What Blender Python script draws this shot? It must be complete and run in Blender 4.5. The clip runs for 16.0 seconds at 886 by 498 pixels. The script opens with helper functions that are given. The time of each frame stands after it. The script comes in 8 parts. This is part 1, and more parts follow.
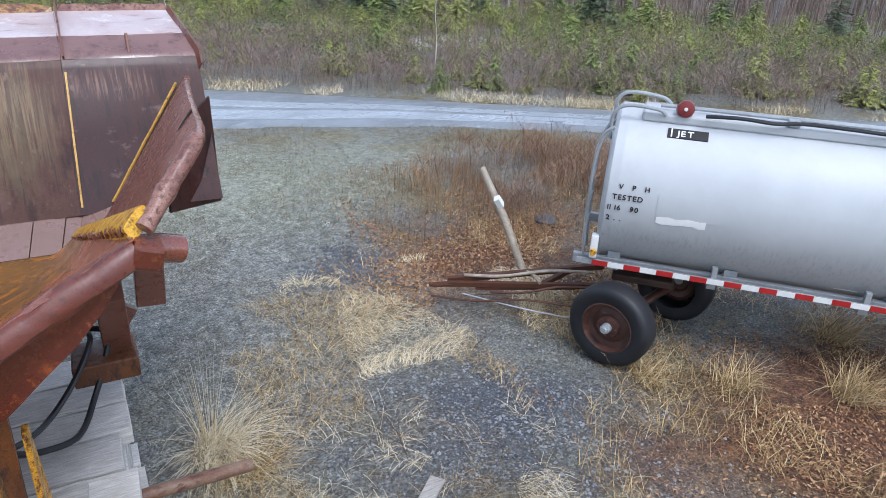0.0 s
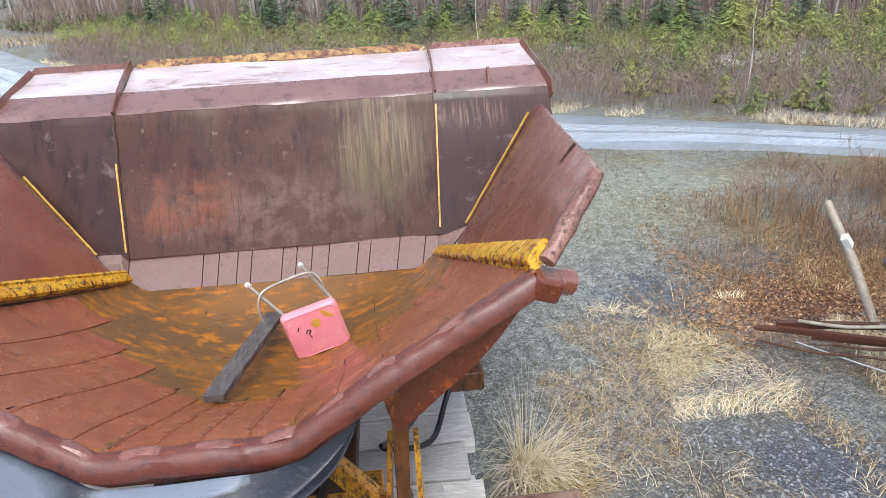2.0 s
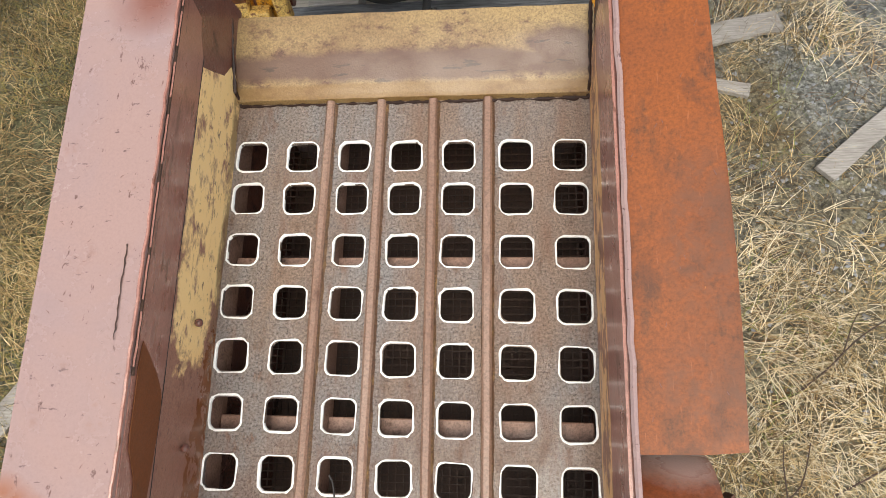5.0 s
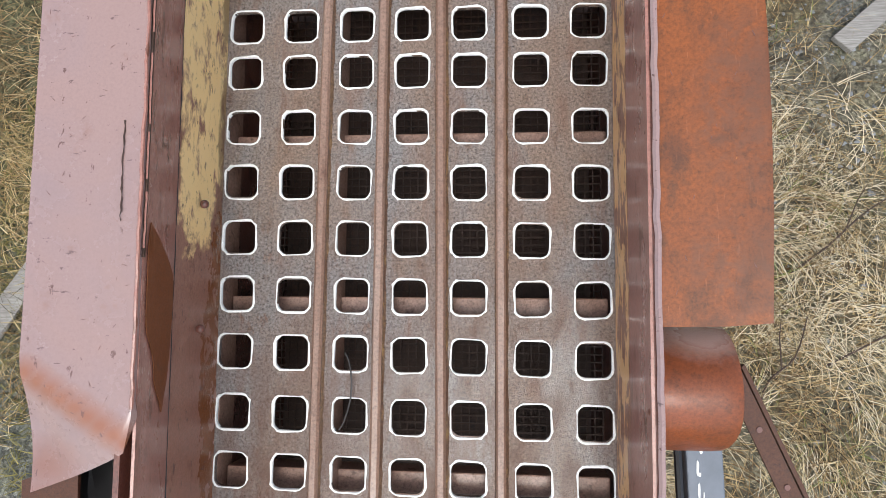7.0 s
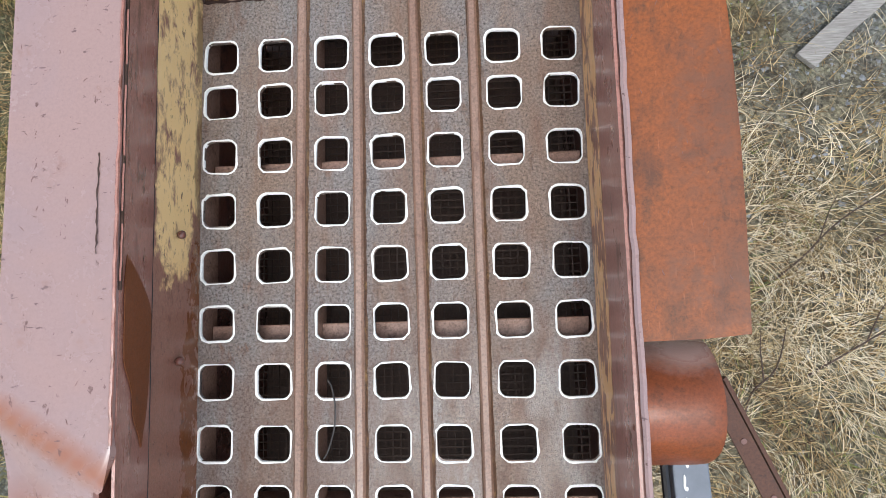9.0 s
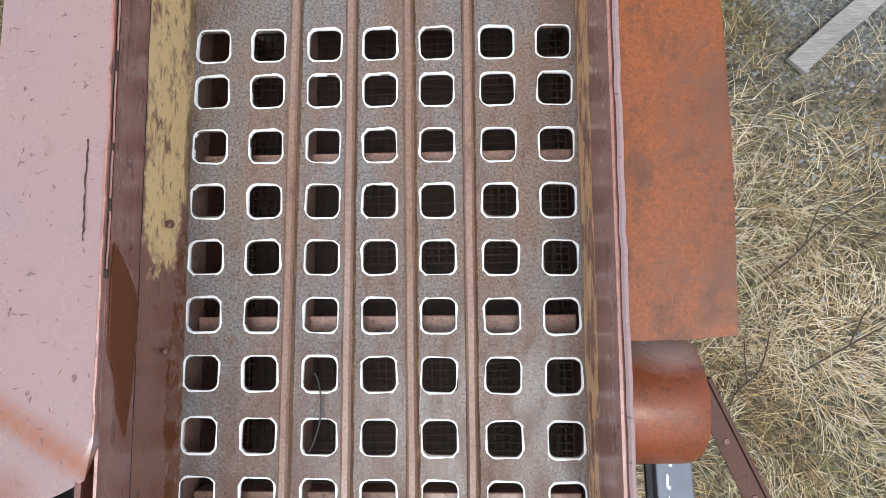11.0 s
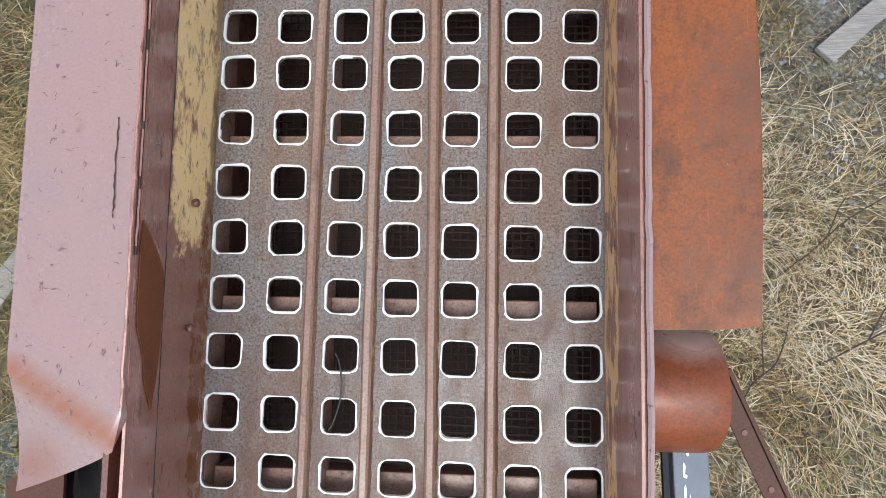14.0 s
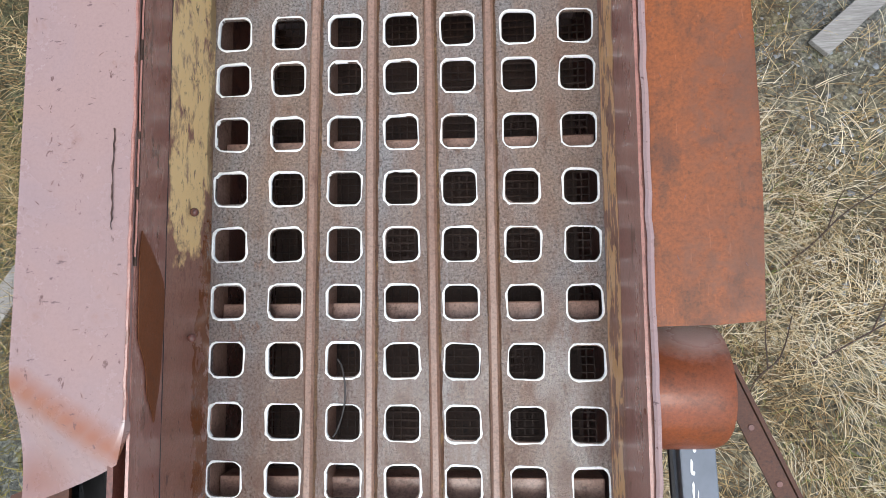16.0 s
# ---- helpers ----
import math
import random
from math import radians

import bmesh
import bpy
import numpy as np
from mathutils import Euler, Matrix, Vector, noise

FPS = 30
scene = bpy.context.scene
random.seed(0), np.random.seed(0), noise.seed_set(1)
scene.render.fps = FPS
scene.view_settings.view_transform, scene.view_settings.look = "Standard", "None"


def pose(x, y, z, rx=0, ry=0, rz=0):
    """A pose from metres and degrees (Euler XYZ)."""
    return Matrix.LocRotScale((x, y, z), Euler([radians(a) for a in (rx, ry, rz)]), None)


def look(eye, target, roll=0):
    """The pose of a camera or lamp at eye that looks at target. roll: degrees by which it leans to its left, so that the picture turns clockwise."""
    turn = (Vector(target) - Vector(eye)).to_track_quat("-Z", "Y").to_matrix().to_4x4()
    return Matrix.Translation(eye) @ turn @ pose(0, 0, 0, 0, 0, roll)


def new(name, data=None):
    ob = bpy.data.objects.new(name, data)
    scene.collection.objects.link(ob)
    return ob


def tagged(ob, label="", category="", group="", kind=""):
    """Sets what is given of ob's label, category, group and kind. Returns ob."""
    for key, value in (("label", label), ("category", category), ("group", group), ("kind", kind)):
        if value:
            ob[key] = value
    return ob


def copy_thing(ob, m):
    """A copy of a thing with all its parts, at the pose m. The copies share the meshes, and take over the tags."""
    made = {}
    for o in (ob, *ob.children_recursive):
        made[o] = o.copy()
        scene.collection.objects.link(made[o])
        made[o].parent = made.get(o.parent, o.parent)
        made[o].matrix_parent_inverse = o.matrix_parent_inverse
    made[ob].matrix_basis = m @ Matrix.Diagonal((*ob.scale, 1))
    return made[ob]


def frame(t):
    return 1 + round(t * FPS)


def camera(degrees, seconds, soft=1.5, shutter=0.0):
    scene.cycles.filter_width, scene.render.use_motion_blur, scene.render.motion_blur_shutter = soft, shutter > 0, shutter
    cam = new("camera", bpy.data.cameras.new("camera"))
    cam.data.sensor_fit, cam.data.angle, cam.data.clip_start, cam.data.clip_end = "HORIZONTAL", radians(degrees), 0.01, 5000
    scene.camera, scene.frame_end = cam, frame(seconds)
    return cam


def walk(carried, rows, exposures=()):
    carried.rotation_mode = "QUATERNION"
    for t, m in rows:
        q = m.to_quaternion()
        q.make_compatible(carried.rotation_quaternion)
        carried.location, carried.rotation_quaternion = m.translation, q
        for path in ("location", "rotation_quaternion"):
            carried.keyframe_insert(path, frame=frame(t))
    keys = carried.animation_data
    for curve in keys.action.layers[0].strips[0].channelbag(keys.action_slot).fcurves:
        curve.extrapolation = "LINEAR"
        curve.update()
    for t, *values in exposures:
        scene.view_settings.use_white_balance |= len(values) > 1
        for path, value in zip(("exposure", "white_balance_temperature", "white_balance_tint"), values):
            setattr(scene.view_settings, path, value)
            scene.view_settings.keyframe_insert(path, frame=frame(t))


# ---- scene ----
# ---- camera ----
cam = camera(66.59, 16.0, soft=0.75)
PATH = [
    (0, (1.5593, -1.4912, 3.8699), (2.4300, 0.0946, 3.0173), 2.717),
    (0.5, (1.3995, -1.3821, 3.8919), (2.0260, 0.3332, 3.0764), 0.831),
    (1, (1.3166, -1.3599, 3.8993), (1.7343, 0.4071, 3.0607), -0.414),
    (1.5, (1.2253, -1.3348, 3.8833), (1.5623, 0.4540, 3.0550), -1.148),
    (2, (1.1398, -1.2712, 3.9158), (1.3269, 1.4727, 2.7175), -3.197),
    (2.5, (1.0498, -1.1690, 3.8568), (0.5409, 1.4888, 2.5618), -6.301),
    (3, (0.9544, -1.1340, 3.8245), (0.2241, 1.4450, 2.4771), -9.257),
    (3.5, (0.7878, -1.1432, 3.7593), (0.2805, 1.3819, 2.2209), -9.498),
    (4, (0.6940, -1.1175, 3.6157), (0.3674, 1.1188, 1.6429), -9.965),
    (4.5, (0.7028, -1.0715, 3.4957), (0.3431, 0.6179, 1.0428), -10.974),
    (5, (0.6514, -1.0878, 3.3978), (0.3315, 0.1879, 0.7015), -12.923),
    (7.5, (0.5949, -1.0908, 3.3487), (0.3157, -0.2929, 0.4703), -18.889),
    (8, (0.5936, -1.0979, 3.3532), (0.3408, -0.2599, 0.4838), -17.981),
    (8.5, (0.5938, -1.0968, 3.3550), (0.3745, -0.2038, 0.4994), -15.660),
    (9, (0.6003, -1.0938, 3.3507), (0.3972, -0.1900, 0.4973), -14.109),
    (9.5, (0.5964, -1.0962, 3.3598), (0.4137, -0.2077, 0.5002), -12.269),
    (10, (0.6035, -1.0948, 3.3494), (0.4537, -0.2074, 0.4876), -9.971),
    (12.5, (0.5843, -1.0944, 3.3511), (0.4149, -0.2273, 0.4842), -10.713),
    (13, (0.5857, -1.0927, 3.3510), (0.3645, -0.2872, 0.4697), -14.147),
    (13.5, (0.5809, -1.0954, 3.3557), (0.3427, -0.3029, 0.4720), -15.247),
    (14, (0.5775, -1.0960, 3.3572), (0.3624, -0.2787, 0.4787), -13.501),
    (14.5, (0.5848, -1.0929, 3.3503), (0.3720, -0.2767, 0.4714), -13.538),
    (15, (0.5836, -1.0924, 3.3484), (0.3744, -0.3156, 0.4583), -14.844),
    (15.5, (0.5839, -1.0926, 3.3468), (0.3584, -0.2867, 0.4659), -15.912),
    (16, (0.5765, -1.0966, 3.3519), (0.3616, -0.2648, 0.4776), -14.847),
]
walk(cam, [(t, look(eye, target, roll)) for t, eye, target, roll in PATH], [(0, 0.85, 5900, 10), (0.5, 0.68, 6150, 10), (1, 0.88, 6250, 10), (2, 1.17, 6400, 9), (3, 1.14, 6550, 9), (3.5, 1.10, 6650, 7), (4, 1.16, 6800, 6), (4.5, 1.08, 7100, 6), (5.2, 0.96, 7350, 8), (7.4, 0.85, 6350, 7), (16, 0.85, 6200, 7)])

# ---- light: bright overcast spring day after rain ----
world = bpy.data.worlds.new("overcast_sky")
world.use_nodes = True
scene.world = world
wn = world.node_tree.nodes
wl = world.node_tree.links
sky = wn.new("ShaderNodeTexSky")
sky.sky_type = "NISHITA"
sky.sun_disc = False
sky.sun_elevation = radians(62)
sky.sun_rotation = radians(176)
sky.air_density = 1.0
sky.dust_density = 1.5
grey = wn.new("ShaderNodeHueSaturation")
grey.inputs["Saturation"].default_value = 0.55
grey.inputs["Value"].default_value = 1.0
wl.new(sky.outputs[0], grey.inputs["Color"])
wl.new(grey.outputs[0], wn["Background"].inputs["Color"])
wn["Background"].inputs["Strength"].default_value = 0.15

sun = new("sun", bpy.data.lights.new("sun", "SUN"))
sun.data.energy = 1.2
sun.data.angle = radians(32)
sun.data.color = (1.0, 0.985, 0.96)
sun.matrix_world = look((0.6, -9.5, 18), (0, 0, 0))


# ---- material helpers ----
def mat_new(name):
    m = bpy.data.materials.new(name)
    m.use_nodes = True
    return m, m.node_tree.nodes, m.node_tree.links, m.node_tree.nodes["Principled BSDF"]


def noise_node(nt, scale, detail=6, rough=0.6, coord=None, stretch=None, distort=0.0):
    n = nt.nodes.new("ShaderNodeTexNoise")
    n.inputs["Scale"].default_value = scale
    n.inputs["Detail"].default_value = detail
    n.inputs["Roughness"].default_value = rough
    n.inputs["Distortion"].default_value = distort
    src = coord
    if stretch:
        mp = nt.nodes.new("ShaderNodeMapping")
        mp.inputs["Scale"].default_value = stretch
        nt.links.new(coord, mp.inputs[0])
        src = mp.outputs[0]
    nt.links.new(src, n.inputs["Vector"])
    return n.outputs[0]


def ramp(nt, value, stops):
    r = nt.nodes.new("ShaderNodeValToRGB")
    while len(r.color_ramp.elements) < len(stops):
        r.color_ramp.elements.new(0.5)
    for e, (p, c) in zip(r.color_ramp.elements, stops):
        e.position = p
        e.color = (*c, 1) if len(c) == 3 else c
    nt.links.new(value, r.inputs[0])
    return r.outputs[0]


def blend(nt, fac, a, b):
    m = nt.nodes.new("ShaderNodeMix")
    m.data_type = "RGBA"
    for sock, v in ((m.inputs[0], fac), (m.inputs[6], a), (m.inputs[7], b)):
        if isinstance(v, (int, float)):
            sock.default_value = v
        elif isinstance(v, tuple):
            sock.default_value = (*v, 1)
        else:
            nt.links.new(v, sock)
    return m.outputs[2]


def maths(nt, op, a, b):
    m = nt.nodes.new("ShaderNodeMath")
    m.operation = op
    for sock, v in zip(m.inputs, (a, b)):
        if isinstance(v, (int, float)):
            sock.default_value = v
        else:
            nt.links.new(v, sock)
    return m.outputs[0]


def place_of(nt):
    return nt.nodes.new("ShaderNodeTexCoord").outputs["Object"]


def bump(nt, height, bsdf, strength=0.4, distance=0.01):
    b = nt.nodes.new("ShaderNodeBump")
    b.inputs["Strength"].default_value = strength
    b.inputs["Distance"].default_value = distance
    nt.links.new(height, b.inputs["Height"])
    nt.links.new(b.outputs[0], bsdf.inputs["Normal"])


def rgb(r, g, b):
    """Linear colour from 0-255 sRGB."""
    return tuple(((c / 255) / 12.92 if c / 255 <= 0.04045 else ((c / 255 + 0.055) / 1.055) ** 2.4) for c in (r, g, b))


def rusty(name, main, second, spot, wet=0.35, scale=1.0, streak=(1, 1, 1), spot_amount=0.62, bumpy=0.35, rough_dry=0.6, coat=0.3, speck=0.5, scratch=0.0):
    """Old rusted steel: main tone broken by a second tone in patches, by spots, pits and scratches, partly wet."""
    m, n, l, b = mat_new(name)
    nt = m.node_tree
    c = place_of(nt)
    big = noise_node(nt, 2.2 * scale, 5, 0.6, c, streak, 0.6)
    mid = noise_node(nt, 11 * scale, 8, 0.7, c, streak)
    fine = noise_node(nt, 150, 4, 0.8, c)
    col = blend(nt, ramp(nt, big, [(0.38, (0, 0, 0)), (0.62, (1, 1, 1))]), main, second)
    col = blend(nt, ramp(nt, mid, [(spot_amount - 0.05, (0, 0, 0)), (spot_amount + 0.06, (1, 1, 1))]), col, spot)
    lo, hi = 1 - speck, 1 + speck * 0.7
    grain = ramp(nt, fine, [(0.32, (lo, lo, lo)), (0.5, (1, 1, 1)), (0.68, (hi, hi, hi))])
    mul = nt.nodes.new("ShaderNodeMix")
    mul.data_type, mul.blend_type = "RGBA", "MULTIPLY"
    mul.inputs[0].default_value = 1.0
    l.new(col, mul.inputs[6])
    l.new(grain, mul.inputs[7])
    out = mul.outputs[2]
    if scratch:
        sc = noise_node(nt, 26, 3, 0.5, c, (7, 0.8, 0.8), 0.3)
        pale = tuple(min(1, v * 1.6 + 0.06) for v in main)
        out = blend(nt, maths(nt, "MULTIPLY", ramp(nt, sc, [(0.66, (0, 0, 0)), (0.72, (1, 1, 1))]), scratch), out, pale)
    l.new(out, b.inputs["Base Color"])
    wetness = maths(nt, "ADD", maths(nt, "MULTIPLY", big, 0.6), maths(nt, "MULTIPLY", mid, 0.4))
    l.new(ramp(nt, wetness, [(0.40, (wet, wet, wet)), (0.62, (rough_dry, rough_dry, rough_dry))]), b.inputs["Roughness"])
    b.inputs["Metallic"].default_value = 0.0
    b.inputs["Specular IOR Level"].default_value = 0.5
    if coat:
        l.new(ramp(nt, wetness, [(0.44, (coat, coat, coat)), (0.60, (coat * 0.25,) * 3)]), b.inputs["Coat Weight"])
        b.inputs["Coat Roughness"].default_value = 0.16
    bump(nt, maths(nt, "ADD", maths(nt, "MULTIPLY", fine, 0.5), mid), b, bumpy, 0.006)
    return m


def plain(name, col, rough=0.5, var=0.15, scale=20, metal=0.0, bumpy=0.15, spec=0.5):
    """A nearly even surface with light mottling."""
    m, n, l, b = mat_new(name)
    nt = m.node_tree
    c = place_of(nt)
    a = noise_node(nt, scale, 6, 0.65, c)
    d = noise_node(nt, scale * 0.13, 3, 0.5, c)
    lo = tuple(v * (1 - var) for v in col)
    hi = tuple(min(1, v * (1 + var)) for v in col)
    mixv = maths(nt, "ADD", maths(nt, "MULTIPLY", a, 0.5), maths(nt, "MULTIPLY", d, 0.5))
    l.new(ramp(nt, mixv, [(0.35, lo), (0.65, hi)]), b.inputs["Base Color"])
    l.new(ramp(nt, d, [(0.3, (rough * 0.8,) * 3), (0.7, (min(1, rough * 1.15),) * 3)]), b.inputs["Roughness"])
    b.inputs["Metallic"].default_value = metal
    b.inputs["Specular IOR Level"].default_value = spec
    if bumpy:
        bump(nt, a, b, bumpy, 0.004)
    return m


def weathered_wood(name, light, dark, along=(0.7, 9, 9)):
    m, n, l, b = mat_new(name)
    nt = m.node_tree
    c = place_of(nt)
    grain = noise_node(nt, 14, 8, 0.7, c, along, 0.4)
    big = noise_node(nt, 1.6, 4, 0.6, c)
    col = ramp(nt, grain, [(0.3, dark), (0.5, tuple((p + q) / 2 for p, q in zip(light, dark))), (0.68, light)])
    col = blend(nt, ramp(nt, big, [(0.4, (0, 0, 0)), (0.7, (0.5, 0.5, 0.5))]), col, tuple(v * 0.62 for v in dark))
    info = nt.nodes.new("ShaderNodeObjectInfo")
    hsv = nt.nodes.new("ShaderNodeHueSaturation")
    l.new(maths(nt, "ADD", maths(nt, "MULTIPLY", info.outputs["Random"], 0.5), 0.75), hsv.inputs["Value"])
    l.new(col, hsv.inputs["Color"])
    l.new(hsv.outputs[0], b.inputs["Base Color"])
    b.inputs["Roughness"].default_value = 0.62
    bump(nt, grain, b, 0.5, 0.006)
    return m


RUST = rusty("rust_brown", rgb(104, 64, 55), rgb(112, 68, 52), rgb(72, 44, 40), 0.24, 1.0, (1, 1, 1), 0.6, coat=0.6)
RUST_WALL = rusty("rust_wall", rgb(72, 40, 32), rgb(80, 54, 42), rgb(50, 26, 24), 0.40, 0.6, (1.4, 0.25, 0.45), 0.57, 0.2, 0.55, coat=0.03, speck=0.45)
RUST_SIDE = rusty("rust_side_wall", rgb(58, 31, 30), rgb(70, 40, 36), rgb(42, 23, 23), 0.30, 0.9, (1.4, 0.25, 0.4), 0.56, 0.18, 0.46, coat=0.12, speck=0.45)
# same plate as the wall, base lightened to carry part of the sky sheen
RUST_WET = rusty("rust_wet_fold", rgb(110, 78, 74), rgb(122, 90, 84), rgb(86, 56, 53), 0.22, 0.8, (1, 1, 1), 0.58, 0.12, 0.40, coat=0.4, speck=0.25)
RUST_RED = rusty("rust_red", rgb(118, 60, 44), rgb(126, 68, 48), rgb(152, 80, 44), 0.15, 1.1, (1, 1, 1), 0.68, 0.22, 0.36, coat=0.7, scratch=0.5)
LIP_RED = rusty("lip_red", rgb(94, 44, 33), rgb(108, 54, 40), rgb(68, 34, 27), 0.22, 2.0, (1, 1, 1), 0.6, 0.6, 0.46, coat=0.2, speck=0.4)
SKIRT_RED = rusty("skirt_red", rgb(98, 46, 33), rgb(110, 54, 37), rgb(154, 80, 40), 0.2, 1.7, (1, 1, 0.8), 0.59, 0.4, 0.4, coat=0.5, speck=0.4)
RUST_ORANGE = rusty("rust_orange", rgb(138, 73, 26), rgb(122, 64, 27), rgb(100, 58, 32), 0.44, 0.9, (1.4, 0.7, 1), 0.58, 0.18, coat=0.05, speck=0.4, scratch=0.3)
GUARD = rusty("guard_rust", rgb(136, 66, 25), rgb(122, 62, 30), rgb(102, 54, 29), 0.34, 2.2, (1, 1, 1), 0.58, 0.2, 0.5, coat=0.2, speck=0.35)
BAR_BROWN = rusty("bar_brown", rgb(74, 40, 23), rgb(82, 46, 27), rgb(56, 33, 22), 0.6, 2, coat=0.0, speck=0.4)
RUST_PINK = rusty("rust_flange", rgb(156, 127, 120), rgb(148, 125, 124), rgb(146, 113, 104), 0.2, 1.1, (1, 1, 1), 0.66, 0.06, 0.38, coat=0.45, speck=0.08, scratch=0.0)
RUST_LINER = rusty("rust_liner", rgb(146, 102, 86), rgb(152, 110, 92), rgb(122, 80, 66), 0.3, 1.6, (1, 0.6, 1), 0.6, 0.3, coat=0.15, speck=0.3)
STRIP_BROWN = rusty("strip_brown", rgb(164, 114, 101), rgb(150, 101, 88), rgb(128, 84, 73), 0.24, 1.4, (1, 0.4, 1), 0.62, 0.12, 0.42, coat=0.4, speck=0.3)
RUST_DECK = rusty("deck_plate", rgb(132, 126, 122), rgb(136, 115, 100), rgb(114, 90, 75), 0.16, 1.8, (1, 0.5, 1), 0.60, 1.0, 0.40, coat=0.45, speck=0.8)
RIB_STEEL = rusty("rib_steel", rgb(146, 118, 102), rgb(134, 104, 88), rgb(104, 74, 60), 0.26, 1.6, (1, 0.3, 1), 0.62, 0.3, speck=0.4)
BEAD_RUST = rusty("bead_rust", rgb(104, 78, 54), rgb(88, 62, 46), rgb(134, 104, 66), 0.3, 4, (1, 0.4, 1), 0.60, 0.6, 0.5, coat=0.2, speck=0.6)
FLOOR_RUST = rusty("floor_rust", rgb(154, 88, 56), rgb(136, 74, 48), rgb(168, 106, 72), 0.18, 1.7, (1, 1, 1), 0.62, 0.8, 0.44, coat=0.22, speck=0.5, scratch=0.3)
FLOOR_OCHRE = rusty("floor_ochre", rgb(124, 84, 38), rgb(98, 70, 40), rgb(170, 104, 26), 0.16, 1.0, (0.6, 1.2, 1), 0.56, 0.4, 0.40, coat=0.4, speck=0.4)
STRIP_STEEL = rusty("strip_steel", rgb(130, 101, 91), rgb(118, 88, 77), rgb(98, 68, 55), 0.18, 1.6, (1, 1, 1), 0.62, 0.25, coat=0.6, speck=0.35)
HEM = plain("rubber_edge", rgb(46, 48, 54), 0.6, 0.3, 40)
DARK_RED = rusty("dark_red", rgb(84, 42, 30), rgb(96, 50, 34), rgb(66, 36, 28), 0.22, 2.4, (1, 1, 1), 0.6, 0.35, 0.4, coat=0.5)
WING_RED = rusty("wing_red", rgb(128, 68, 50), rgb(112, 57, 43), rgb(142, 82, 58), 0.18, 0.9, (1, 1, 1), 0.66, 0.28, 0.40, coat=0.45, speck=0.4, scratch=0.0)
# sky sheen of the wet upper fold, put into a pale base colour
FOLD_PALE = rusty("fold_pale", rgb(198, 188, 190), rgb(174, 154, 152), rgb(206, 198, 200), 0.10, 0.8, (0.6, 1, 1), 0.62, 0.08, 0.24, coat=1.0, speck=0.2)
YELLOW = rusty("worn_yellow", rgb(224, 172, 36), rgb(204, 146, 30), rgb(98, 56, 32), 0.34, 2.8, (1, 1, 1), 0.545, 0.45, coat=0.2)
YELLOW_RUST = rusty("rusty_yellow", rgb(206, 150, 46), rgb(178, 116, 38), rgb(84, 50, 32), 0.34, 3.4, (1, 1, 0.5), 0.54, 0.5, coat=0.2, speck=0.6)
LEG_RUST = rusty("leg_rust", rgb(116, 70, 35), rgb(92, 54, 31), rgb(66, 40, 29), 0.34, 2.4, (1, 1, 0.4), 0.56, 0.5, coat=0.2, speck=0.5)
PIPE_RUST = rusty("pipe_rust", rgb(104, 66, 46), rgb(134, 110, 92), rgb(84, 50, 36), 0.4, 2.2, (0.5, 1, 1), 0.58, 0.4, coat=0.2, speck=0.5)
YELLOW_PLATE = rusty("faded_yellow", rgb(156, 131, 89), rgb(130, 104, 71), rgb(96, 68, 54), 0.34, 1.5, (0.6, 1, 1), 0.57, 0.3, coat=0.15)
RIM_YELLOW = rusty("rim_yellow", rgb(180, 142, 78), rgb(150, 106, 62), rgb(98, 58, 46), 0.34, 2.6, (0.7, 1, 1), 0.51, 0.4, coat=0.3)
STRIP_YELLOW = rusty("strip_yellow", rgb(206, 164, 78), rgb(182, 138, 62), rgb(86, 52, 36), 0.34, 3, (1, 1, 1), 0.62, 0.3, coat=0.2)
EDGE_WORN = rusty("worn_edge", rgb(118, 72, 62), rgb(152, 112, 98), rgb(84, 50, 42), 0.3, 3.6, (1, 1, 1), 0.54, 0.6, coat=0.4)
PAD_PALE = rusty("pale_pad", rgb(122, 74, 62), rgb(136, 90, 78), rgb(104, 58, 46), 0.18, 2.6, (1, 1, 1), 0.58, 0.4, coat=0.6)
SEAM_DARK = plain("open_seam", rgb(44, 26, 20), 0.6, 0.3, 40)
CREAM_LUG = rusty("cream_lug", rgb(214, 180, 108), rgb(190, 146, 72), rgb(104, 62, 38), 0.34, 4, (1, 1, 1), 0.55, 0.5, coat=0.2)
NOTCH = rusty("burnt_notch", rgb(104, 58, 38), rgb(84, 46, 34), rgb(60, 36, 30), 0.4, 3, coat=0.2)
NICK = plain("nick_brown", rgb(116, 82, 75), 0.6, 0.3, 60)
WHITE_RIM = plain("bright_cut_edge", rgb(242, 241, 236), 0.5, 0.1, 160, 0.0, 0.3)
DARK_STEEL = rusty("dark_steel", rgb(60, 42, 34), rgb(72, 50, 39), rgb(42, 32, 27), 0.6, 1.5, coat=0.0)
CREAM_BEAM = rusty("cream_beam", rgb(162, 128, 111), rgb(140, 106, 90), rgb(100, 70, 56), 0.4, 2)
RUBBER = rusty("wet_rubber", rgb(37, 39, 45), rgb(44, 47, 55), rgb(31, 32, 38), 0.30, 1.0, (1, 1, 1), 0.64, 0.08, 0.48, coat=0.15, speck=0.3)
HOSE = plain("black_hose", rgb(32, 32, 35), 0.42, 0.2, 60)
WOOD = weathered_wood("grey_timber", rgb(236, 233, 228), rgb(166, 160, 153))
OILY = weathered_wood("oily_board", rgb(124, 128, 133), rgb(44, 45, 47), (0.5, 7, 7))
BOARD = weathered_wood("grey_board", rgb(178, 174, 168), rgb(118, 111, 105))
WOOD_DARK = weathered_wood("dark_plank", rgb(112, 106, 103), rgb(22, 19, 18), (7, 0.5, 7))
CHROME = plain("worn_chrome", rgb(176, 166, 152), 0.36, 0.3, 40, 0.4)
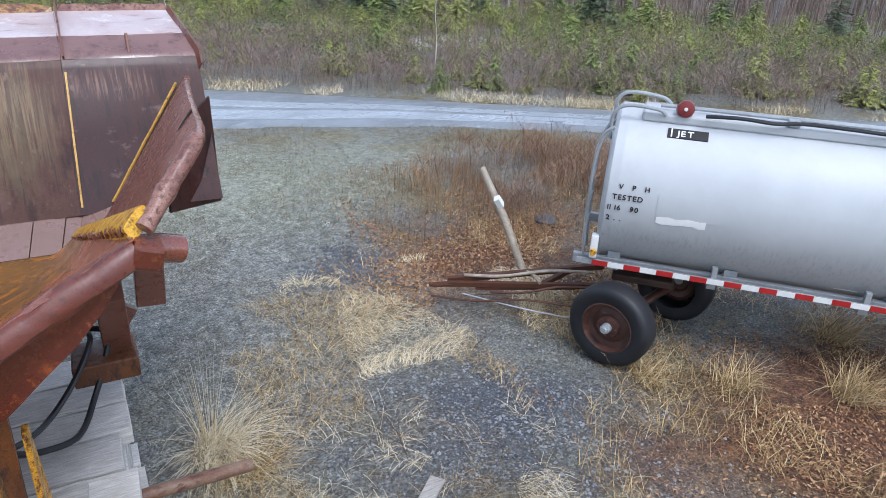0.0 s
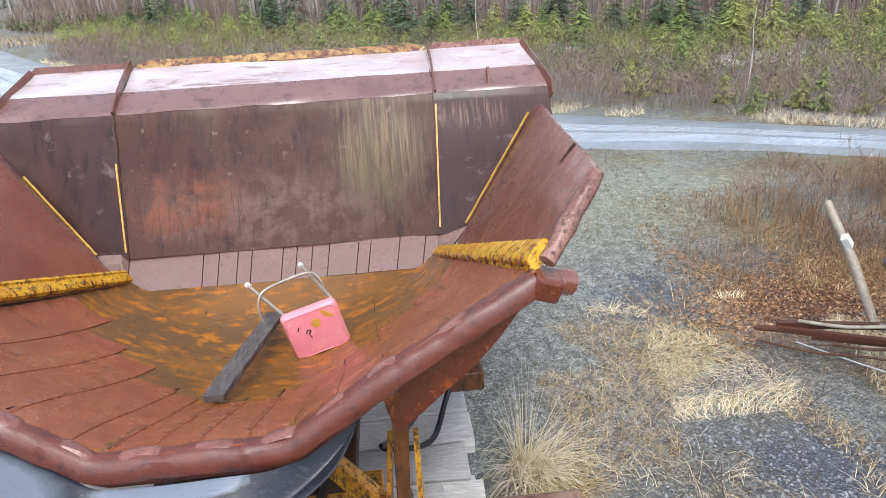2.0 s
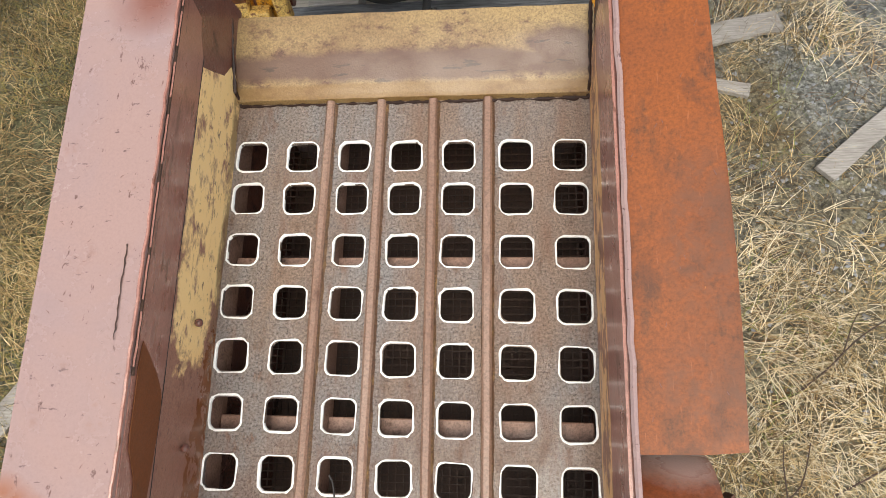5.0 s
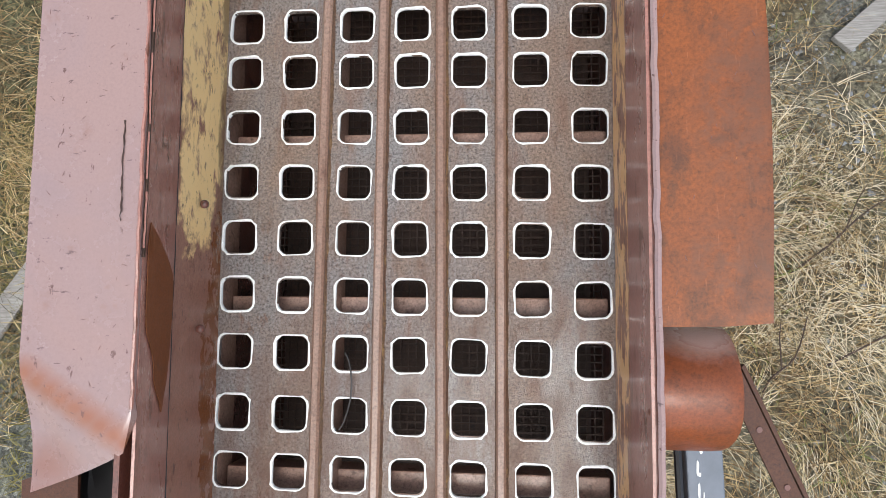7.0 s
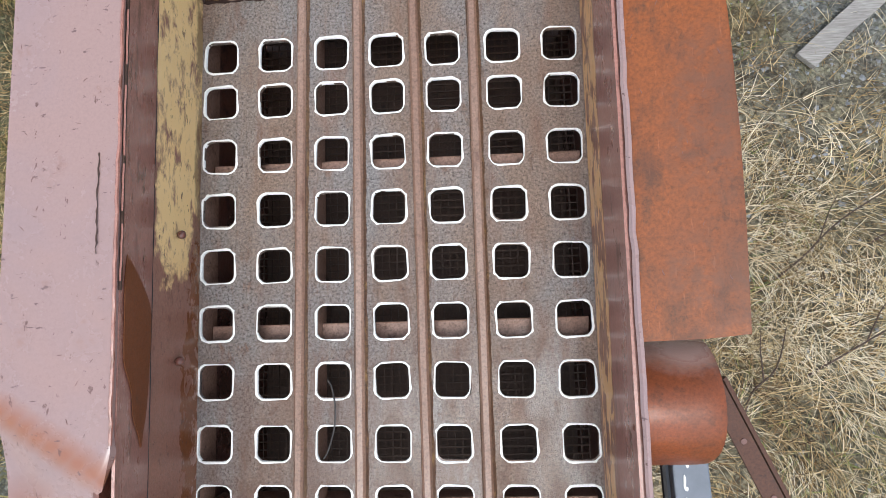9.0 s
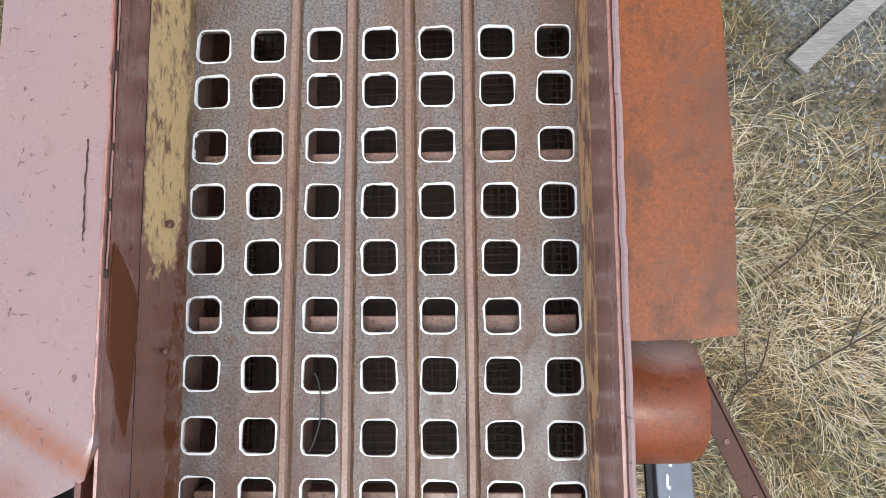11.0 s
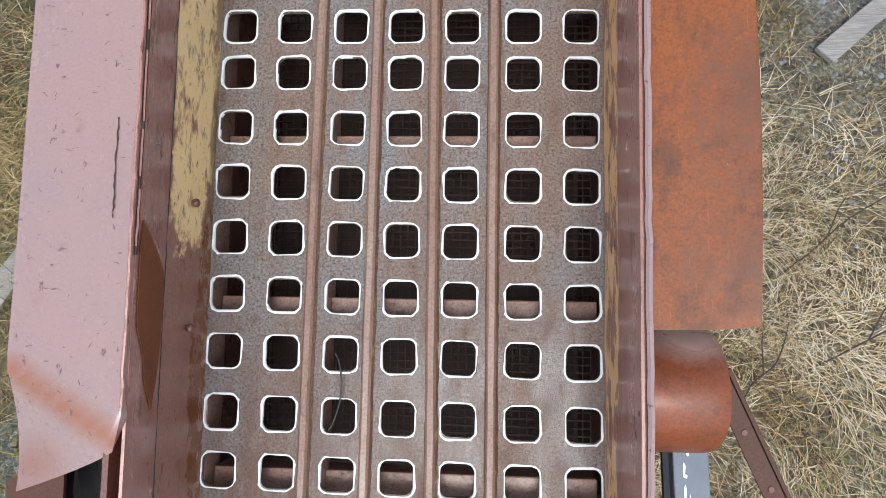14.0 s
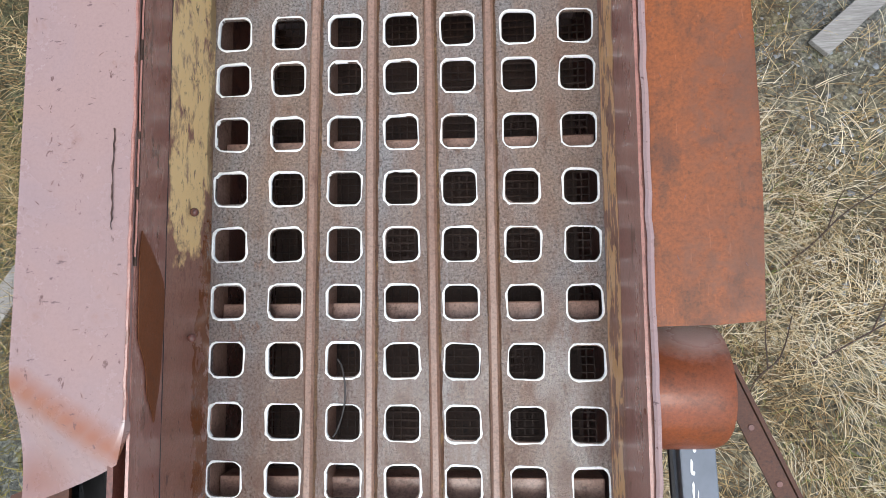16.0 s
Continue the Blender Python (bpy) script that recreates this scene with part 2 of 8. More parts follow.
PINK = rusty("pink_vinyl", rgb(236, 150, 160), rgb(228, 132, 146), rgb(240, 176, 180), 0.3, 1.5, (1, 1, 1), 0.62, 0.1, 0.45, speck=0.2)
FOAM = plain("torn_foam", rgb(206, 152, 62), 0.9, 0.3, 80)
BLACK = plain("dull_black", rgb(28, 26, 26), 0.6, 0.25, 40)
ALU = plain("tank_aluminium", rgb(181, 184, 187), 0.55, 0.08, 3, 0.10, 0.04)
COVER_GREY = plain("cover_grey", rgb(104, 110, 120), 0.4, 0.2, 14)
GALV = plain("galvanised", rgb(156, 160, 163), 0.45, 0.2, 14, 0.2)
WHITE_PAINT = plain("white_paint", rgb(226, 226, 224), 0.45, 0.06, 12)
RED_PAINT = plain("red_paint", rgb(168, 32, 34), 0.45, 0.15, 20)
TYRE = plain("tyre_rubber", rgb(27, 28, 33), 0.62, 0.3, 30)
RIM_RUST = rusty("wheel_rust", rgb(70, 44, 38), rgb(88, 56, 46), rgb(56, 37, 34), 0.5, 4)
VAN_SIDE = plain("van_siding", rgb(228, 228, 219), 0.45, 0.06, 2.0, 0.05, 0.05)
VAN_ROOF = plain("van_roof", rgb(184, 187, 190), 0.5, 0.10, 3.0)
SNOW = plain("old_snow", rgb(196, 200, 206), 0.7, 0.12, 4, 0.0, 0.5)


# ---- mesh helpers ----
def thing(name, label, category, at=(0, 0, 0), group="", kind="", m=None):
    ob = new(name)
    ob.empty_display_size = 0.1
    ob.matrix_world = m if m else Matrix.Translation(at)
    return tagged(ob, label, category, group, kind)


def part(name, bm, material, parent=None, label="", bevel=0.0, smooth=False, local=True):
    """Links a bmesh as one mesh object, its coordinates being those of the parent (local) or of the world."""
    if bevel:
        bmesh.ops.bevel(bm, geom=[e for e in bm.edges if e.is_manifold and e.calc_face_angle(0) > 0.5], offset=bevel, segments=2, profile=0.5, affect="EDGES", clamp_overlap=True)
    bmesh.ops.recalc_face_normals(bm, faces=bm.faces)
    if smooth:
        for f in bm.faces:
            f.smooth = True
    me = bpy.data.meshes.new(name)
    bm.to_mesh(me)
    bm.free()
    me.materials.append(material)
    if smooth:
        me.set_sharp_from_angle(angle=radians(38))
    ob = new(name, me)
    if parent:
        ob.parent = parent
        if not local:
            bpy.context.view_layer.update()
            ob.matrix_parent_inverse = parent.matrix_world.inverted()
    return tagged(ob, label)


def shared(name, me, parent, m):
    ob = new(name, me)
    ob.parent = parent
    ob.matrix_local = m
    return ob


def to_mesh(name, bm, material, smooth=False):
    bmesh.ops.recalc_face_normals(bm, faces=bm.faces)
    for f in bm.faces:
        f.smooth = smooth
    me = bpy.data.meshes.new(name)
    bm.to_mesh(me)
    bm.free()
    me.materials.append(material)
    return me


def box(bm, c, s, rot=(0, 0, 0)):
    m = pose(*c, *rot) @ Matrix.Diagonal((*s, 1))
    bmesh.ops.create_cube(bm, size=1, matrix=m)
    return bm


def beam(bm, a, b, w, h, up=(0, 0, 1)):
    """A square bar from a to b, w wide and h high."""
    a, b = Vector(a), Vector(b)
    d = (b - a).normalized()
    side = d.cross(Vector(up)).normalized()
    top = side.cross(d)
    vs = [[bm.verts.new(p + side * sx * w / 2 + top * sz * h / 2) for sx, sz in ((-1, -1), (1, -1), (1, 1), (-1, 1))] for p in (a, b)]
    for i in range(4):
        bm.faces.new((vs[0][i], vs[0][(i + 1) % 4], vs[1][(i + 1) % 4], vs[1][i]))
    bm.faces.new(vs[0][::-1])
    bm.faces.new(vs[1])
    return bm


def smooth_line(pts, n=6):
    """Points of a Catmull-Rom curve through pts."""
    pts = [Vector(p) for p in pts]
    out = []
    for i in range(len(pts) - 1):
        p0, p1, p2, p3 = pts[max(i - 1, 0)], pts[i], pts[i + 1], pts[min(i + 2, len(pts) - 1)]
        for k in range(n):
            t = k / n
            out.append(0.5 * (2 * p1 + (p2 - p0) * t + (2 * p0 - 5 * p1 + 4 * p2 - p3) * t * t + (3 * p1 - p0 - 3 * p2 + p3) * t ** 3))
    return out + [pts[-1]]


def tube(bm, pts, r, sides=10, cap=True):
    pts = [Vector(p) for p in pts]
    rs = r if isinstance(r, (list, tuple)) else [r] * len(pts)
    rings = []
    prev = None
    for i, p in enumerate(pts):
        d = (pts[min(i + 1, len(pts) - 1)] - pts[max(i - 1, 0)]).normalized()
        if prev is None:
            prev = d.orthogonal().normalized()
        u = (prev - d * prev.dot(d)).normalized()
        prev = u
        v = d.cross(u)
        rings.append([bm.verts.new(p + (u * math.cos(a) + v * math.sin(a)) * rs[i]) for a in [2 * math.pi * k / sides for k in range(sides)]])
    for a, b in zip(rings, rings[1:]):
        for k in range(sides):
            bm.faces.new((a[k], a[(k + 1) % sides], b[(k + 1) % sides], b[k]))
    if cap:
        bm.faces.new(rings[0][::-1])
        bm.faces.new(rings[-1])
    return bm


def slab(bm, pts, off):
    """A flat plate: the polygon pts thickened by the vector off."""
    off = Vector(off)
    a = [bm.verts.new(Vector(p)) for p in pts]
    b = [bm.verts.new(Vector(p) + off) for p in pts]
    bm.faces.new(a[::-1])
    bm.faces.new(b)
    k = len(pts)
    for i in range(k):
        bm.faces.new((a[i], a[(i + 1) % k], b[(i + 1) % k], b[i]))
    return bm


def sheet(bm, grid, thick):
    """A curved plate through rows of points, thickened downwards along its normals."""
    g = [[Vector(p) for p in row] for row in grid]
    r, c = len(g), len(g[0])
    top = [[bm.verts.new(p) for p in row] for row in g]
    low = []
    for i in range(r):
        row = []
        for j in range(c):
            du = g[min(i + 1, r - 1)][j] - g[max(i - 1, 0)][j]
            dv = g[i][min(j + 1, c - 1)] - g[i][max(j - 1, 0)]
            row.append(bm.verts.new(g[i][j] - du.cross(dv).normalized() * thick))
        low.append(row)
    for i in range(r - 1):
        for j in range(c - 1):
            bm.faces.new((top[i][j], top[i + 1][j], top[i + 1][j + 1], top[i][j + 1]))
            bm.faces.new((low[i][j], low[i][j + 1], low[i + 1][j + 1], low[i + 1][j]))
    rim = [(i, 0) for i in range(r)] + [(r - 1, j) for j in range(1, c)] + [(i, c - 1) for i in range(r - 2, -1, -1)] + [(0, j) for j in range(c - 2, 0, -1)]
    for (i, j), (k, m) in zip(rim, rim[1:] + rim[:1]):
        bm.faces.new((top[i][j], low[i][j], low[k][m], top[k][m]))
    return bm


def steps(a, b, n):
    return [a + (b - a) * k / n for k in range(n + 1)]


def lerp(a, b, t):
    return Vector(a) * (1 - t) + Vector(b) * t


def paint(mat, tone, fac=0.9, spots=None, grain=None, warp=0.9, wscale=6.0, soft=0.12, rough=None):
    """Lays a stain, or painted light and shade, over a material: inside the given ellipsoids (x, y, z, rx, ry, rz) and
    where a noise (scale, stretch, low, high) is high.
    """
    nt = mat.node_tree
    b = nt.nodes["Principled BSDF"]
    c = place_of(nt)
    total = None
    if spots:
        wob = noise_node(nt, wscale, 6, 0.65, c)
        for x, y, z, rx, ry, rz in spots:
            mp = nt.nodes.new("ShaderNodeMapping")
            mp.vector_type = "TEXTURE"
            mp.inputs["Location"].default_value = (x, y, z)
            mp.inputs["Scale"].default_value = (rx, ry, rz)
            nt.links.new(c, mp.inputs[0])
            ln = nt.nodes.new("ShaderNodeVectorMath")
            ln.operation = "LENGTH"
            nt.links.new(mp.outputs[0], ln.inputs[0])
            d = maths(nt, "ADD", ln.outputs["Value"], maths(nt, "MULTIPLY", maths(nt, "SUBTRACT", wob, 0.5), warp))
            m = ramp(nt, d, [(max(0.0, 0.95 - soft), (1, 1, 1)), (0.97, (0, 0, 0))])
            total = m if total is None else maths(nt, "MAXIMUM", total, m)
    if grain:
        scale, stretch, low, high = grain
        g = ramp(nt, noise_node(nt, scale, 7, 0.68, c, stretch, 0.3), [(low, (0, 0, 0)), (high, (1, 1, 1))])
        total = g if total is None else maths(nt, "MULTIPLY", total, g)
    fac = maths(nt, "MULTIPLY", total, fac)
    old = b.inputs["Base Color"].links[0].from_socket
    nt.links.new(blend(nt, fac, old, tone), b.inputs["Base Color"])
    if rough is not None:
        old = b.inputs["Roughness"].links[0].from_socket
        nt.links.new(blend(nt, fac, old, (rough, rough, rough)), b.inputs["Roughness"])


def dense(mat, ior):
    """Iron oxide bends light strongly, so wet smooth rust mirrors the sky."""
    mat.node_tree.nodes["Principled BSDF"].inputs["IOR"].default_value = ior


# hopper wall: maroon above, grey haze of reflected sky painted below, ochre run-down streaks on one side
paint(RUST_WALL, rgb(60, 28, 28), 0.85, [(0.1, 3.5, 2.78, 1.2, 1.2, 0.34), (1.9, 3.5, 2.6, 0.5, 1.2, 0.42), (-1.2, 3.5, 2.6, 0.5, 1.2, 0.42)], (3.2, (1, 1, 1.3), 0.38, 0.62), 1.0, 2.5, 0.5)
paint(RUST_WALL, rgb(124, 98, 90), 0.5, [(0.3, 3.4, 2.26, 1.2, 0.8, 0.36)], (6, (1, 1, 1), 0.44, 0.62), 1.2, 3, 0.5)
paint(RUST_WALL, rgb(138, 80, 56), 0.7, [(-0.35, 3.4, 2.36, 0.5, 0.8, 0.28)], (4, (1, 1, 1), 0.40, 0.62), 1.0, 3, 0.5)
paint(RUST_WALL, rgb(136, 114, 84), 0.75, [(1.05, 3.5, 2.70, 0.48, 0.8, 0.44)], (30, (1.5, 0.05, 0.07), 0.46, 0.62), 0.9, 4, 0.6)
paint(RUST_WALL, rgb(98, 88, 64), 0.7, [(1.05, 3.5, 2.55, 0.42, 0.8, 0.5)], (7, (1.5, 0.1, 0.2), 0.40, 0.6), 0.9, 4, 0.6)
paint(RUST_SIDE, rgb(130, 98, 86), 0.7, [(1.78, 3.6, 2.84, 0.34, 0.8, 0.12)], (34, (1.4, 0.06, 0.08), 0.50, 0.62), 0.9, 4, 0.5)
paint(RUST_WALL, rgb(46, 30, 28), 0.6, None, (36, (1.2, 0.08, 0.10), 0.56, 0.66))
paint(RUST_WALL, rgb(150, 128, 116), 0.35, None, (22, (0.7, 0.3, 0.6), 0.62, 0.70))
for rough_steel in (RUST_WALL, RUST_SIDE):
    rough_steel.node_tree.nodes["Principled BSDF"].inputs["Specular IOR Level"].default_value = 0.3
# sky reflections on the wet rubber, painted as pale grey-blue patches
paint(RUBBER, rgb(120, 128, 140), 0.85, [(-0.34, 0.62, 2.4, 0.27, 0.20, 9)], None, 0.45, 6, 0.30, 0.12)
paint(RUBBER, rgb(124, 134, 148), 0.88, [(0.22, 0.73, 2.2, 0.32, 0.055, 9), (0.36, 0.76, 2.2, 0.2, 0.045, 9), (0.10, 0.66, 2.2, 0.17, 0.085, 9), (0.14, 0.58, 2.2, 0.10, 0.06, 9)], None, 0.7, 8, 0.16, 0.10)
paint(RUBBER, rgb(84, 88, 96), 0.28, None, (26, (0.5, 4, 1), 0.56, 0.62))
rb = RUBBER.node_tree.nodes["Principled BSDF"]
rb.inputs["Coat Roughness"].default_value = 0.2
rb.inputs["Specular IOR Level"].default_value = 0.22
# streaks of run-down dirt on the tank
paint(ALU, rgb(136, 140, 147), 0.4, [(0.5, -0.05, 1.15, 9, 0.9, 0.34)], (30, (1.2, 1, 0.08), 0.50, 0.62), 0.5, 4, 0.4)
# lower half of the shell smoothly a little darker
paint(ALU, rgb(160, 164, 169), 0.35, [(0.5, -0.05, 1.1, 9, 0.9, 0.40)], None, 0.6, 3, 0.6)
paint(RUST_SIDE, rgb(126, 108, 106), 0.5, None, (7, (1, 1, 1), 0.58, 0.70))
dense(RUST_WET, 1.8)
dense(FOLD_PALE, 1.8)
dense(WING_RED, 1.5)
paint(FOLD_PALE, rgb(126, 92, 86), 0.7, None, (5, (0.4, 2.5, 1), 0.56, 0.66))
paint(WING_RED, rgb(170, 130, 116), 0.5, None, (16, (0.35, 5, 1.2), 0.60, 0.66))
paint(WING_RED, rgb(206, 180, 168), 0.5, None, (60, (0.8, 2.2, 1), 0.66, 0.69))
# soft lavender reflection along the upper wings, laid on as colour
paint(WING_RED, rgb(146, 112, 106), 0.3, [(-1.33, 2.6, 2.95, 0.25, 0.8, 0.13), (2.05, 2.6, 3.0, 0.2, 0.9, 0.14)], None, 0.9, 5, 0.6)
# speckled highlights of the wet floor plates, painted as pale dots
paint(FLOOR_RUST, rgb(206, 180, 168), 0.6, None, (44, (1, 1, 1), 0.615, 0.65))
paint(FLOOR_RUST, rgb(88, 48, 38), 0.6, None, (6, (1, 1.4, 1), 0.58, 0.66))
paint(LIP_RED, rgb(148, 104, 94), 0.5, None, (24, (1, 1, 1), 0.66, 0.70))
paint(YELLOW, rgb(232, 196, 96), 0.7, None, (14, (1, 1, 1), 0.60, 0.66))
dense(LIP_RED, 1.55)
dense(RUST_RED, 1.75)
dense(STRIP_STEEL, 1.9)
# screen flange: orange smear at both ends, small dark nicks
paint(RUST_PINK, rgb(142, 82, 46), 0.8, [(-0.345 + 0.0275 * k, -0.925 - 0.0165 * k, 0.38, 0.06, 0.042, 1) for k in range(9)], None, 0.3, 9, 0.8)
# rust smear on the bent-down end, darkened to give it shade
paint(RUST_PINK, rgb(132, 84, 64), 0.7, [(-0.33, -1.19, 0.4, 0.12, 0.09, 1), (-0.33, -1.12, 0.4, 0.10, 0.08, 1)], None, 0.6, 9, 0.85)
paint(RUST_PINK, rgb(118, 62, 40), 0.8, [(-0.18, 0.15, 0.4, 0.13, 0.10, 1)], None, 0.5, 9, 0.8)
paint(RUST_PINK, rgb(92, 62, 56), 0.8, None, (46, (1, 0.45, 1), 0.635, 0.65))
paint(RUST_PINK, rgb(84, 60, 60), 0.75, None, (70, (0.35, 1, 1), 0.645, 0.66))
# liners: yellow mud above, wet brown runs by the deck
paint(RUST_LINER, rgb(252, 218, 154), 0.94, [(-0.14, -0.08, 0.13, 0.3, 0.66, 0.15)], (24, (1, 0.5, 1), 0.36, 0.47), 1.1, 12, 0.10)
# mottled dark brown band along the foot of the liner
paint(RUST_LINER, rgb(104, 80, 52), 0.75, [(-0.14, -0.1, -0.01, 0.3, 0.9, 0.055)], (18, (1, 0.5, 1), 0.36, 0.5), 0.8, 14, 0.2)
paint(RUST_LINER, rgb(128, 92, 64), 0.5, None, (60, (1, 0.6, 1), 0.60, 0.65))
paint(RUST_LINER, rgb(122, 70, 34), 0.85, [(-0.14, -1.0, 0.0, 0.3, 0.48, 0.10)], (26, (1, 0.7, 1), 0.44, 0.46), 0.9, 20, 0.05, 0.2)
paint(RUST_LINER, rgb(230, 182, 126), 0.9, [(0.855, -0.6, 0.10, 0.2, 1.6, 0.10)], (20, (1, 0.45, 1), 0.47, 0.50), 0.6, 12, 0.05)
paint(RUST_LINER, rgb(86, 54, 46), 0.8, None, (44, (1, 0.5, 1), 0.62, 0.64))
# side strips: dull purple-brown with small dark run marks
paint(STRIP_BROWN, rgb(92, 54, 36), 0.7, None, (30, (1, 0.25, 1), 0.60, 0.62))
paint(STRIP_BROWN, rgb(166, 134, 126), 0.5, None, (60, (1, 0.5, 1), 0.70, 0.73))
# orange flange: darker mottled middle, thin pale scratches
paint(RUST_ORANGE, rgb(112, 70, 48), 0.75, [(1.0, -0.42, 0.46, 0.09, 0.26, 1), (1.0, -0.72, 0.46, 0.10, 0.14, 1)], (34, (1, 1, 1), 0.42, 0.58), 0.9, 9, 0.5)
paint(RUST_ORANGE, rgb(98, 62, 42), 0.55, [(1.05, -0.40, 0.46, 0.055, 0.12, 1), (1.06, -0.70, 0.46, 0.07, 0.11, 1)], None, 0.7, 14, 0.6)
paint(RUST_ORANGE, rgb(84, 50, 32), 0.6, None, (16, (1, 0.8, 1), 0.55, 0.66))
paint(RUST_ORANGE, rgb(206, 136, 74), 0.6, None, (54, (1.4, 0.4, 1), 0.70, 0.725))
# guard: top paler and smoother than the rest
paint(GUARD, rgb(190, 156, 146), 0.8, [(0.99, -0.84, 0.28, 0.11, 0.065, 0.2)], None, 0.9, 14, 0.6, 0.15)
# end plate: dark brown band with soft edge
paint(YELLOW_PLATE, rgb(94, 68, 58), 0.9, [(0.35, 0.19, 0.05, 0.95, 0.05, 0.2), (0.77, 0.23, 0.07, 0.13, 0.07, 0.2)], None, 0.8, 9, 0.35)
paint(YELLOW_PLATE, rgb(60, 48, 44), 0.7, [(0.35, 0.17, 0.05, 0.9, 0.03, 0.2), (0.75, 0.22, 0.07, 0.12, 0.03, 0.2)], (40, (0.2, 1, 1), 0.58, 0.62), 0.5, 10, 0.2)
paint(YELLOW_PLATE, rgb(124, 92, 50), 0.75, [(0.35, 0.125, 0.03, 0.9, 0.025, 0.2)], None, 0.6, 14, 0.3)
# deck: brown run-down rust between the hole columns
paint(RUST_DECK, rgb(124, 88, 70), 0.45, None, (9, (1.6, 0.3, 1), 0.52, 0.66))
# browner rust on the lower deck, deepened for the shade that falls there
paint(RUST_DECK, rgb(98, 66, 50), 0.78, [(0.35, -1.45, 0, 1.4, 0.95, 1)], (14, (1.3, 0.4, 1), 0.32, 0.56), 0.7, 4, 0.75)
for node in RUST_DECK.node_tree.nodes:
    if node.bl_idname == "ShaderNodeBump":
        node.inputs["Distance"].default_value = 0.010
paint(RUST_DECK, rgb(150, 144, 138), 0.25, None, (160, (1, 1, 1), 0.60, 0.68))

# ---- ground ----
def ground_material():
    m, n, l, b = mat_new("yard_ground")
    nt = m.node_tree
    c = place_of(nt)

    def blob(x, y, rx, ry, soft=0.35, warp=1.0):
        """1 inside an uneven patch round (x, y), 0 outside."""
        mp = nt.nodes.new("ShaderNodeMapping")
        mp.vector_type = "TEXTURE"
        mp.inputs["Location"].default_value = (x, y, 0)
        mp.inputs["Scale"].default_value = (rx, ry, 1000)
        l.new(c, mp.inputs[0])
        ln = nt.nodes.new("ShaderNodeVectorMath")
        ln.operation = "LENGTH"
        l.new(mp.outputs[0], ln.inputs[0])
        d = maths(nt, "ADD", ln.outputs["Value"], maths(nt, "MULTIPLY", maths(nt, "SUBTRACT", wob, 0.5), warp))
        return ramp(nt, d, [(max(0.0, 1 - soft), (1, 1, 1)), (min(1.0, 1.0), (0, 0, 0))])

    wob = noise_node(nt, 0.9, 6, 0.65, c)
    fine = noise_node(nt, 60, 8, 0.75, c)
    pebble = nt.nodes.new("ShaderNodeTexVoronoi")
    pebble.inputs["Scale"].default_value = 38
    l.new(c, pebble.inputs["Vector"])
    mid = noise_node(nt, 7, 6, 0.65, c)
    gravel = ramp(nt, maths(nt, "ADD", maths(nt, "MULTIPLY", fine, 0.6), maths(nt, "MULTIPLY", mid, 0.4)), [(0.36, rgb(64, 66, 64)), (0.5, rgb(120, 121, 116)), (0.64, rgb(184, 184, 177))])
    straw = ramp(nt, maths(nt, "ADD", maths(nt, "MULTIPLY", fine, 0.5), maths(nt, "MULTIPLY", mid, 0.5)), [(0.36, rgb(68, 62, 48)), (0.5, rgb(114, 104, 80)), (0.64, rgb(168, 154, 120))])
    leaf = ramp(nt, maths(nt, "ADD", maths(nt, "MULTIPLY", fine, 0.5), maths(nt, "MULTIPLY", mid, 0.5)), [(0.36, rgb(50, 33, 26)), (0.5, rgb(102, 66, 45)), (0.64, rgb(150, 106, 72))])
    moss = ramp(nt, fine, [(0.36, rgb(60, 62, 44)), (0.64, rgb(122, 122, 86))])
    soil = ramp(nt, maths(nt, "ADD", maths(nt, "MULTIPLY", fine, 0.6), maths(nt, "MULTIPLY", mid, 0.4)), [(0.36, rgb(50, 46, 36)), (0.5, rgb(108, 101, 80)), (0.66, rgb(176, 166, 138))])
    dark = ramp(nt, fine, [(0.36, rgb(48, 51, 58)), (0.64, rgb(104, 109, 118))])
    patch = noise_node(nt, 0.55, 7, 0.62, c)
    col = blend(nt, ramp(nt, patch, [(0.47, (0, 0, 0)), (0.58, (1, 1, 1))]), gravel, straw)
    col = blend(nt, ramp(nt, mid, [(0.50, (0, 0, 0)), (0.66, (0.7, 0.7, 0.7))]), col, moss)
    col = blend(nt, maths(nt, "MULTIPLY", blob(3.0, 5.5, 2.8, 4.0, 0.5, 1.3), 0.85), col, gravel)
    mossy = ramp(nt, maths(nt, "ADD", maths(nt, "MULTIPLY", fine, 0.6), maths(nt, "MULTIPLY", mid, 0.4)), [(0.36, rgb(92, 96, 80)), (0.5, rgb(142, 145, 128)), (0.64, rgb(196, 196, 180))])
    col = blend(nt, maths(nt, "MULTIPLY", blob(3.0, 9.4, 6.0, 3.0, 0.6, 1.2), 0.8), col, mossy)
    col = blend(nt, maths(nt, "MULTIPLY", blob(4.3, 2.4, 1.9, 1.5, 0.8, 1.4), 0.92), col, dark)
    col = blend(nt, maths(nt, "MULTIPLY", blob(8.5, 3.2, 3.0, 0.7, 0.8, 1.4), 0.8), col, dark)
    col = blend(nt, maths(nt, "MULTIPLY", blob(6.1, 5.3, 2.2, 1.9, 0.7, 1.5), 0.92), col, leaf)
    col = blend(nt, maths(nt, "MULTIPLY", blob(7.2, 1.0, 2.8, 1.7, 0.6, 1.3), 0.95), col, leaf)
    col = blend(nt, maths(nt, "MULTIPLY", blob(-12, 18, 16, 17, 0.3, 0.8), 0.92), col, gravel)
    col = blend(nt, maths(nt, "MULTIPLY", blob(2.2, -0.6, 1.8, 1.9, 0.5, 0.9), 0.85), col, soil)
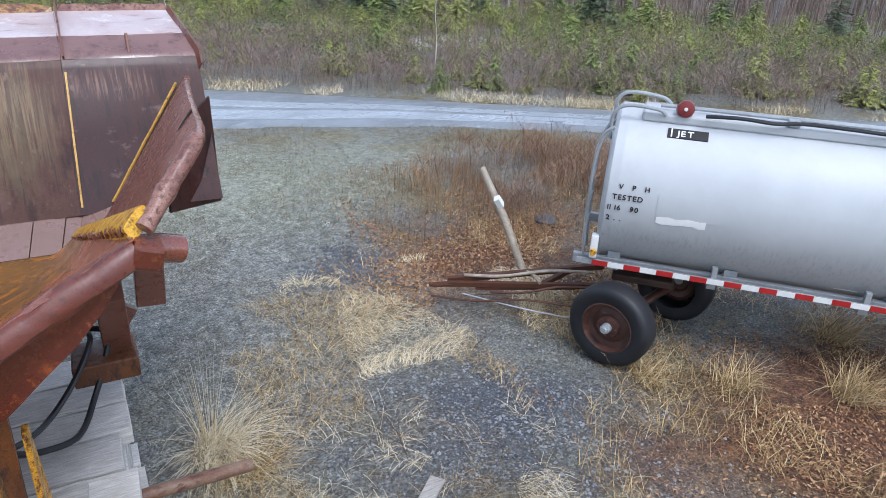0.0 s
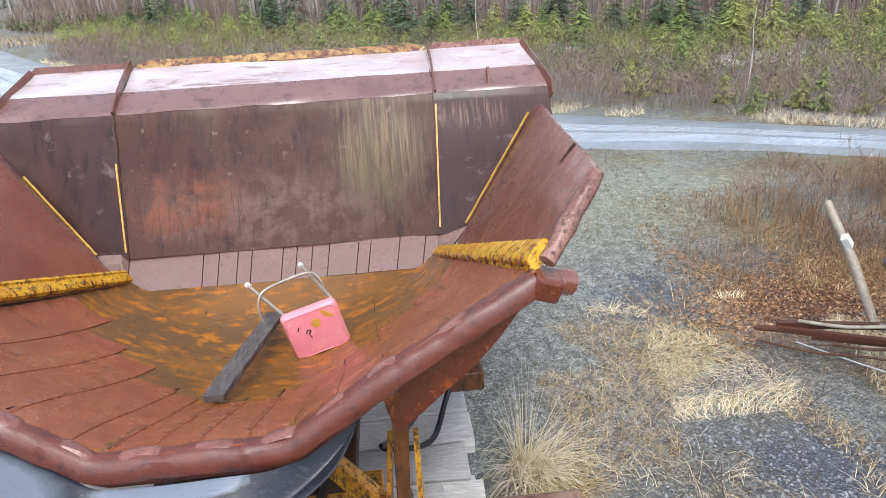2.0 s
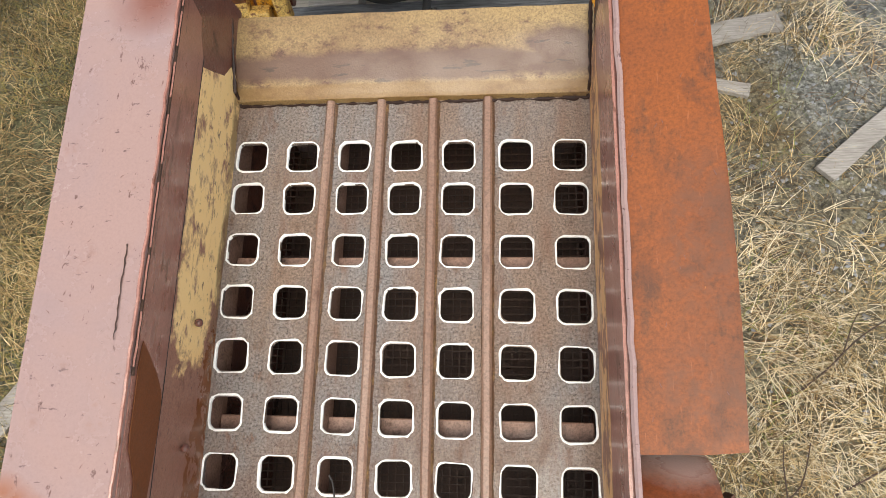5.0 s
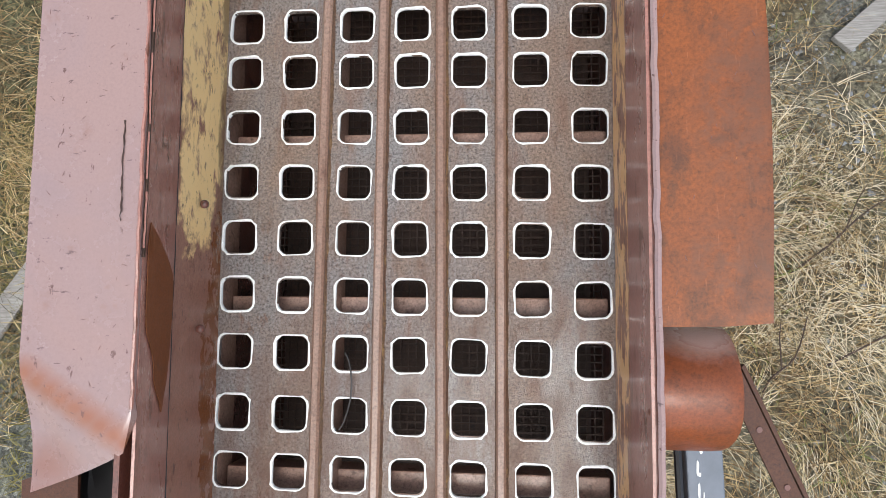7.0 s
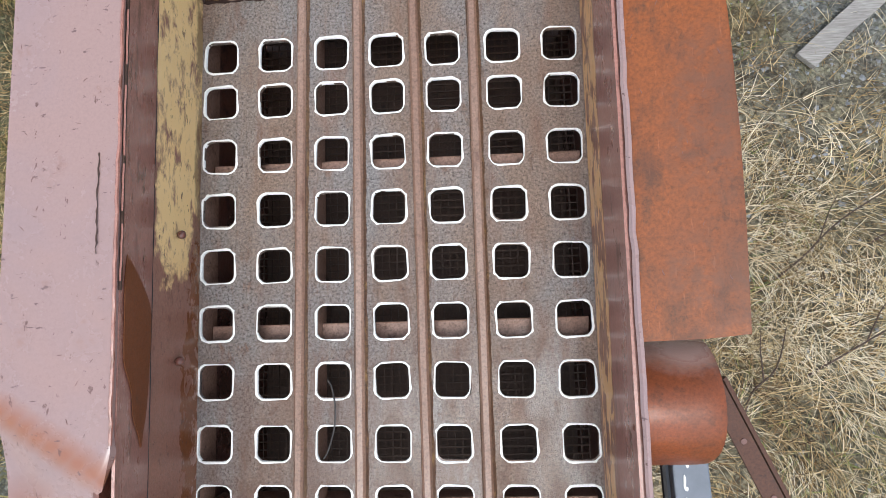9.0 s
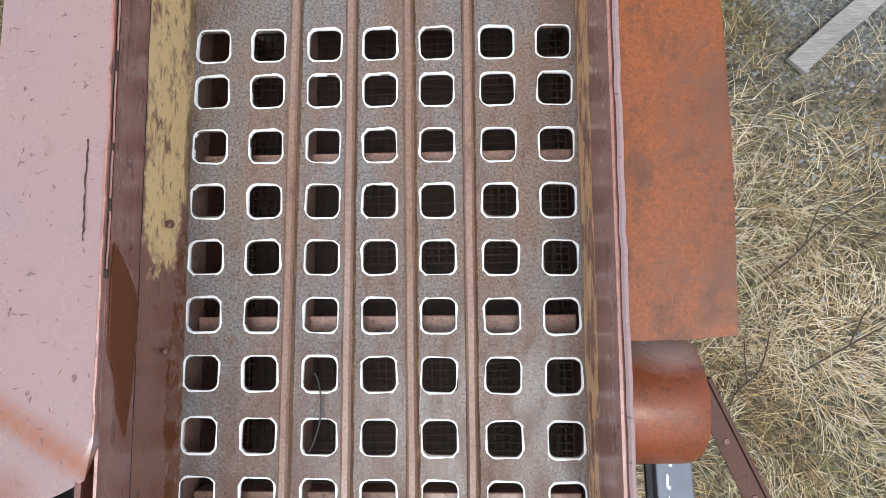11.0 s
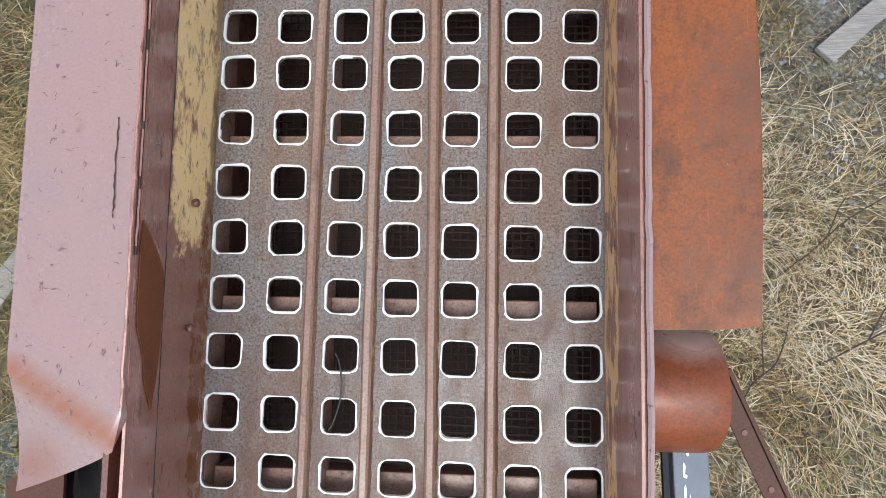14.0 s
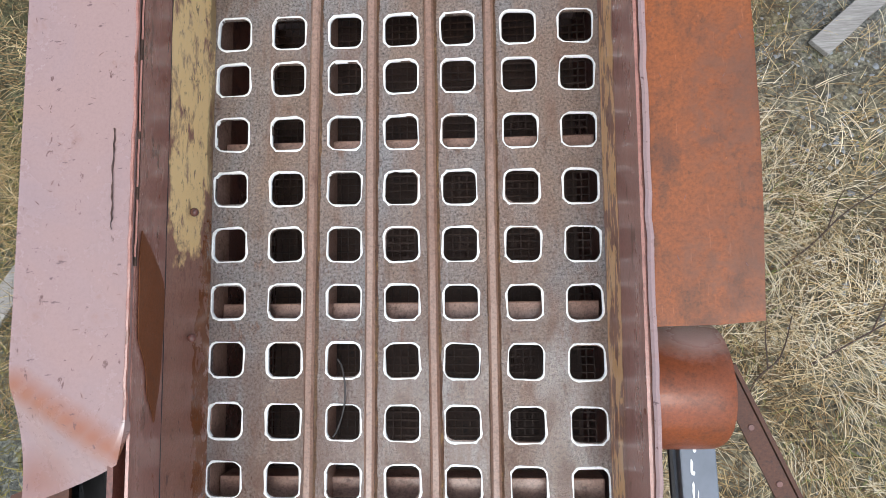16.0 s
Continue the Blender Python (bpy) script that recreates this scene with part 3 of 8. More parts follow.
    col = blend(nt, maths(nt, "MULTIPLY", blob(-2.1, 2.0, 1.3, 3.6, 0.6, 1.0), 0.85), col, moss)
    pale = ramp(nt, fine, [(0.35, rgb(150, 146, 136)), (0.65, rgb(206, 202, 192))])
    col = blend(nt, blob(14.0, 22.2, 4.0, 1.8, 0.6, 0.8), col, pale)
    cell = nt.nodes.new("ShaderNodeTexVoronoi")
    cell.inputs["Scale"].default_value = 58
    l.new(c, cell.inputs["Vector"])
    grit = nt.nodes.new("ShaderNodeSeparateColor")
    l.new(cell.outputs["Color"], grit.inputs[0])
    spread = ramp(nt, grit.outputs[0], [(0.0, (0.42, 0.42, 0.42)), (0.55, (0.92, 0.92, 0.92)), (0.9, (1.2, 1.2, 1.2)), (1.0, (1.6, 1.6, 1.6))])
    mul = nt.nodes.new("ShaderNodeMix")
    mul.data_type, mul.blend_type = "RGBA", "MULTIPLY"
    mul.inputs[0].default_value = 1.0
    l.new(col, mul.inputs[6])
    l.new(spread, mul.inputs[7])
    l.new(mul.outputs[2], b.inputs["Base Color"])
    b.inputs["Roughness"].default_value = 0.8
    bump(nt, maths(nt, "ADD", fine, maths(nt, "MULTIPLY", pebble.outputs["Distance"], 0.8)), b, 0.8, 0.02)
    return m


GROUND = ground_material()
ROAD = rusty("wet_gravel_road", rgb(130, 136, 142), rgb(114, 119, 124), rgb(150, 156, 160), 0.42, 0.6, (0.5, 1.2, 1), 0.62, 0.5, 0.7)
# wet track: base paler than the road to carry reflected sky
TRACK = rusty("wet_wheel_track", rgb(158, 165, 172), rgb(138, 145, 152), rgb(120, 126, 132), 0.22, 0.8, (0.4, 1.4, 1), 0.60, 0.25, 0.45, coat=0.5)


def ground_height(x, y):
    d = math.hypot(x - 1, y - 1)
    h = 0.035 * noise.noise((x * 0.55, y * 0.55, 3.1)) + 0.018 * noise.noise((x * 2.1, y * 2.1, 7.7))
    return h * min(1.0, d / 2.0)


bm = bmesh.new()
xs = sorted({*[round(-7 + 0.25 * k, 2) for k in range(85)], -2500, -600, -150, -60, -35, -22, -14, -10, 18, 24, 34, 50, 80, 200, 700, 2500})
ys = sorted({*[round(-5 + 0.25 * k, 2) for k in range(85)], -2500, -600, -150, -60, -30, -15, -8, 19, 24, 32, 45, 70, 120, 300, 900, 2500})
vs = [[bm.verts.new((x, y, ground_height(x, y) if abs(x) < 40 and abs(y) < 40 else 0)) for x in xs] for y in ys]
for j in range(len(ys) - 1):
    for i in range(len(xs) - 1):
        bm.faces.new((vs[j][i], vs[j][i + 1], vs[j + 1][i + 1], vs[j + 1][i]))
g = part("ground", bm, GROUND, smooth=True)
tagged(g, "gravelly yard with dry grass, moss and brown leaf litter", "ground", kind="structure")

# gravel road along the far side, bending away
bm = bmesh.new()
NEAR = smooth_line([(40, -6.0, 0), (22, 3.8, 0), (15.5, 7.6, 0), (11.3, 9.75, 0), (7.45, 11.6, 0), (3.8, 12.6, 0), (-1, 14.2, 0), (-8, 18.5, 0), (-17, 29, 0), (-29, 44, 0), (-45, 66, 0)], 6)
FAR = smooth_line([(42, -3.5, 0), (24, 5.6, 0), (16.5, 9.3, 0), (12.85, 11.3, 0), (8.45, 13.85, 0), (4.5, 16.1, 0), (-0.5, 18.8, 0), (-7, 23.5, 0), (-14.5, 33, 0), (-26, 49, 0), (-40, 72, 0)], 6)
rows = []
rr = random.Random(2)
for a, b in zip(NEAR, FAR):
    rows.append([lerp(a, b, t) + Vector((0, rr.uniform(-0.08, 0.08) if t in (0, 1) else 0, 0.055 + 0.05 * math.sin(math.pi * t) - (0.06 if t in (0, 1) else 0))) for t in (0, 0.06, 0.25, 0.4, 0.5, 0.6, 0.75, 0.94, 1)])
vv = [[bm.verts.new(p) for p in r] for r in rows]
for a, b in zip(vv, vv[1:]):
    for k in range(len(a) - 1):
        bm.faces.new((a[k], a[k + 1], b[k + 1], b[k]))
road = part("road", bm, ROAD, smooth=True)
tagged(road, "wet grey gravel road along the yard", "road", kind="structure")
for t0, t1 in ((0.14, 0.36), (0.42, 0.60)):
    bm = bmesh.new()
    strip = []
    for k, (a, b) in enumerate(zip(NEAR, FAR)):
        e = 0.05 * noise.noise((k * 0.35, t0 * 9, 1.5))
        strip.append([lerp(a, b, t + e) + Vector((0, 0, 0.058 + 0.05 * math.sin(math.pi * t))) for t in steps(t0, t1, 4)])
    sheet(bm, strip[::-1], 0.004)
    part("wheel_track", bm, TRACK, road, "smooth wet wheel track, sky sheen put into its paler tone", smooth=True)
bpy.context.view_layer.update()

# grime on the siding: brown towards the foot, dull runs
paint(VAN_SIDE, rgb(150, 142, 118), 0.45, None, (5, (0.25, 1, 3), 0.46, 0.66))
paint(VAN_SIDE, rgb(150, 140, 116), 0.4, None, (22, (2.2, 1, 0.25), 0.62, 0.72))
paint(VAN_ROOF, rgb(130, 130, 124), 0.5, None, (14, (1, 1, 1), 0.58, 0.66))
GRIME = plain("grime", rgb(92, 88, 76), 0.7, 0.3, 40)

# old snow heap by the road bend
snow = thing("snow_heap", "flat heap of old snow beside the road bend", "snow", at=(-19.5, 30, 0))
bm = bmesh.new()
bmesh.ops.create_icosphere(bm, subdivisions=4, radius=1)
for v in bm.verts:
    v.co *= 1 + 0.25 * noise.noise(v.co * 2.0)
    v.co = Vector((v.co.x * 5.2, v.co.y * 2.2, max(-0.05, v.co.z * 0.55)))
bmesh.ops.rotate(bm, verts=bm.verts, matrix=Matrix.Rotation(radians(-40), 3, "Z"))
part("snow_mass", bm, SNOW, snow, smooth=True)

# loose stones on the gravel
def stones(seed, n, spots, size, mat, label):
    r = random.Random(seed)
    vs, fs = [], []
    for k in range(n):
        cx, cy, rad = spots[r.randrange(len(spots))]
        x, y = r.gauss(cx, rad), r.gauss(cy, rad)
        if -0.95 < x < 1.5 and -2.2 < y < 2.9:
            continue
        q = size * (0.4 + 1.6 * r.random() ** 3)
        z = ground_height(x, y)
        i = len(vs)
        for a in range(5):
            t = 2 * math.pi * a / 5 + r.random()
            vs.append((x + q * math.cos(t) * r.uniform(0.7, 1.1), y + q * math.sin(t) * r.uniform(0.7, 1.1), z - 0.2 * q))
        vs.append((x + q * r.uniform(-0.2, 0.2), y + q * r.uniform(-0.2, 0.2), z + q * r.uniform(0.5, 0.8)))
        fs += [(i + a, i + (a + 1) % 5, i + 5) for a in range(5)]
    me = bpy.data.meshes.new("loose_stones")
    me.from_pydata(vs, [], fs)
    me.materials.append(mat)
    return tagged(new("loose_stones", me), label, "stones", kind="stuff")


STONE = plain("grey_stone", rgb(134, 137, 140), 0.6, 0.4, 30)
STONE_DARK = plain("dark_stone", rgb(82, 86, 92), 0.55, 0.4, 30)
stones(1, 13000, [(3.2, 5.5, 1.3), (3.6, 3.2, 1.0), (2.6, 8.0, 1.6), (4.4, 2.0, 0.8), (3.0, 0.6, 0.9)], 0.014, STONE, "scattered grey gravel stones")
stones(2, 1400, [(4.0, 5.6, 0.22), (4.25, 5.9, 0.25), (3.85, 5.2, 0.3)], 0.030, STONE_DARK, "small heap of dark broken stones")

# single grey rock in the dry brush
rock = thing("rock", "dull grey rock lying in the dry brush", "rock", at=(7.37, 5.95, 0.0))
bm = bmesh.new()
bmesh.ops.create_icosphere(bm, subdivisions=3, radius=1)
for v in bm.verts:
    v.co *= 1 + 0.3 * noise.noise(v.co * 1.6)
    v.co = Vector((v.co.x * 0.17, v.co.y * 0.13, v.co.z * 0.09 + 0.03))
part("rock_body", bm, STONE_DARK, rock, smooth=True)

# ---- vibrating screen: perforated deck in a steel box, sloping up towards the hopper ----
DECK = pose(0, 0, 1.843, 10.84, 0, 0)
screen = thing("vibrating_screen", "rusty vibrating screen with a perforated steel deck and flanged side plates", "screen", m=DECK)
COLS = (-0.093, 0.054, 0.204, 0.350, 0.497, 0.653, 0.799)
ROWS = [-0.061, -0.186, -0.333, -0.478, -0.623, -0.769, -0.915, -1.068] + [-1.212 - 0.148 * k for k in range(5)]
SKEW = -0.012
HALF = 0.0425


def on_deck(x, y, h=0.0):
    return Vector((0.35 + (x - 0.35) * (1 - 0.016 * y), y + SKEW * (x - 0.35), h))


def hole_outline(cx, cy, half, rad, wob=0.0):
    pts = []
    for qx, qy, a0 in ((1, 1, 0), (-1, 1, 90), (-1, -1, 180), (1, -1, 270)):
        for k in range(5):
            a = radians(a0 + k * 22.5)
            w = random.uniform(-wob, wob)
            pts.append((cx + qx * (half - rad) + (rad + w) * math.cos(a), cy + qy * (half - rad) + (rad + w) * math.sin(a)))
    return pts


def build_deck():
    rng = random.Random(4)
    bm = bmesh.new()
    xs = [-0.1475] + [(a + b) / 2 for a, b in zip(COLS, COLS[1:])] + [0.862]
    ys = [0.2] + [(a + b) / 2 for a, b in zip(ROWS, ROWS[1:])] + [ROWS[-1] - 0.09]
    th = 0.012
    for j, cy in enumerate(ROWS):
        for i, cx in enumerate(COLS):
            x0, x1, y1, y0 = xs[i], xs[i + 1], ys[j], ys[j + 1]
            hc = cx + rng.uniform(-0.002, 0.002)
            hy = cy + rng.uniform(-0.003, 0.003)
            hole = hole_outline(hc, hy, HALF + rng.uniform(-0.001, 0.002), 0.02, 0.0008)
            outer = []
            for px, py in hole:
                dx, dy = px - hc, py - hy
                s = min((x1 - hc) / dx if dx > 1e-6 else (hc - x0) / -dx if dx < -1e-6 else 9, (y1 - hy) / dy if dy > 1e-6 else (hy - y0) / -dy if dy < -1e-6 else 9)
                outer.append((hc + dx * s, hy + dy * s))
            corners = [(x1, y1), (x0, y1), (x0, y0), (x1, y0)]
            vh = [bm.verts.new(on_deck(*p)) for p in hole]
            vo = [bm.verts.new(on_deck(*p)) for p in outer]
            vl = [bm.verts.new(on_deck(*p, -th)) for p in hole]
            n = len(hole)
            for k in range(n):
                q = (k + 1) % n
                face = [vh[k], vo[k]]
                (ax, ay), (bx, by) = outer[k], outer[q]
                if abs(ax - bx) > 1e-6 and abs(ay - by) > 1e-6:
                    cn = min(corners, key=lambda p: (p[0] - (ax + bx) / 2) ** 2 + (p[1] - (ay + by) / 2) ** 2)
                    face.append(bm.verts.new(on_deck(*cn)))
                face += [vo[q], vh[q]]
                bm.faces.new(face)
                bm.faces.new((vh[k], vh[q], vl[q], vl[k]))
    bmesh.ops.remove_doubles(bm, verts=bm.verts, dist=0.0002)
    return part("perforated_deck", bm, RUST_DECK, screen, "worn brown-grey steel deck punched with rounded square holes")


build_deck()
bm = bmesh.new()
slab(bm, [(-0.15, -0.012, -0.0015), (0.868, -0.014, -0.0015), (0.87, 0.2, -0.0015), (-0.15, 0.2, -0.0015)], (0, 0, -0.008))
part("deck_head", bm, RUST_DECK, screen)

# bright worn rims round the holes
rim_meshes = []
for v in range(5):
    bm = bmesh.new()
    random.seed(20 + v)
    inner = hole_outline(0, 0, HALF - 0.0006, 0.02, 0.0006)
    outer = hole_outline(0, 0, HALF + 0.0042, 0.0240, 0.0021)
    a = [bm.verts.new((x, y, 0.0005)) for x, y in inner]
    t = [bm.verts.new((x * 0.5 + p * 0.5, y * 0.5 + q * 0.5, 0.0026)) for (x, y), (p, q) in zip(inner, outer)]
    b = [bm.verts.new((x, y, 0.0005)) for x, y in outer]
    low = [bm.verts.new((x, y, -0.010)) for x, y in inner]
    for k in range(20):
        q = (k + 1) % 20
        bm.faces.new((a[k], t[k], t[q], a[q]))
        bm.faces.new((t[k], b[k], b[q], t[q]))
        bm.faces.new((a[k], a[q], low[q], low[k]))
    rim_meshes.append(to_mesh("hole_rim", bm, WHITE_RIM, True))
random.seed(1)
rng = random.Random(9)
for j, cy in enumerate(ROWS):
    for i, cx in enumerate(COLS):
        me = rim_meshes[rng.randrange(5)]
        p = on_deck(cx, cy, 0.0)
        shared("hole_rim", me, screen, pose(*p, 0, 0, rng.choice((0, 90, 180, 270)) + rng.uniform(-1.5, 1.5)))

# round-topped bars welded along the deck
for x, x_low in ((0.127, 0.115), (0.275, 0.269), (0.424, 0.433), (0.577, 0.580)):
    bm = bmesh.new()
    prof = [(-0.0125, 0.001), (-0.0125, 0.012), (-0.007, 0.018), (0.007, 0.018), (0.0125, 0.012), (0.0125, 0.001)]
    ys = [0.105 - 0.11 * k for k in range(19)]
    rings = [[bm.verts.new((x + (x_low - x) * -y / 1.19 + px + rng.uniform(-0.0008, 0.0008), y, h)) for px, h in prof] for y in ys]
    for a, b in zip(rings, rings[1:]):
        for k in range(5):
            bm.faces.new((a[k], a[k + 1], b[k + 1], b[k]))
    bm.faces.new(rings[0])
    part("wear_bar", bm, RIB_STEEL, screen, "rounded steel bar along the deck", smooth=True)
    # rough rusty weld bead along each foot of the bar
    for side, wide in ((1, 0.0068), (-1, 0.003)):
        bm = bmesh.new()
        rings = []
        for k in range(100):
            y = 0.10 - 0.0198 * k
            bx = x + (x_low - x) * -y / 1.19
            w = wide * rng.uniform(0.7, 1.2)
            rings.append([bm.verts.new((bx + side * (0.0120 + w * f), y, h)) for f, h in ((0, 0.0065), (0.5, 0.0045), (1, 0.0006))])
        for a, b in zip(rings, rings[1:]):
            for k in range(2):
                bm.faces.new((a[k], a[k + 1], b[k + 1], b[k]) if side < 0 else (a[k + 1], a[k], b[k], b[k + 1]))
        part("weld_bead", bm, BEAD_RUST, screen, "ochre-brown rusted weld bead", smooth=True)

Y0, Y1 = 0.20, -1.95


def long_plate(name, x0, h0, x1, h1, mat, y0=Y0, y1=Y1, thick=0.012, label="", out=(1, 0, 0), wob=0.0):
    """A plate along the deck between two edges, slightly uneven."""
    bm = bmesh.new()
    n = 24
    r = random.Random(int(abs(x0 * 1000) + h1 * 100))
    grid = []
    for k in range(n + 1):
        y = y0 + (y1 - y0) * k / n
        w = r.uniform(-wob, wob)
        grid.append([Vector((x0 + w, y, h0)), Vector(((x0 + x1) / 2 + w * 0.6, y, (h0 + h1) / 2)), Vector((x1 + w, y, h1))])
    sheet(bm, grid, thick)
    return part(name, bm, mat, screen, label)


long_plate("left_liner", -0.1505, -0.005, -0.1475, 0.248, RUST_LINER, thick=0.004, label="wear liner stained with rust and yellow mud", wob=0.001)
long_plate("left_side_plate", -0.164, -0.55, -0.158, 0.425, RUST, thick=0.012)
long_plate("left_edge_strip", -0.1485, 0.25, -0.1185, 0.432, STRIP_BROWN, thick=0.006, label="wet dark brown steel strip")
long_plate("right_liner", 0.859, 0.225, 0.861, -0.005, RUST_LINER, thick=0.004, label="wear liner stained with rust and yellow mud", wob=0.001)
long_plate("right_side_plate", 0.872, 0.42, 0.874, -0.55, RUST, thick=0.012)
long_plate("right_edge_strip", 0.860, 0.42, 0.857, 0.225, STRIP_BROWN, thick=0.006, label="wet dark brown steel strip")


def flange(name, outline, mat, label, thick=0.012, wear=None):
    bm = bmesh.new()
    slab(bm, outline, (0, 0, -thick))
    ob = part(name, bm, mat, screen, label, bevel=0.002)
    return ob


# left flange, its lower end bent down along a slanting crease
bm = bmesh.new()
grid = []
for k in range(41):
    t = k / 40
    row = []
    for s in range(13):
        u = s / 12
        x = -0.115 - 0.236 * u - 0.02 * u * t ** 5
        end = -1.005 - 0.055 * min(1.0, u * 12) ** 0.5 - 0.115 * u ** 0.8
        y = 0.215 + 0.015 * u * (1 - t) + (end - 0.215) * t
        d = max(0.0, -0.93 - 0.571 * (x + 0.34) - y)
        wave = 0.004 * math.sin(5 * u + 6 * t)
        row.append((x, y, 0.447 - 0.012 * u + wave * t - 0.55 * d + 1.1 * d * d))
    grid.append(row)
sheet(bm, [r[::-1] for r in grid], 0.012)
part("left_flange", bm, RUST_PINK, screen, "wide wet pinkish rust-brown flange with scratches and a bent end", smooth=True)
# right flange, tilted towards the deck, with a pointed end
bm = bmesh.new()
slab(bm, [(0.872, 0.15, 0.425), (1.043, 0.285, 0.47), (1.046, 0.10, 0.47), (1.049, -0.10, 0.47), (1.056, -0.30, 0.471), (1.059, -0.45, 0.47), (1.058, -0.62, 0.468), (1.053, -0.815, 0.465), (0.98, -0.822, 0.446), (0.872, -0.825, 0.42)], (0.003, 0, -0.012))
part("right_flange", bm, RUST_ORANGE, screen, "bright orange-rusted flange plate with a pointed end", bevel=0.002)
bm = bmesh.new()
r = random.Random(3)
tube(bm, [(0.868 + r.uniform(-0.002, 0.002), 0.14 - 0.04 * k, 0.428 + r.uniform(-0.002, 0.002)) for k in range(52)], 0.007, 6)
part("right_weld_edge", bm, RUST_PINK, screen, "pinkish weld edge along the flange", smooth=True)
bm = bmesh.new()
r = random.Random(5)
tube(bm, [(-0.1155 + r.uniform(-0.0014, 0.0014), 0.17 - 0.02 * k, 0.4455 + r.uniform(-0.001, 0.001)) for k in range(59)], 0.0038, 6)
part("left_weld_edge", bm, STRIP_BROWN, screen, smooth=True)
# torn lap beside the weld, in short lengths with dark gaps
y = 0.20
while y > -0.62:
    ln = r.uniform(0.05, 0.15)
    bm = bmesh.new()
    pts = [(-0.1085 + r.uniform(-0.0008, 0.0008), y - ln * q / 6, 0.438 + r.uniform(-0.001, 0.001)) for q in range(7)]
    tube(bm, pts, 0.0020, 5)
    part("torn_lap", bm, STRIP_BROWN, screen, smooth=True)
    y -= ln + r.uniform(0.01, 0.05)
bm = bmesh.new()
box(bm, (-0.1125, -0.25, 0.432), (0.006, 0.9, 0.006))
part("lap_gap", bm, DARK_STEEL, screen)

# end plate towards the hopper: low step, then a sloping faded yellow face
bm = bmesh.new()
prof = [(0.104, -0.02), (0.108, 0.022), (0.122, 0.032), (0.165, 0.045), (0.185, 0.06), (0.30, 0.088), (0.335, 0.092), (0.345, 0.075), (0.345, -0.1)]
nx = 22
rings = []
r = random.Random(8)
for i in range(nx + 1):
    x = -0.146 + 1.012 * i / nx
    rings.append([(x, y + r.uniform(-0.0015, 0.0015), h + r.uniform(-0.001, 0.001)) for y, h in prof])
sheet(bm, rings, 0.01)
part("end_plate", bm, YELLOW_PLATE, screen, "sloping faded yellow end plate with worn lower edge", smooth=True)
# uneven dark line along the foot of the end plate and in both corners
bm = bmesh.new()
r = random.Random(81)
tube(bm, [(-0.145 + 0.0125 * k, 0.101 + r.uniform(-0.002, 0.002), 0.0015 + r.uniform(0, 0.002)) for k in range(81)], [r.uniform(0.0012, 0.0062) * (1.6 if k < 6 or k > 75 else 1) for k in range(81)], 5)
part("joint_line", bm, SEAM_DARK, screen, "uneven dark line along the joint", smooth=True)
for x in (-0.141, 0.853):
    bm = bmesh.new()
    tube(bm, [(x, 0.10 + 0.22 * k / 20, 0.006 + 0.085 * k / 20 + 0.04 * (k > 1)) for k in range(21)], [r.uniform(0.002, 0.007) for k in range(21)], 5)
    part("joint_line", bm, SEAM_DARK, screen, smooth=True)
# corner plates beside the end plate
bm = bmesh.new()
slab(bm, [(-0.27, 0.40, 0.05), (-0.13, 0.40, 0.07), (-0.12, 0.34, 0.285), (-0.285, 0.35, 0.275)], (0, 0.012, 0.002))
part("corner_plate", bm, RUST_ORANGE, screen, "orange-rusted corner plate", bevel=0.002)
bm = bmesh.new()
slab(bm, [(-0.152, 0.12, 0.0), (-0.135, 0.36, 0.08), (-0.13, 0.33, 0.30), (-0.128, 0.18, 0.44), (-0.14, 0.05, 0.44)], (-0.014, 0, 0))
part("left_end_gusset", bm, RUST, screen, bevel=0.002)
bm = bmesh.new()
slab(bm, [(0.858, 0.10, 0.0), (0.872, 0.36, 0.08), (0.872, 0.33, 0.14), (0.868, 0.16, 0.40), (0.862, 0.0, 0.40)], (0.014, 0, 0))
part("right_end_gusset", bm, RUST, screen, bevel=0.002)

# below the deck: cross beams, stringers, wire mesh and pan
for y in (-0.365, -0.80, -1.245, -1.69):
    bm = bmesh.new()
    box(bm, (0.355, y + 0.004, -0.115), (0.99, 0.055, 0.09))
    part("cross_beam", bm, CREAM_BEAM, screen, "dusty steel cross beam", bevel=0.004)
# the plate at x -0.145 is added, its cream imitating the lit side wall
for x, w in ((0.153, 0.012), (-0.145, 0.006)):
    bm = bmesh.new()
    box(bm, (x, -0.8, -0.062), (w, 1.8, 0.096))
    part("cream_plate", bm, CREAM_BEAM, screen, "cream-brown lengthwise plate below the deck", bevel=0.002)
bm = bmesh.new()
for k in range(46):
    box(bm, (-0.13 + k * 0.022, -0.8, -0.26), (0.004, 2.1, 0.004))
for k in range(95):
    box(bm, (0.36, 0.22 - k * 0.022, -0.256), (1.0, 0.004, 0.004))
tagged(part("wire_mesh", bm, DARK_STEEL, screen, "dark woven wire mesh deck"), kind="stuff")
bm = bmesh.new()
box(bm, (0.357, -0.8, -0.56), (1.03, 2.3, 0.012))
part("pan", bm, DARK_STEEL, screen)
bm = bmesh.new()
box(bm, (0.357, 0.33, -0.28), (1.0, 0.012, 0.55))
part("end_wall", bm, DARK_STEEL, screen)
bm = bmesh.new()
box(bm, (0.357, -1.94, -0.3), (1.0, 0.012, 0.5))
part("end_wall", bm, DARK_STEEL, screen)

# curved guard below the end of the right flange
bm = bmesh.new()
grid = []
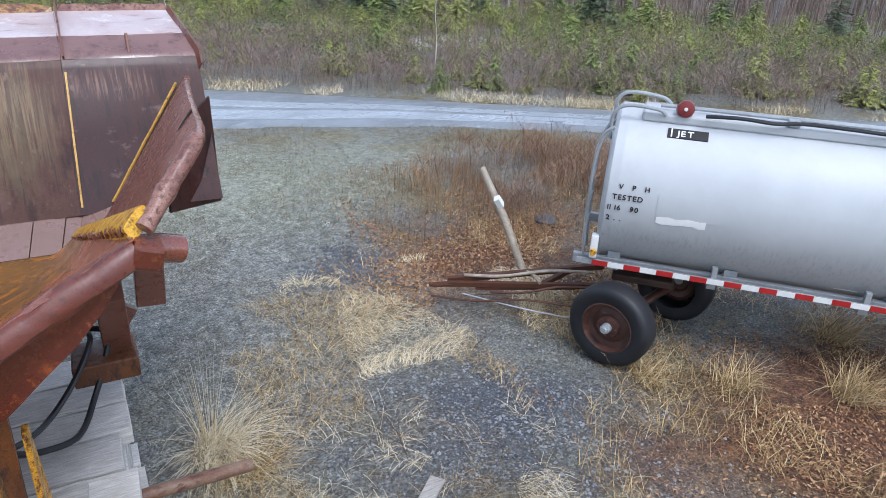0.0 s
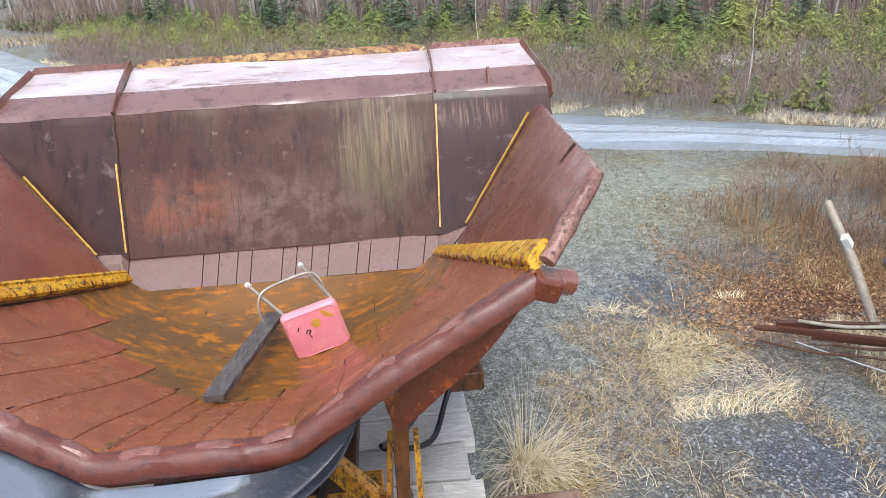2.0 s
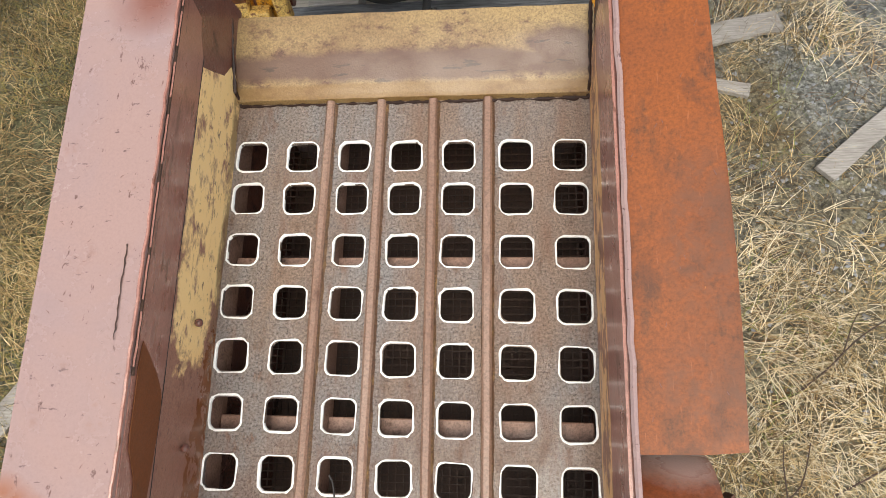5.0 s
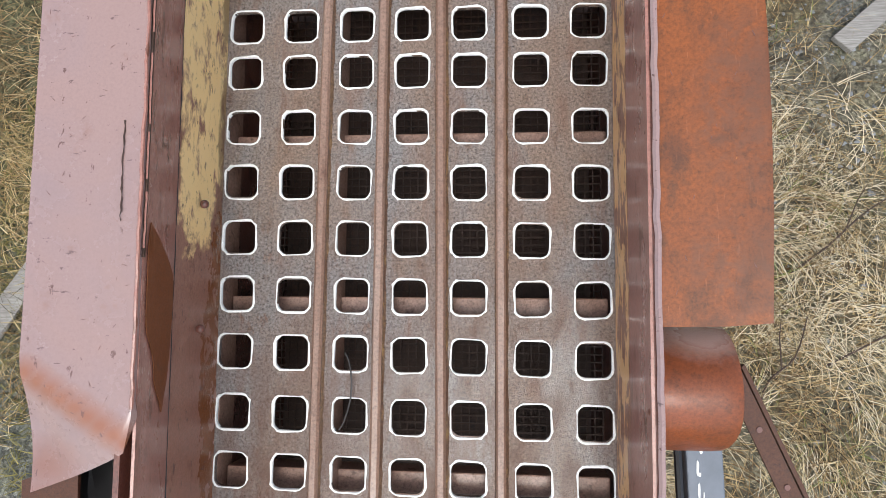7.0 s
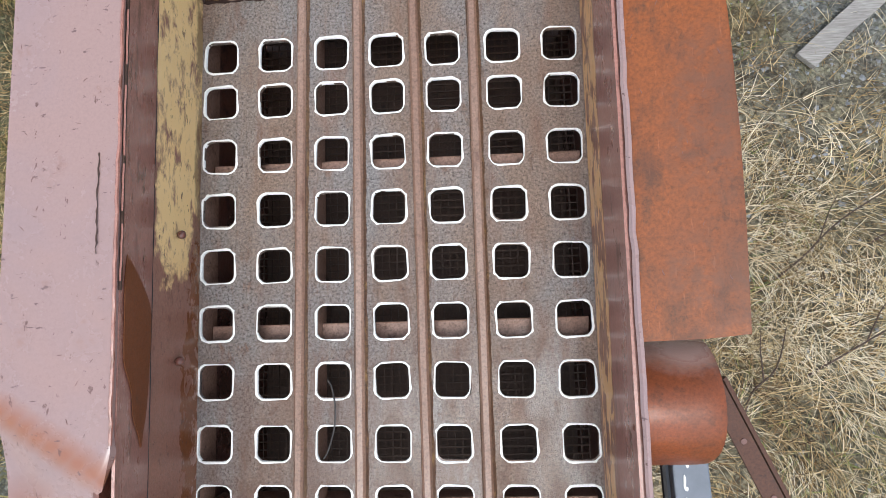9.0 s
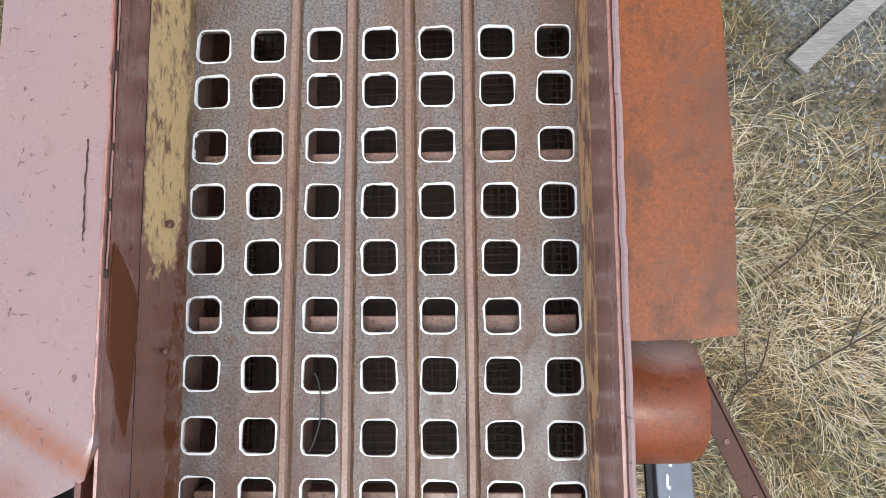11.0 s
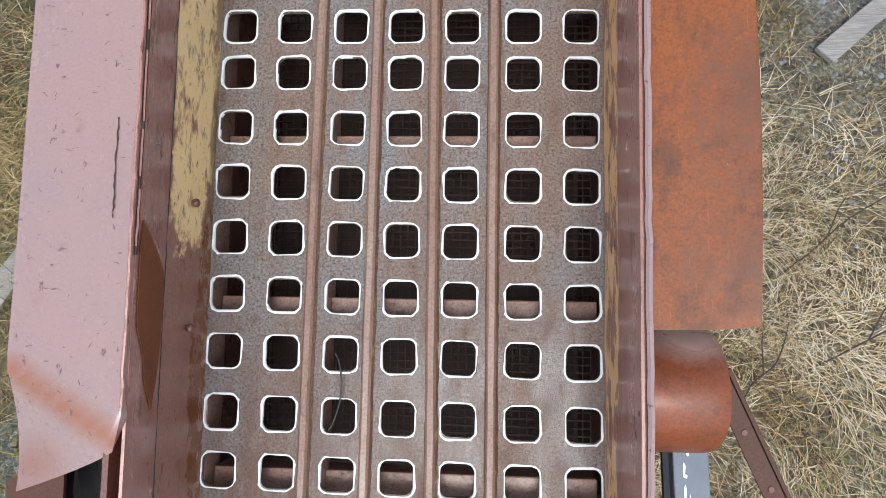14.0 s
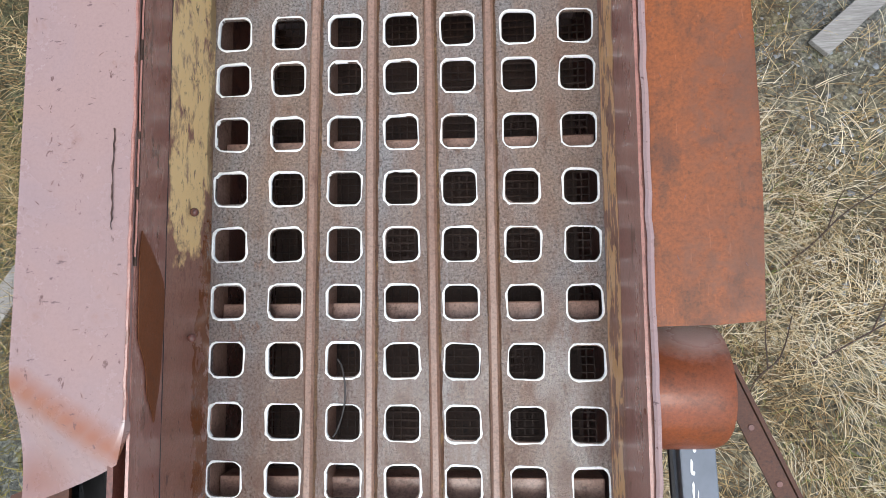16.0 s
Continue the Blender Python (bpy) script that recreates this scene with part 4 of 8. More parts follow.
for k in range(15):
    a = radians(8 + k * 11.5)
    tuck = 0.02 * max(0.0, (k - 9) / 5) ** 2
    grid.append([(x - (tuck if x > 1.0 else 0), -0.82 - 0.118 + 0.132 * math.cos(a) - 0.02, 0.17 + 0.17 * math.sin(a) - (0.006 if x > 1.03 else 0)) for x in (0.885, 0.95, 1.0, 1.03, 1.044)])
sheet(bm, grid, 0.01)
part("curved_guard", bm, GUARD, screen, "rolled sheet guard, orange rust with a pale smooth top", smooth=True)
bm = bmesh.new()
slab(bm, [(0.885, -1.11, 0.16), (0.885, -0.84, 0.16), (0.885, -0.86, 0.28), (0.885, -0.96, 0.335), (0.885, -1.06, 0.29)], (-0.008, 0, 0))
part("guard_end", bm, RUST, screen)
# angle bar running outwards and down
bm = bmesh.new()
d0, d1 = Vector((1.15, -0.93, 0.0)), Vector((1.405, -1.50, 0.0))
slab(bm, [d0 + Vector((0, -0.01, 0)), d1 + Vector((0, -0.01, 0)), d1 + Vector((-0.040, -0.03, 0.0)), d0 + Vector((-0.040, -0.03, 0))], (0, 0, -0.008))
slab(bm, [d0, d1, d1 + Vector((0, 0, -0.07)), d0 + Vector((0, 0, -0.07))], (0.008, 0.006, 0))
bar = part("angle_bar", bm, BAR_BROWN, screen, "dark brown rusty angle bar with bolt holes", bevel=0.001)
for t in (0.22, 0.45, 0.68, 0.9):
    bm = bmesh.new()
    p = lerp(d0, d1, t) + Vector((-0.02, -0.02, 0.0))
    bmesh.ops.create_cone(bm, cap_ends=True, segments=10, radius1=0.008, radius2=0.007, depth=0.006, matrix=Matrix.Translation(p))
    part("bolt", bm, NICK, bar)
# drive box and belts under the guard
bm = bmesh.new()
box(bm, (1.055, -1.34, 0.02), (0.085, 0.62, 0.04), (0, 4, 2))
part("channel_cover", bm, COVER_GREY, screen, "grey channel cover splashed with white paint", bevel=0.004)
r = random.Random(44)
for k in range(9):
    bm = bmesh.new()
    bmesh.ops.create_circle(bm, cap_ends=True, segments=14, radius=1, matrix=Matrix.Translation((1.04 + r.uniform(-0.02, 0.03), -1.12 - 0.03 * k + r.uniform(-0.01, 0.01), 0.0425)) @ Matrix.Diagonal((r.uniform(0.0015, 0.004), r.uniform(0.004, 0.022), 1, 1)))
    for v in bm.verts:
        v.co += Vector((r.uniform(-0.0007, 0.0007), r.uniform(-0.001, 0.001), 0))
    e = bmesh.ops.extrude_face_region(bm, geom=bm.faces[:])
    bmesh.ops.translate(bm, vec=(0, 0, -0.004), verts=[v for v in e["geom"] if isinstance(v, bmesh.types.BMVert)])
    part("paint_splash", bm, WHITE_PAINT, screen)
bm = bmesh.new()
box(bm, (0.945, -1.40, -0.02), (0.07, 0.10, 0.10))
part("rubber_block", bm, BLACK, screen, bevel=0.006)
for x in (0.91, 0.935, 0.985):
    bm = bmesh.new()
    tube(bm, [(x, -0.95, 0.03), (x + 0.012, -1.3, 0.03), (x + 0.02, -1.7, 0.02)], 0.010, 8)
    part("cable", bm, HOSE, screen, smooth=True)
bm = bmesh.new()
box(bm, (0.95, -1.52, -0.04), (0.11, 0.05, 0.02), (0, 0, 8))
part("crosspiece", bm, RUST_ORANGE, screen, bevel=0.003)
bm = bmesh.new()
slab(bm, [(-0.52, -1.20, 0.19), (-0.37, -1.14, 0.21), (-0.40, -1.30, 0.16), (-0.55, -1.34, 0.14)], (0, 0, -0.01))
part("under_plate", bm, BAR_BROWN, screen, bevel=0.002)
# rolled black sheet under the left flange
bm = bmesh.new()
grid = [[(-0.45 + 0.13 * u + 0.012 * math.sin(7 * u + k), -1.14 - 0.05 * k, 0.10 + 0.028 * math.sin(16 * u + 0.4 * k) - 0.006 * k) for u in [q / 14 for q in range(15)]] for k in range(9)]
sheet(bm, grid, 0.006)
part("tarp_end", bm, BLACK, screen, "crumpled black plastic sheet", smooth=True)
# legs of the screen box
for x in (-0.20, 0.92):
    for y in (0.15, -1.8):
        bm = bmesh.new()
        box(bm, (x, y, -1.22), (0.10, 0.10, 1.35), (-10.84, 0, 0))
        part("leg", bm, RUST, screen, bevel=0.006)
# pale scratches and weld dashes on the flanges
r = random.Random(17)
bm = bmesh.new()
tube(bm, [(-0.1555 + r.uniform(-0.0016, 0.0016), -0.43 - 0.0105 * k, 0.4455) for k in range(20)], [r.uniform(0.0006, 0.0019) for k in range(20)], 5)
part("saw_cut", bm, DARK_STEEL, screen, "dark torch cut in the flange")
for x, y in ((0.8635, -0.46), (-0.134, -0.55), (-0.133, -0.85), (0.862, -0.98)):
    bm = bmesh.new()
    bmesh.ops.create_icosphere(bm, subdivisions=2, radius=0.011, matrix=Matrix.Translation((x, y, 0.13 if x < 0.8 else 0.40)))
    part("bolt_head", bm, RUST, screen, smooth=True)

# thin twig fallen on the deck
twig = thing("fallen_twig", "thin dark twig lying over a hole of the deck", "twig", m=DECK @ Matrix.Translation((0.19, -0.95, 0.0)))
bm = bmesh.new()
tube(bm, smooth_line([(0.0, 0.04, 0.012), (0.012, 0.02, 0.016), (0.02, -0.03, 0.018), (0.016, -0.08, 0.016), (0.0, -0.13, 0.010), (-0.012, -0.15, 0.008)], 5), 0.0022, 6)
part("stem", bm, WOOD_DARK, twig, smooth=True)

# dark wet stain on the left strip
bm = bmesh.new()
edge = [(-0.628, 0.405), (-0.665, 0.33), (-0.722, 0.245), (-0.78, 0.232), (-0.844, 0.238), (-0.941, 0.252), (-0.985, 0.272), (-1.018, 0.285), (-0.993, 0.303), (-0.953, 0.341), (-0.91, 0.352), (-0.872, 0.379), (-0.836, 0.409), (-0.749, 0.413), (-0.68, 0.415)]
edge = smooth_line([Vector((-0.1485 + (g - 0.25) * 0.165 + 0.0095, y, g)) for y, g in [(y, 0.258 + (h - 0.232) * 0.85) for y, h in edge]], 3)
slab(bm, edge, (-0.002, 0, 0.0001))
part("wet_stain", bm, rusty("wet_stain", rgb(118, 64, 28), rgb(126, 70, 32), rgb(98, 54, 26), 0.7, 1, coat=0.0, speck=0.25), screen, "dark wet run-down stain on the strip")
# dark seam between strip and liner
for x, h in ((-0.1428, 0.249), (0.8535, 0.226)):
    bm = bmesh.new()
    r = random.Random(int(h * 1e4))
    tube(bm, [(x, 0.12 - 0.05 * k, h + r.uniform(-0.001, 0.001)) for k in range(40)], [r.uniform(0.0010, 0.0024) for k in range(40)], 5)
    part("seam_gap", bm, BLACK, screen)
# nicks and dents struck into the flanges
nick_me = []
for v in range(4):
    bm = bmesh.new()
    r = random.Random(60 + v)
    k = r.uniform(-0.3, 0.3)
    tube(bm, [(-0.5, 0, 0), (-0.2, k * 0.4, 0), (0.15, k * 0.5, 0), (0.5, 0, 0)], [0.02, 0.09, 0.07, 0.01], 5)
    nick_me.append(to_mesh("nick", bm, NICK, True))
r = random.Random(66)
for k in range(60):
    if k < 36:
        x, y = -0.122 - 0.22 * r.random(), 0.15 - 1.15 * r.random() ** 0.8
        d = max(0.0, -0.93 - 0.571 * (x + 0.34) - y)
        u, t = (-0.115 - x) / 0.236, (0.215 - y) / 1.3
        h = 0.447 - 0.012 * u + 0.004 * math.sin(5 * u + 6 * t) * t - 0.55 * d + 1.1 * d * d
        a = r.uniform(0, 180)
    else:
        x, y = 0.885 + 0.15 * r.random(), 0.05 - 0.85 * r.random()
        h = 0.425 + (x - 0.872) * 0.26
        a = r.uniform(50, 130)
    ln = r.uniform(0.004, 0.014)
    shared("nick", nick_me[k % 4], screen, pose(x, y, h + 0.0004, 0, -15 if k >= 36 else 0, a) @ Matrix.Diagonal((ln, ln * r.uniform(0.5, 1.0), ln * 0.25, 1)))

# ---- feed hopper: wide rusty scoop with leaning back wall and side wings ----
CX = 0.33
hopper = thing("feed_hopper", "large rusty steel feed hopper like a wide scoop, yellow edged", "hopper", at=(CX, 2.0, 1.2))


def hp(name, bm, mat, label="", bevel=0.0, smooth=False):
    return part(name, bm, mat, hopper, label, bevel, smooth, local=False)


WALL = [(3.25, 2.06), (3.71, 2.985), (3.95, 3.095), (4.30, 3.215)]


def wall_point(x, s, r=None):
    """Back wall profile: s 0 at its foot, 1 at the first fold, 2 at the second fold, 3 at the rim; the folds are rounded."""
    def straight(q):
        i = min(int(q), 2)
        return lerp((0, *WALL[i]), (0, *WALL[i + 1]), q - i)

    p = straight(s)
    for k, before, after in ((1, 0.06, 0.24), (2, 0.24, 0.17)):
        if k - before < s < k + after:
            t = 0.5 * (s - k + before) / before if s < k else 0.5 + 0.5 * (s - k) / after
            p = lerp(lerp(straight(k - before), straight(k), t), lerp(straight(k), straight(k + after), t), t)
    w = 0.0
    if r:
        w = 0.018 * noise.noise((x * 1.4, s * 1.6, 4.2)) + 0.007 * noise.noise((x * 4.5, s * 4, 1.2))
        w += 0.012 * noise.noise((x * 3.1, 0.5, 8.8)) * max(0.0, 1 - abs(s - 1.0) / 0.3)
    return Vector((x, p.y + w, p.z - w * 0.5))


STEPS = [0, 0.08, 0.2, 0.35, 0.5, 0.65, 0.8, 0.9, 0.94, 0.97, 1.0, 1.06, 1.12, 1.18, 1.24, 1.45, 1.76, 1.84, 1.92, 2.0, 2.05, 2.11, 2.17, 2.4, 2.8, 3.0]
FOLD_1, FOLD_2 = STEPS.index(1.0), STEPS.index(2.0)
rng = random.Random(12)
# middle panel
bm = bmesh.new()
cols = [-1.145 + 2.29 * k / 26 for k in range(27)]
grid = [[wall_point(CX + x * (1.09 + 0.055 * min(s, 1)) / 1.145, s, rng) for x in cols] for s in STEPS]
sheet(bm, grid[:FOLD_1 + 1], 0.014)
hp("back_wall", bm, RUST_WALL, "tall leaning back wall of streaked brown rusted plate", smooth=True)
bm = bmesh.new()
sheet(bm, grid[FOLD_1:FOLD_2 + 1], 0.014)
hp("lower_fold", bm, RUST_WET, "folded top of the wall, wet, its sky sheen partly a lighter tone", smooth=True)
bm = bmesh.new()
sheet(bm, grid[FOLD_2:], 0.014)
hp("upper_fold", bm, FOLD_PALE, "flat upper fold, wet, its sky sheen painted pale", smooth=True)
# outer panels
for side in (-1, 1):
    bm = bmesh.new()
    grid = []
    for s in STEPS:
        a, b = 1.086 + 0.055 * min(s, 1), 2.02 - (0.02 if s < 1 else 0.10 * (s - 1) / 2)
        grid.append([wall_point(CX + side * (a + (b - a) * k / 8), s, rng) + Vector((0, -0.012, 0.004)) for k in range(9)])
    if side < 0:
        grid = [row[::-1] for row in grid]
    sheet(bm, grid[:FOLD_1 + 1], 0.014)
    hp("side_wall", bm, RUST_SIDE, "outer back panel of brown rusted plate", smooth=True)
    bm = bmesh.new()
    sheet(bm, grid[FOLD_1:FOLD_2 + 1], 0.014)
    hp("lower_fold", bm, RUST_WET, "folded top of the panel, wet, its sky sheen partly a lighter tone", smooth=True)
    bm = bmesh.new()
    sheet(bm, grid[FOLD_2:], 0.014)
    hp("upper_fold", bm, FOLD_PALE, "flat upper fold, wet, its sky sheen painted pale", smooth=True)
    # yellow strip and dark joint on the seam
    bm = bmesh.new()
    beam(bm, wall_point(CX + side * 1.106, 0.05) + Vector((0, -0.03, 0.012)), wall_point(CX + side * (1.152 if side > 0 else 1.138), 0.92 if side > 0 else 0.66) + Vector((0, -0.03, 0.012)), 0.012, 0.010)
    hp("seam_strip", bm, STRIP_YELLOW, "thin yellow-painted seam strip", 0.003)
    bm = bmesh.new()
    pts = [wall_point(CX + side * (1.092 + 0.055 * min(s, 1) + rng.uniform(-0.006, 0.006)), s) + Vector((0, -0.018, 0.008)) for s in [0.05 * k for k in range(3, 21)] + [1.1, 1.3, 1.6, 1.9, 2.0, 2.3, 2.7, 3.0]]
    tube(bm, pts, 0.009, 6)
    hp("seam_weld", bm, DARK_STEEL, smooth=True)
    # stiffener flange standing up along the folds
    bm = bmesh.new()
    a = [wall_point(CX + side * 1.15, s) + Vector((0, -0.016, 0.01)) for s in (1.0, 1.5, 2.0, 2.5, 3.0)]
    b = [p + Vector((0, -0.02, 0.03 + 0.012 * k)) for k, p in enumerate(a)]
    sheet(bm, [a, b], 0.012)
    hp("seam_flange", bm, RUST)
    bm = bmesh.new()
    a = [wall_point(CX + side * (1.99 - 0.10 * max(0, s - 1) / 2), s) + Vector((0, -0.016, 0.01)) for s in (0.9, 1.0, 1.5, 2.0, 2.5, 3.0)]
    b = [p + Vector((side * 0.02, -0.02 + rng.uniform(-0.01, 0.01), 0.05 + rng.uniform(-0.012, 0.012))) for p in a]
    sheet(bm, [a, b], 0.012)
    hp("end_flange", bm, RUST)
# rim along the top, worn yellow
for x0, x1, mat, dy in ((-1.12, 1.13, RIM_YELLOW, 0.0), (-1.9, -1.16, RUST, 0.0), (1.17, 1.9, EDGE_WORN, 0.0)):
    bm = bmesh.new()
    n = 24
    a = [wall_point(CX + x0 + (x1 - x0) * k / n, 3.0) + Vector((0, rng.uniform(-0.004, 0.004), rng.uniform(-0.006, 0.006))) for k in range(n + 1)]
    b = [p + Vector((0, 0.02, 0.055 + rng.uniform(-0.006, 0.008) - 0.03 * (abs(k / n - 0.5) > 0.49))) for k, p in enumerate(a)]
    sheet(bm, [a, b], 0.018)
    hp("rim", bm, mat, "rim edge with chipped yellow paint" if mat is RIM_YELLOW else "")
# lifting lug on the outer panel
bm = bmesh.new()
box(bm, wall_point(CX + 1.56, 1.45) + Vector((0, -0.03, 0.03)), (0.018, 0.08, 0.14), (-25, 0, 0))
hp("lifting_lug", bm, RUST, bevel=0.003)

# foot strip of patched plates between floor and back wall
FOOT = (2.96, 1.935, 1.045)
for k, (u0, u1) in enumerate(zip([0, .235, .285, .345, .39, .49, .535, .585, .64, .735, .775, .87, .955], [.235, .285, .345, .39, .49, .535, .585, .64, .735, .775, .87, .955, 1.0])):
    bm = bmesh.new()
    g = 0.0035
    xa0, xa1 = CX - 1.045 + 2.09 * u0 + g, CX - 1.045 + 2.09 * u1 - g
    xb0, xb1 = CX - 1.1 + 2.2 * u0 + g, CX - 1.1 + 2.2 * u1 - g
    lift = rng.uniform(0.0, 0.006)
    slab(bm, [(xa0, FOOT[0], FOOT[1] + lift), (xa1, FOOT[0], FOOT[1] + lift), (xb1, 3.25, 2.058 + lift), (xb0, 3.25, 2.058 + lift)], (0, 0.012, -0.02))
    hp("foot_plate", bm, STRIP_STEEL, bevel=0.002)
bm = bmesh.new()
beam(bm, (CX - 1.1, 3.262, 2.055), (CX + 1.1, 3.262, 2.055), 0.03, 0.02)
hp("foot_ledge", bm, STRIP_STEEL, bevel=0.003)
bm = bmesh.new()
slab(bm, [(CX - 1.06, 2.95, 1.915), (CX + 1.06, 2.95, 1.915), (CX + 1.12, 3.26, 2.04), (CX - 1.12, 3.26, 2.04)], (0, 0.01, -0.02))
hp("foot_backing", bm, DARK_STEEL)
for side in (-1, 1):
    # triangular corner pieces between strip and wing
    bm = bmesh.new()
    slab(bm, [(CX + side * 1.04, 2.935, 1.945), (CX + side * 1.10, 3.245, 2.068), (CX + side * 1.15, 3.262, 2.12), (CX + side * 1.315, 3.252, 2.118), (CX + side * 1.10, 2.935, 2.02)], (0, 0.004, -0.02))
    hp("corner_piece", bm, STRIP_STEEL)

# floor: ruled dish from the lip to the foot line
LIP = [(-1.345, 1.0, 2.80), (-0.755, 0.85, 2.525), (-0.36, 0.785, 2.295), (0.33, 0.785, 2.30), (0.72, 0.85, 2.53), (1.305, 1.0, 2.79)]
LIPU = [0.0, 0.26, 0.42, 0.63, 0.78, 1.0]


def lip_point(u):
    u = min(max(u, 0), 1)
    for i in range(5):
        if u <= LIPU[i + 1] or i == 4:
            t = (u - LIPU[i]) / (LIPU[i + 1] - LIPU[i])
            return lerp(LIP[i], LIP[i + 1], t) + Vector((CX, 0, 0))


def foot_point(u):
    # side edges run up the wing joints
    x = CX - 1.05 + 2.1 * u
    rise = 0.11 * (max(0, abs(u - 0.5) - 0.44) / 0.06)
    return Vector((x, 2.96, 1.93 + rise))


def floor_point(u, v):
    p = lerp(lip_point(u), foot_point(u), v)
    c = 1 - abs(2 * u - 1) ** 2.5
    return p - Vector((0, 0, 1.5 * c * max(v, 0) ** 1.5 * (1 - v)))


def floor_plate(name, us, vs, mat, lift=0.0, label=""):
    bm = bmesh.new()
    grid = [[floor_point(u, v) + Vector((0, 0, lift)) for u in us] for v in vs]
    sheet(bm, grid, 0.012)
    return hp(name, bm, mat, label, smooth=True)


floor_plate("floor_bed", steps(0, 1, 40), steps(0, 1, 24), FLOOR_OCHRE, -0.004, "dished floor plate stained wet ochre and orange")
cuts = [0.0, 0.10, 0.20, 0.29, 0.375, 0.425, 0.475, 0.525, 0.58, 0.635, 0.70, 0.78, 0.88, 1.0]
for k, (a, b) in enumerate(zip(cuts, cuts[1:])):
    mid = (a + b) / 2
    reach = 0.30 + 0.42 * abs(2 * mid - 1) ** 1.1 + rng.uniform(-0.03, 0.03)
    bm = bmesh.new()
    n = 6
    grid = []
    for v in steps(-0.01, reach, 8):
        grid.append([floor_point(a + (b - a + 0.005) * i / n, v) + Vector((0, 0, 0.004 + 0.0045 * i / n + rng.uniform(-0.001, 0.001))) for i in range(n + 1)])
    sheet(bm, grid, 0.007)
    hp("liner_plate", bm, FLOOR_RUST, "lapped wear plate of red-brown rust", smooth=True)

# dark open joints between the lapped plates
for u in cuts[1:-1]:
    bm = bmesh.new()
    far = 0.34 + 0.40 * abs(2 * u - 1) ** 1.1
    pts = [floor_point(u + 0.004 * noise.noise((v * 9, u * 7, 4.0)), v) + Vector((0, 0, 0.010)) for v in steps(0.03, far, 16)]
    tube(bm, pts, [rng.uniform(0.003, 0.008) for q in pts], 5)
    hp("plate_joint", bm, SEAM_DARK, smooth=True)

# dark lap seams running on across the ochre part of the floor
for u, v0, v1 in ((0.10, 0.60, 0.80), (0.20, 0.52, 0.90), (0.29, 0.44, 0.95), (0.375, 0.38, 0.72), (0.635, 0.36, 0.80), (0.70, 0.42, 0.92), (0.78, 0.50, 0.88), (0.88, 0.60, 0.82)):
    bm = bmesh.new()
    pts = [floor_point(u + 0.012 * noise.noise((v * 5, u * 9, 2.0)), v) + Vector((0, 0, 0.004)) for v in steps(v0, v1, 14)]
    tube(bm, pts, [rng.uniform(0.0025, 0.007) for q in pts], 5)
    hp("floor_seam", bm, SEAM_DARK, smooth=True)

# rolled lip, thick, with pads whose wet highlight is a paler colour
bm = bmesh.new()
ring_of = []
for k in range(97):
    p = lip_point(k / 96)
    d = (lip_point(k / 96 + 0.01) - lip_point(k / 96 - 0.01)).normalized()
    back = Vector((0, 1, 0))
    nrm = d.cross(back)
    nrm = nrm if nrm.z > 0 else -nrm
    prof = [(0.03, 0.010), (0.0, 0.020), (-0.026, 0.018), (-0.05, 0.002), (-0.062, -0.03), (-0.060, -0.062), (-0.04, -0.082), (-0.01, -0.08), (0.02, -0.05)]
    ring_of.append([p + back * (y + 0.007 * noise.noise((k * 0.35, y * 20, 1.3))) + nrm * (h + 0.008 * noise.noise((k * 0.4, h * 25, 5.1))) for y, h in prof])
vv = [[bm.verts.new(p) for p in r] for r in ring_of]
for a, b in zip(vv, vv[1:]):
    for q in range(9):
        bm.faces.new((a[q], a[(q + 1) % 9], b[(q + 1) % 9], b[q]))
bm.faces.new(vv[0])
bm.faces.new(vv[-1][::-1])
hp("lip", bm, LIP_RED, "thick rolled lip of dark red-brown steel, battered", smooth=True)
for u in (0.10, 0.20, 0.30, 0.395, 0.47, 0.55, 0.625, 0.70, 0.775, 0.88):
    bm = bmesh.new()
    a, b = lip_point(u - 0.022), lip_point(u + 0.022)
    d = (b - a).normalized()
    nrm = Vector((0, 1, 0)).cross(d)
    nrm = nrm if nrm.z > 0 else -nrm
    grid = []
    for off, up, w in ((-0.030, 0.008, 1.0), (-0.014, 0.0205, 0.98), (0.012, 0.0205, 0.96), (0.032, 0.008, 0.9)):
        grid.append([lerp(a, b, 0.5 + (t - 0.5) * w) + Vector((0, off + rng.uniform(-0.004, 0.004), 0)) + nrm * (up + (-0.008 if t in (0.0, 1.0) else rng.uniform(-0.002, 0.002))) for t in (0.0, 0.12, 0.5, 0.88, 1.0)])
    sheet(bm, grid, 0.005)
    hp("lip_pad", bm, PAD_PALE, "pad on the lip, its wet highlight painted as a lighter tone", smooth=True)
# front apron below the lip
bm = bmesh.new()
top = [lip_point(u) + Vector((0, -0.04, -0.05)) for u in steps(0.3, 0.73, 20)]
low = [p + Vector((0, 0.03, -0.06)) for p in top]
sheet(bm, [low, top], 0.012)
hp("lip_apron", bm, LIP_RED)

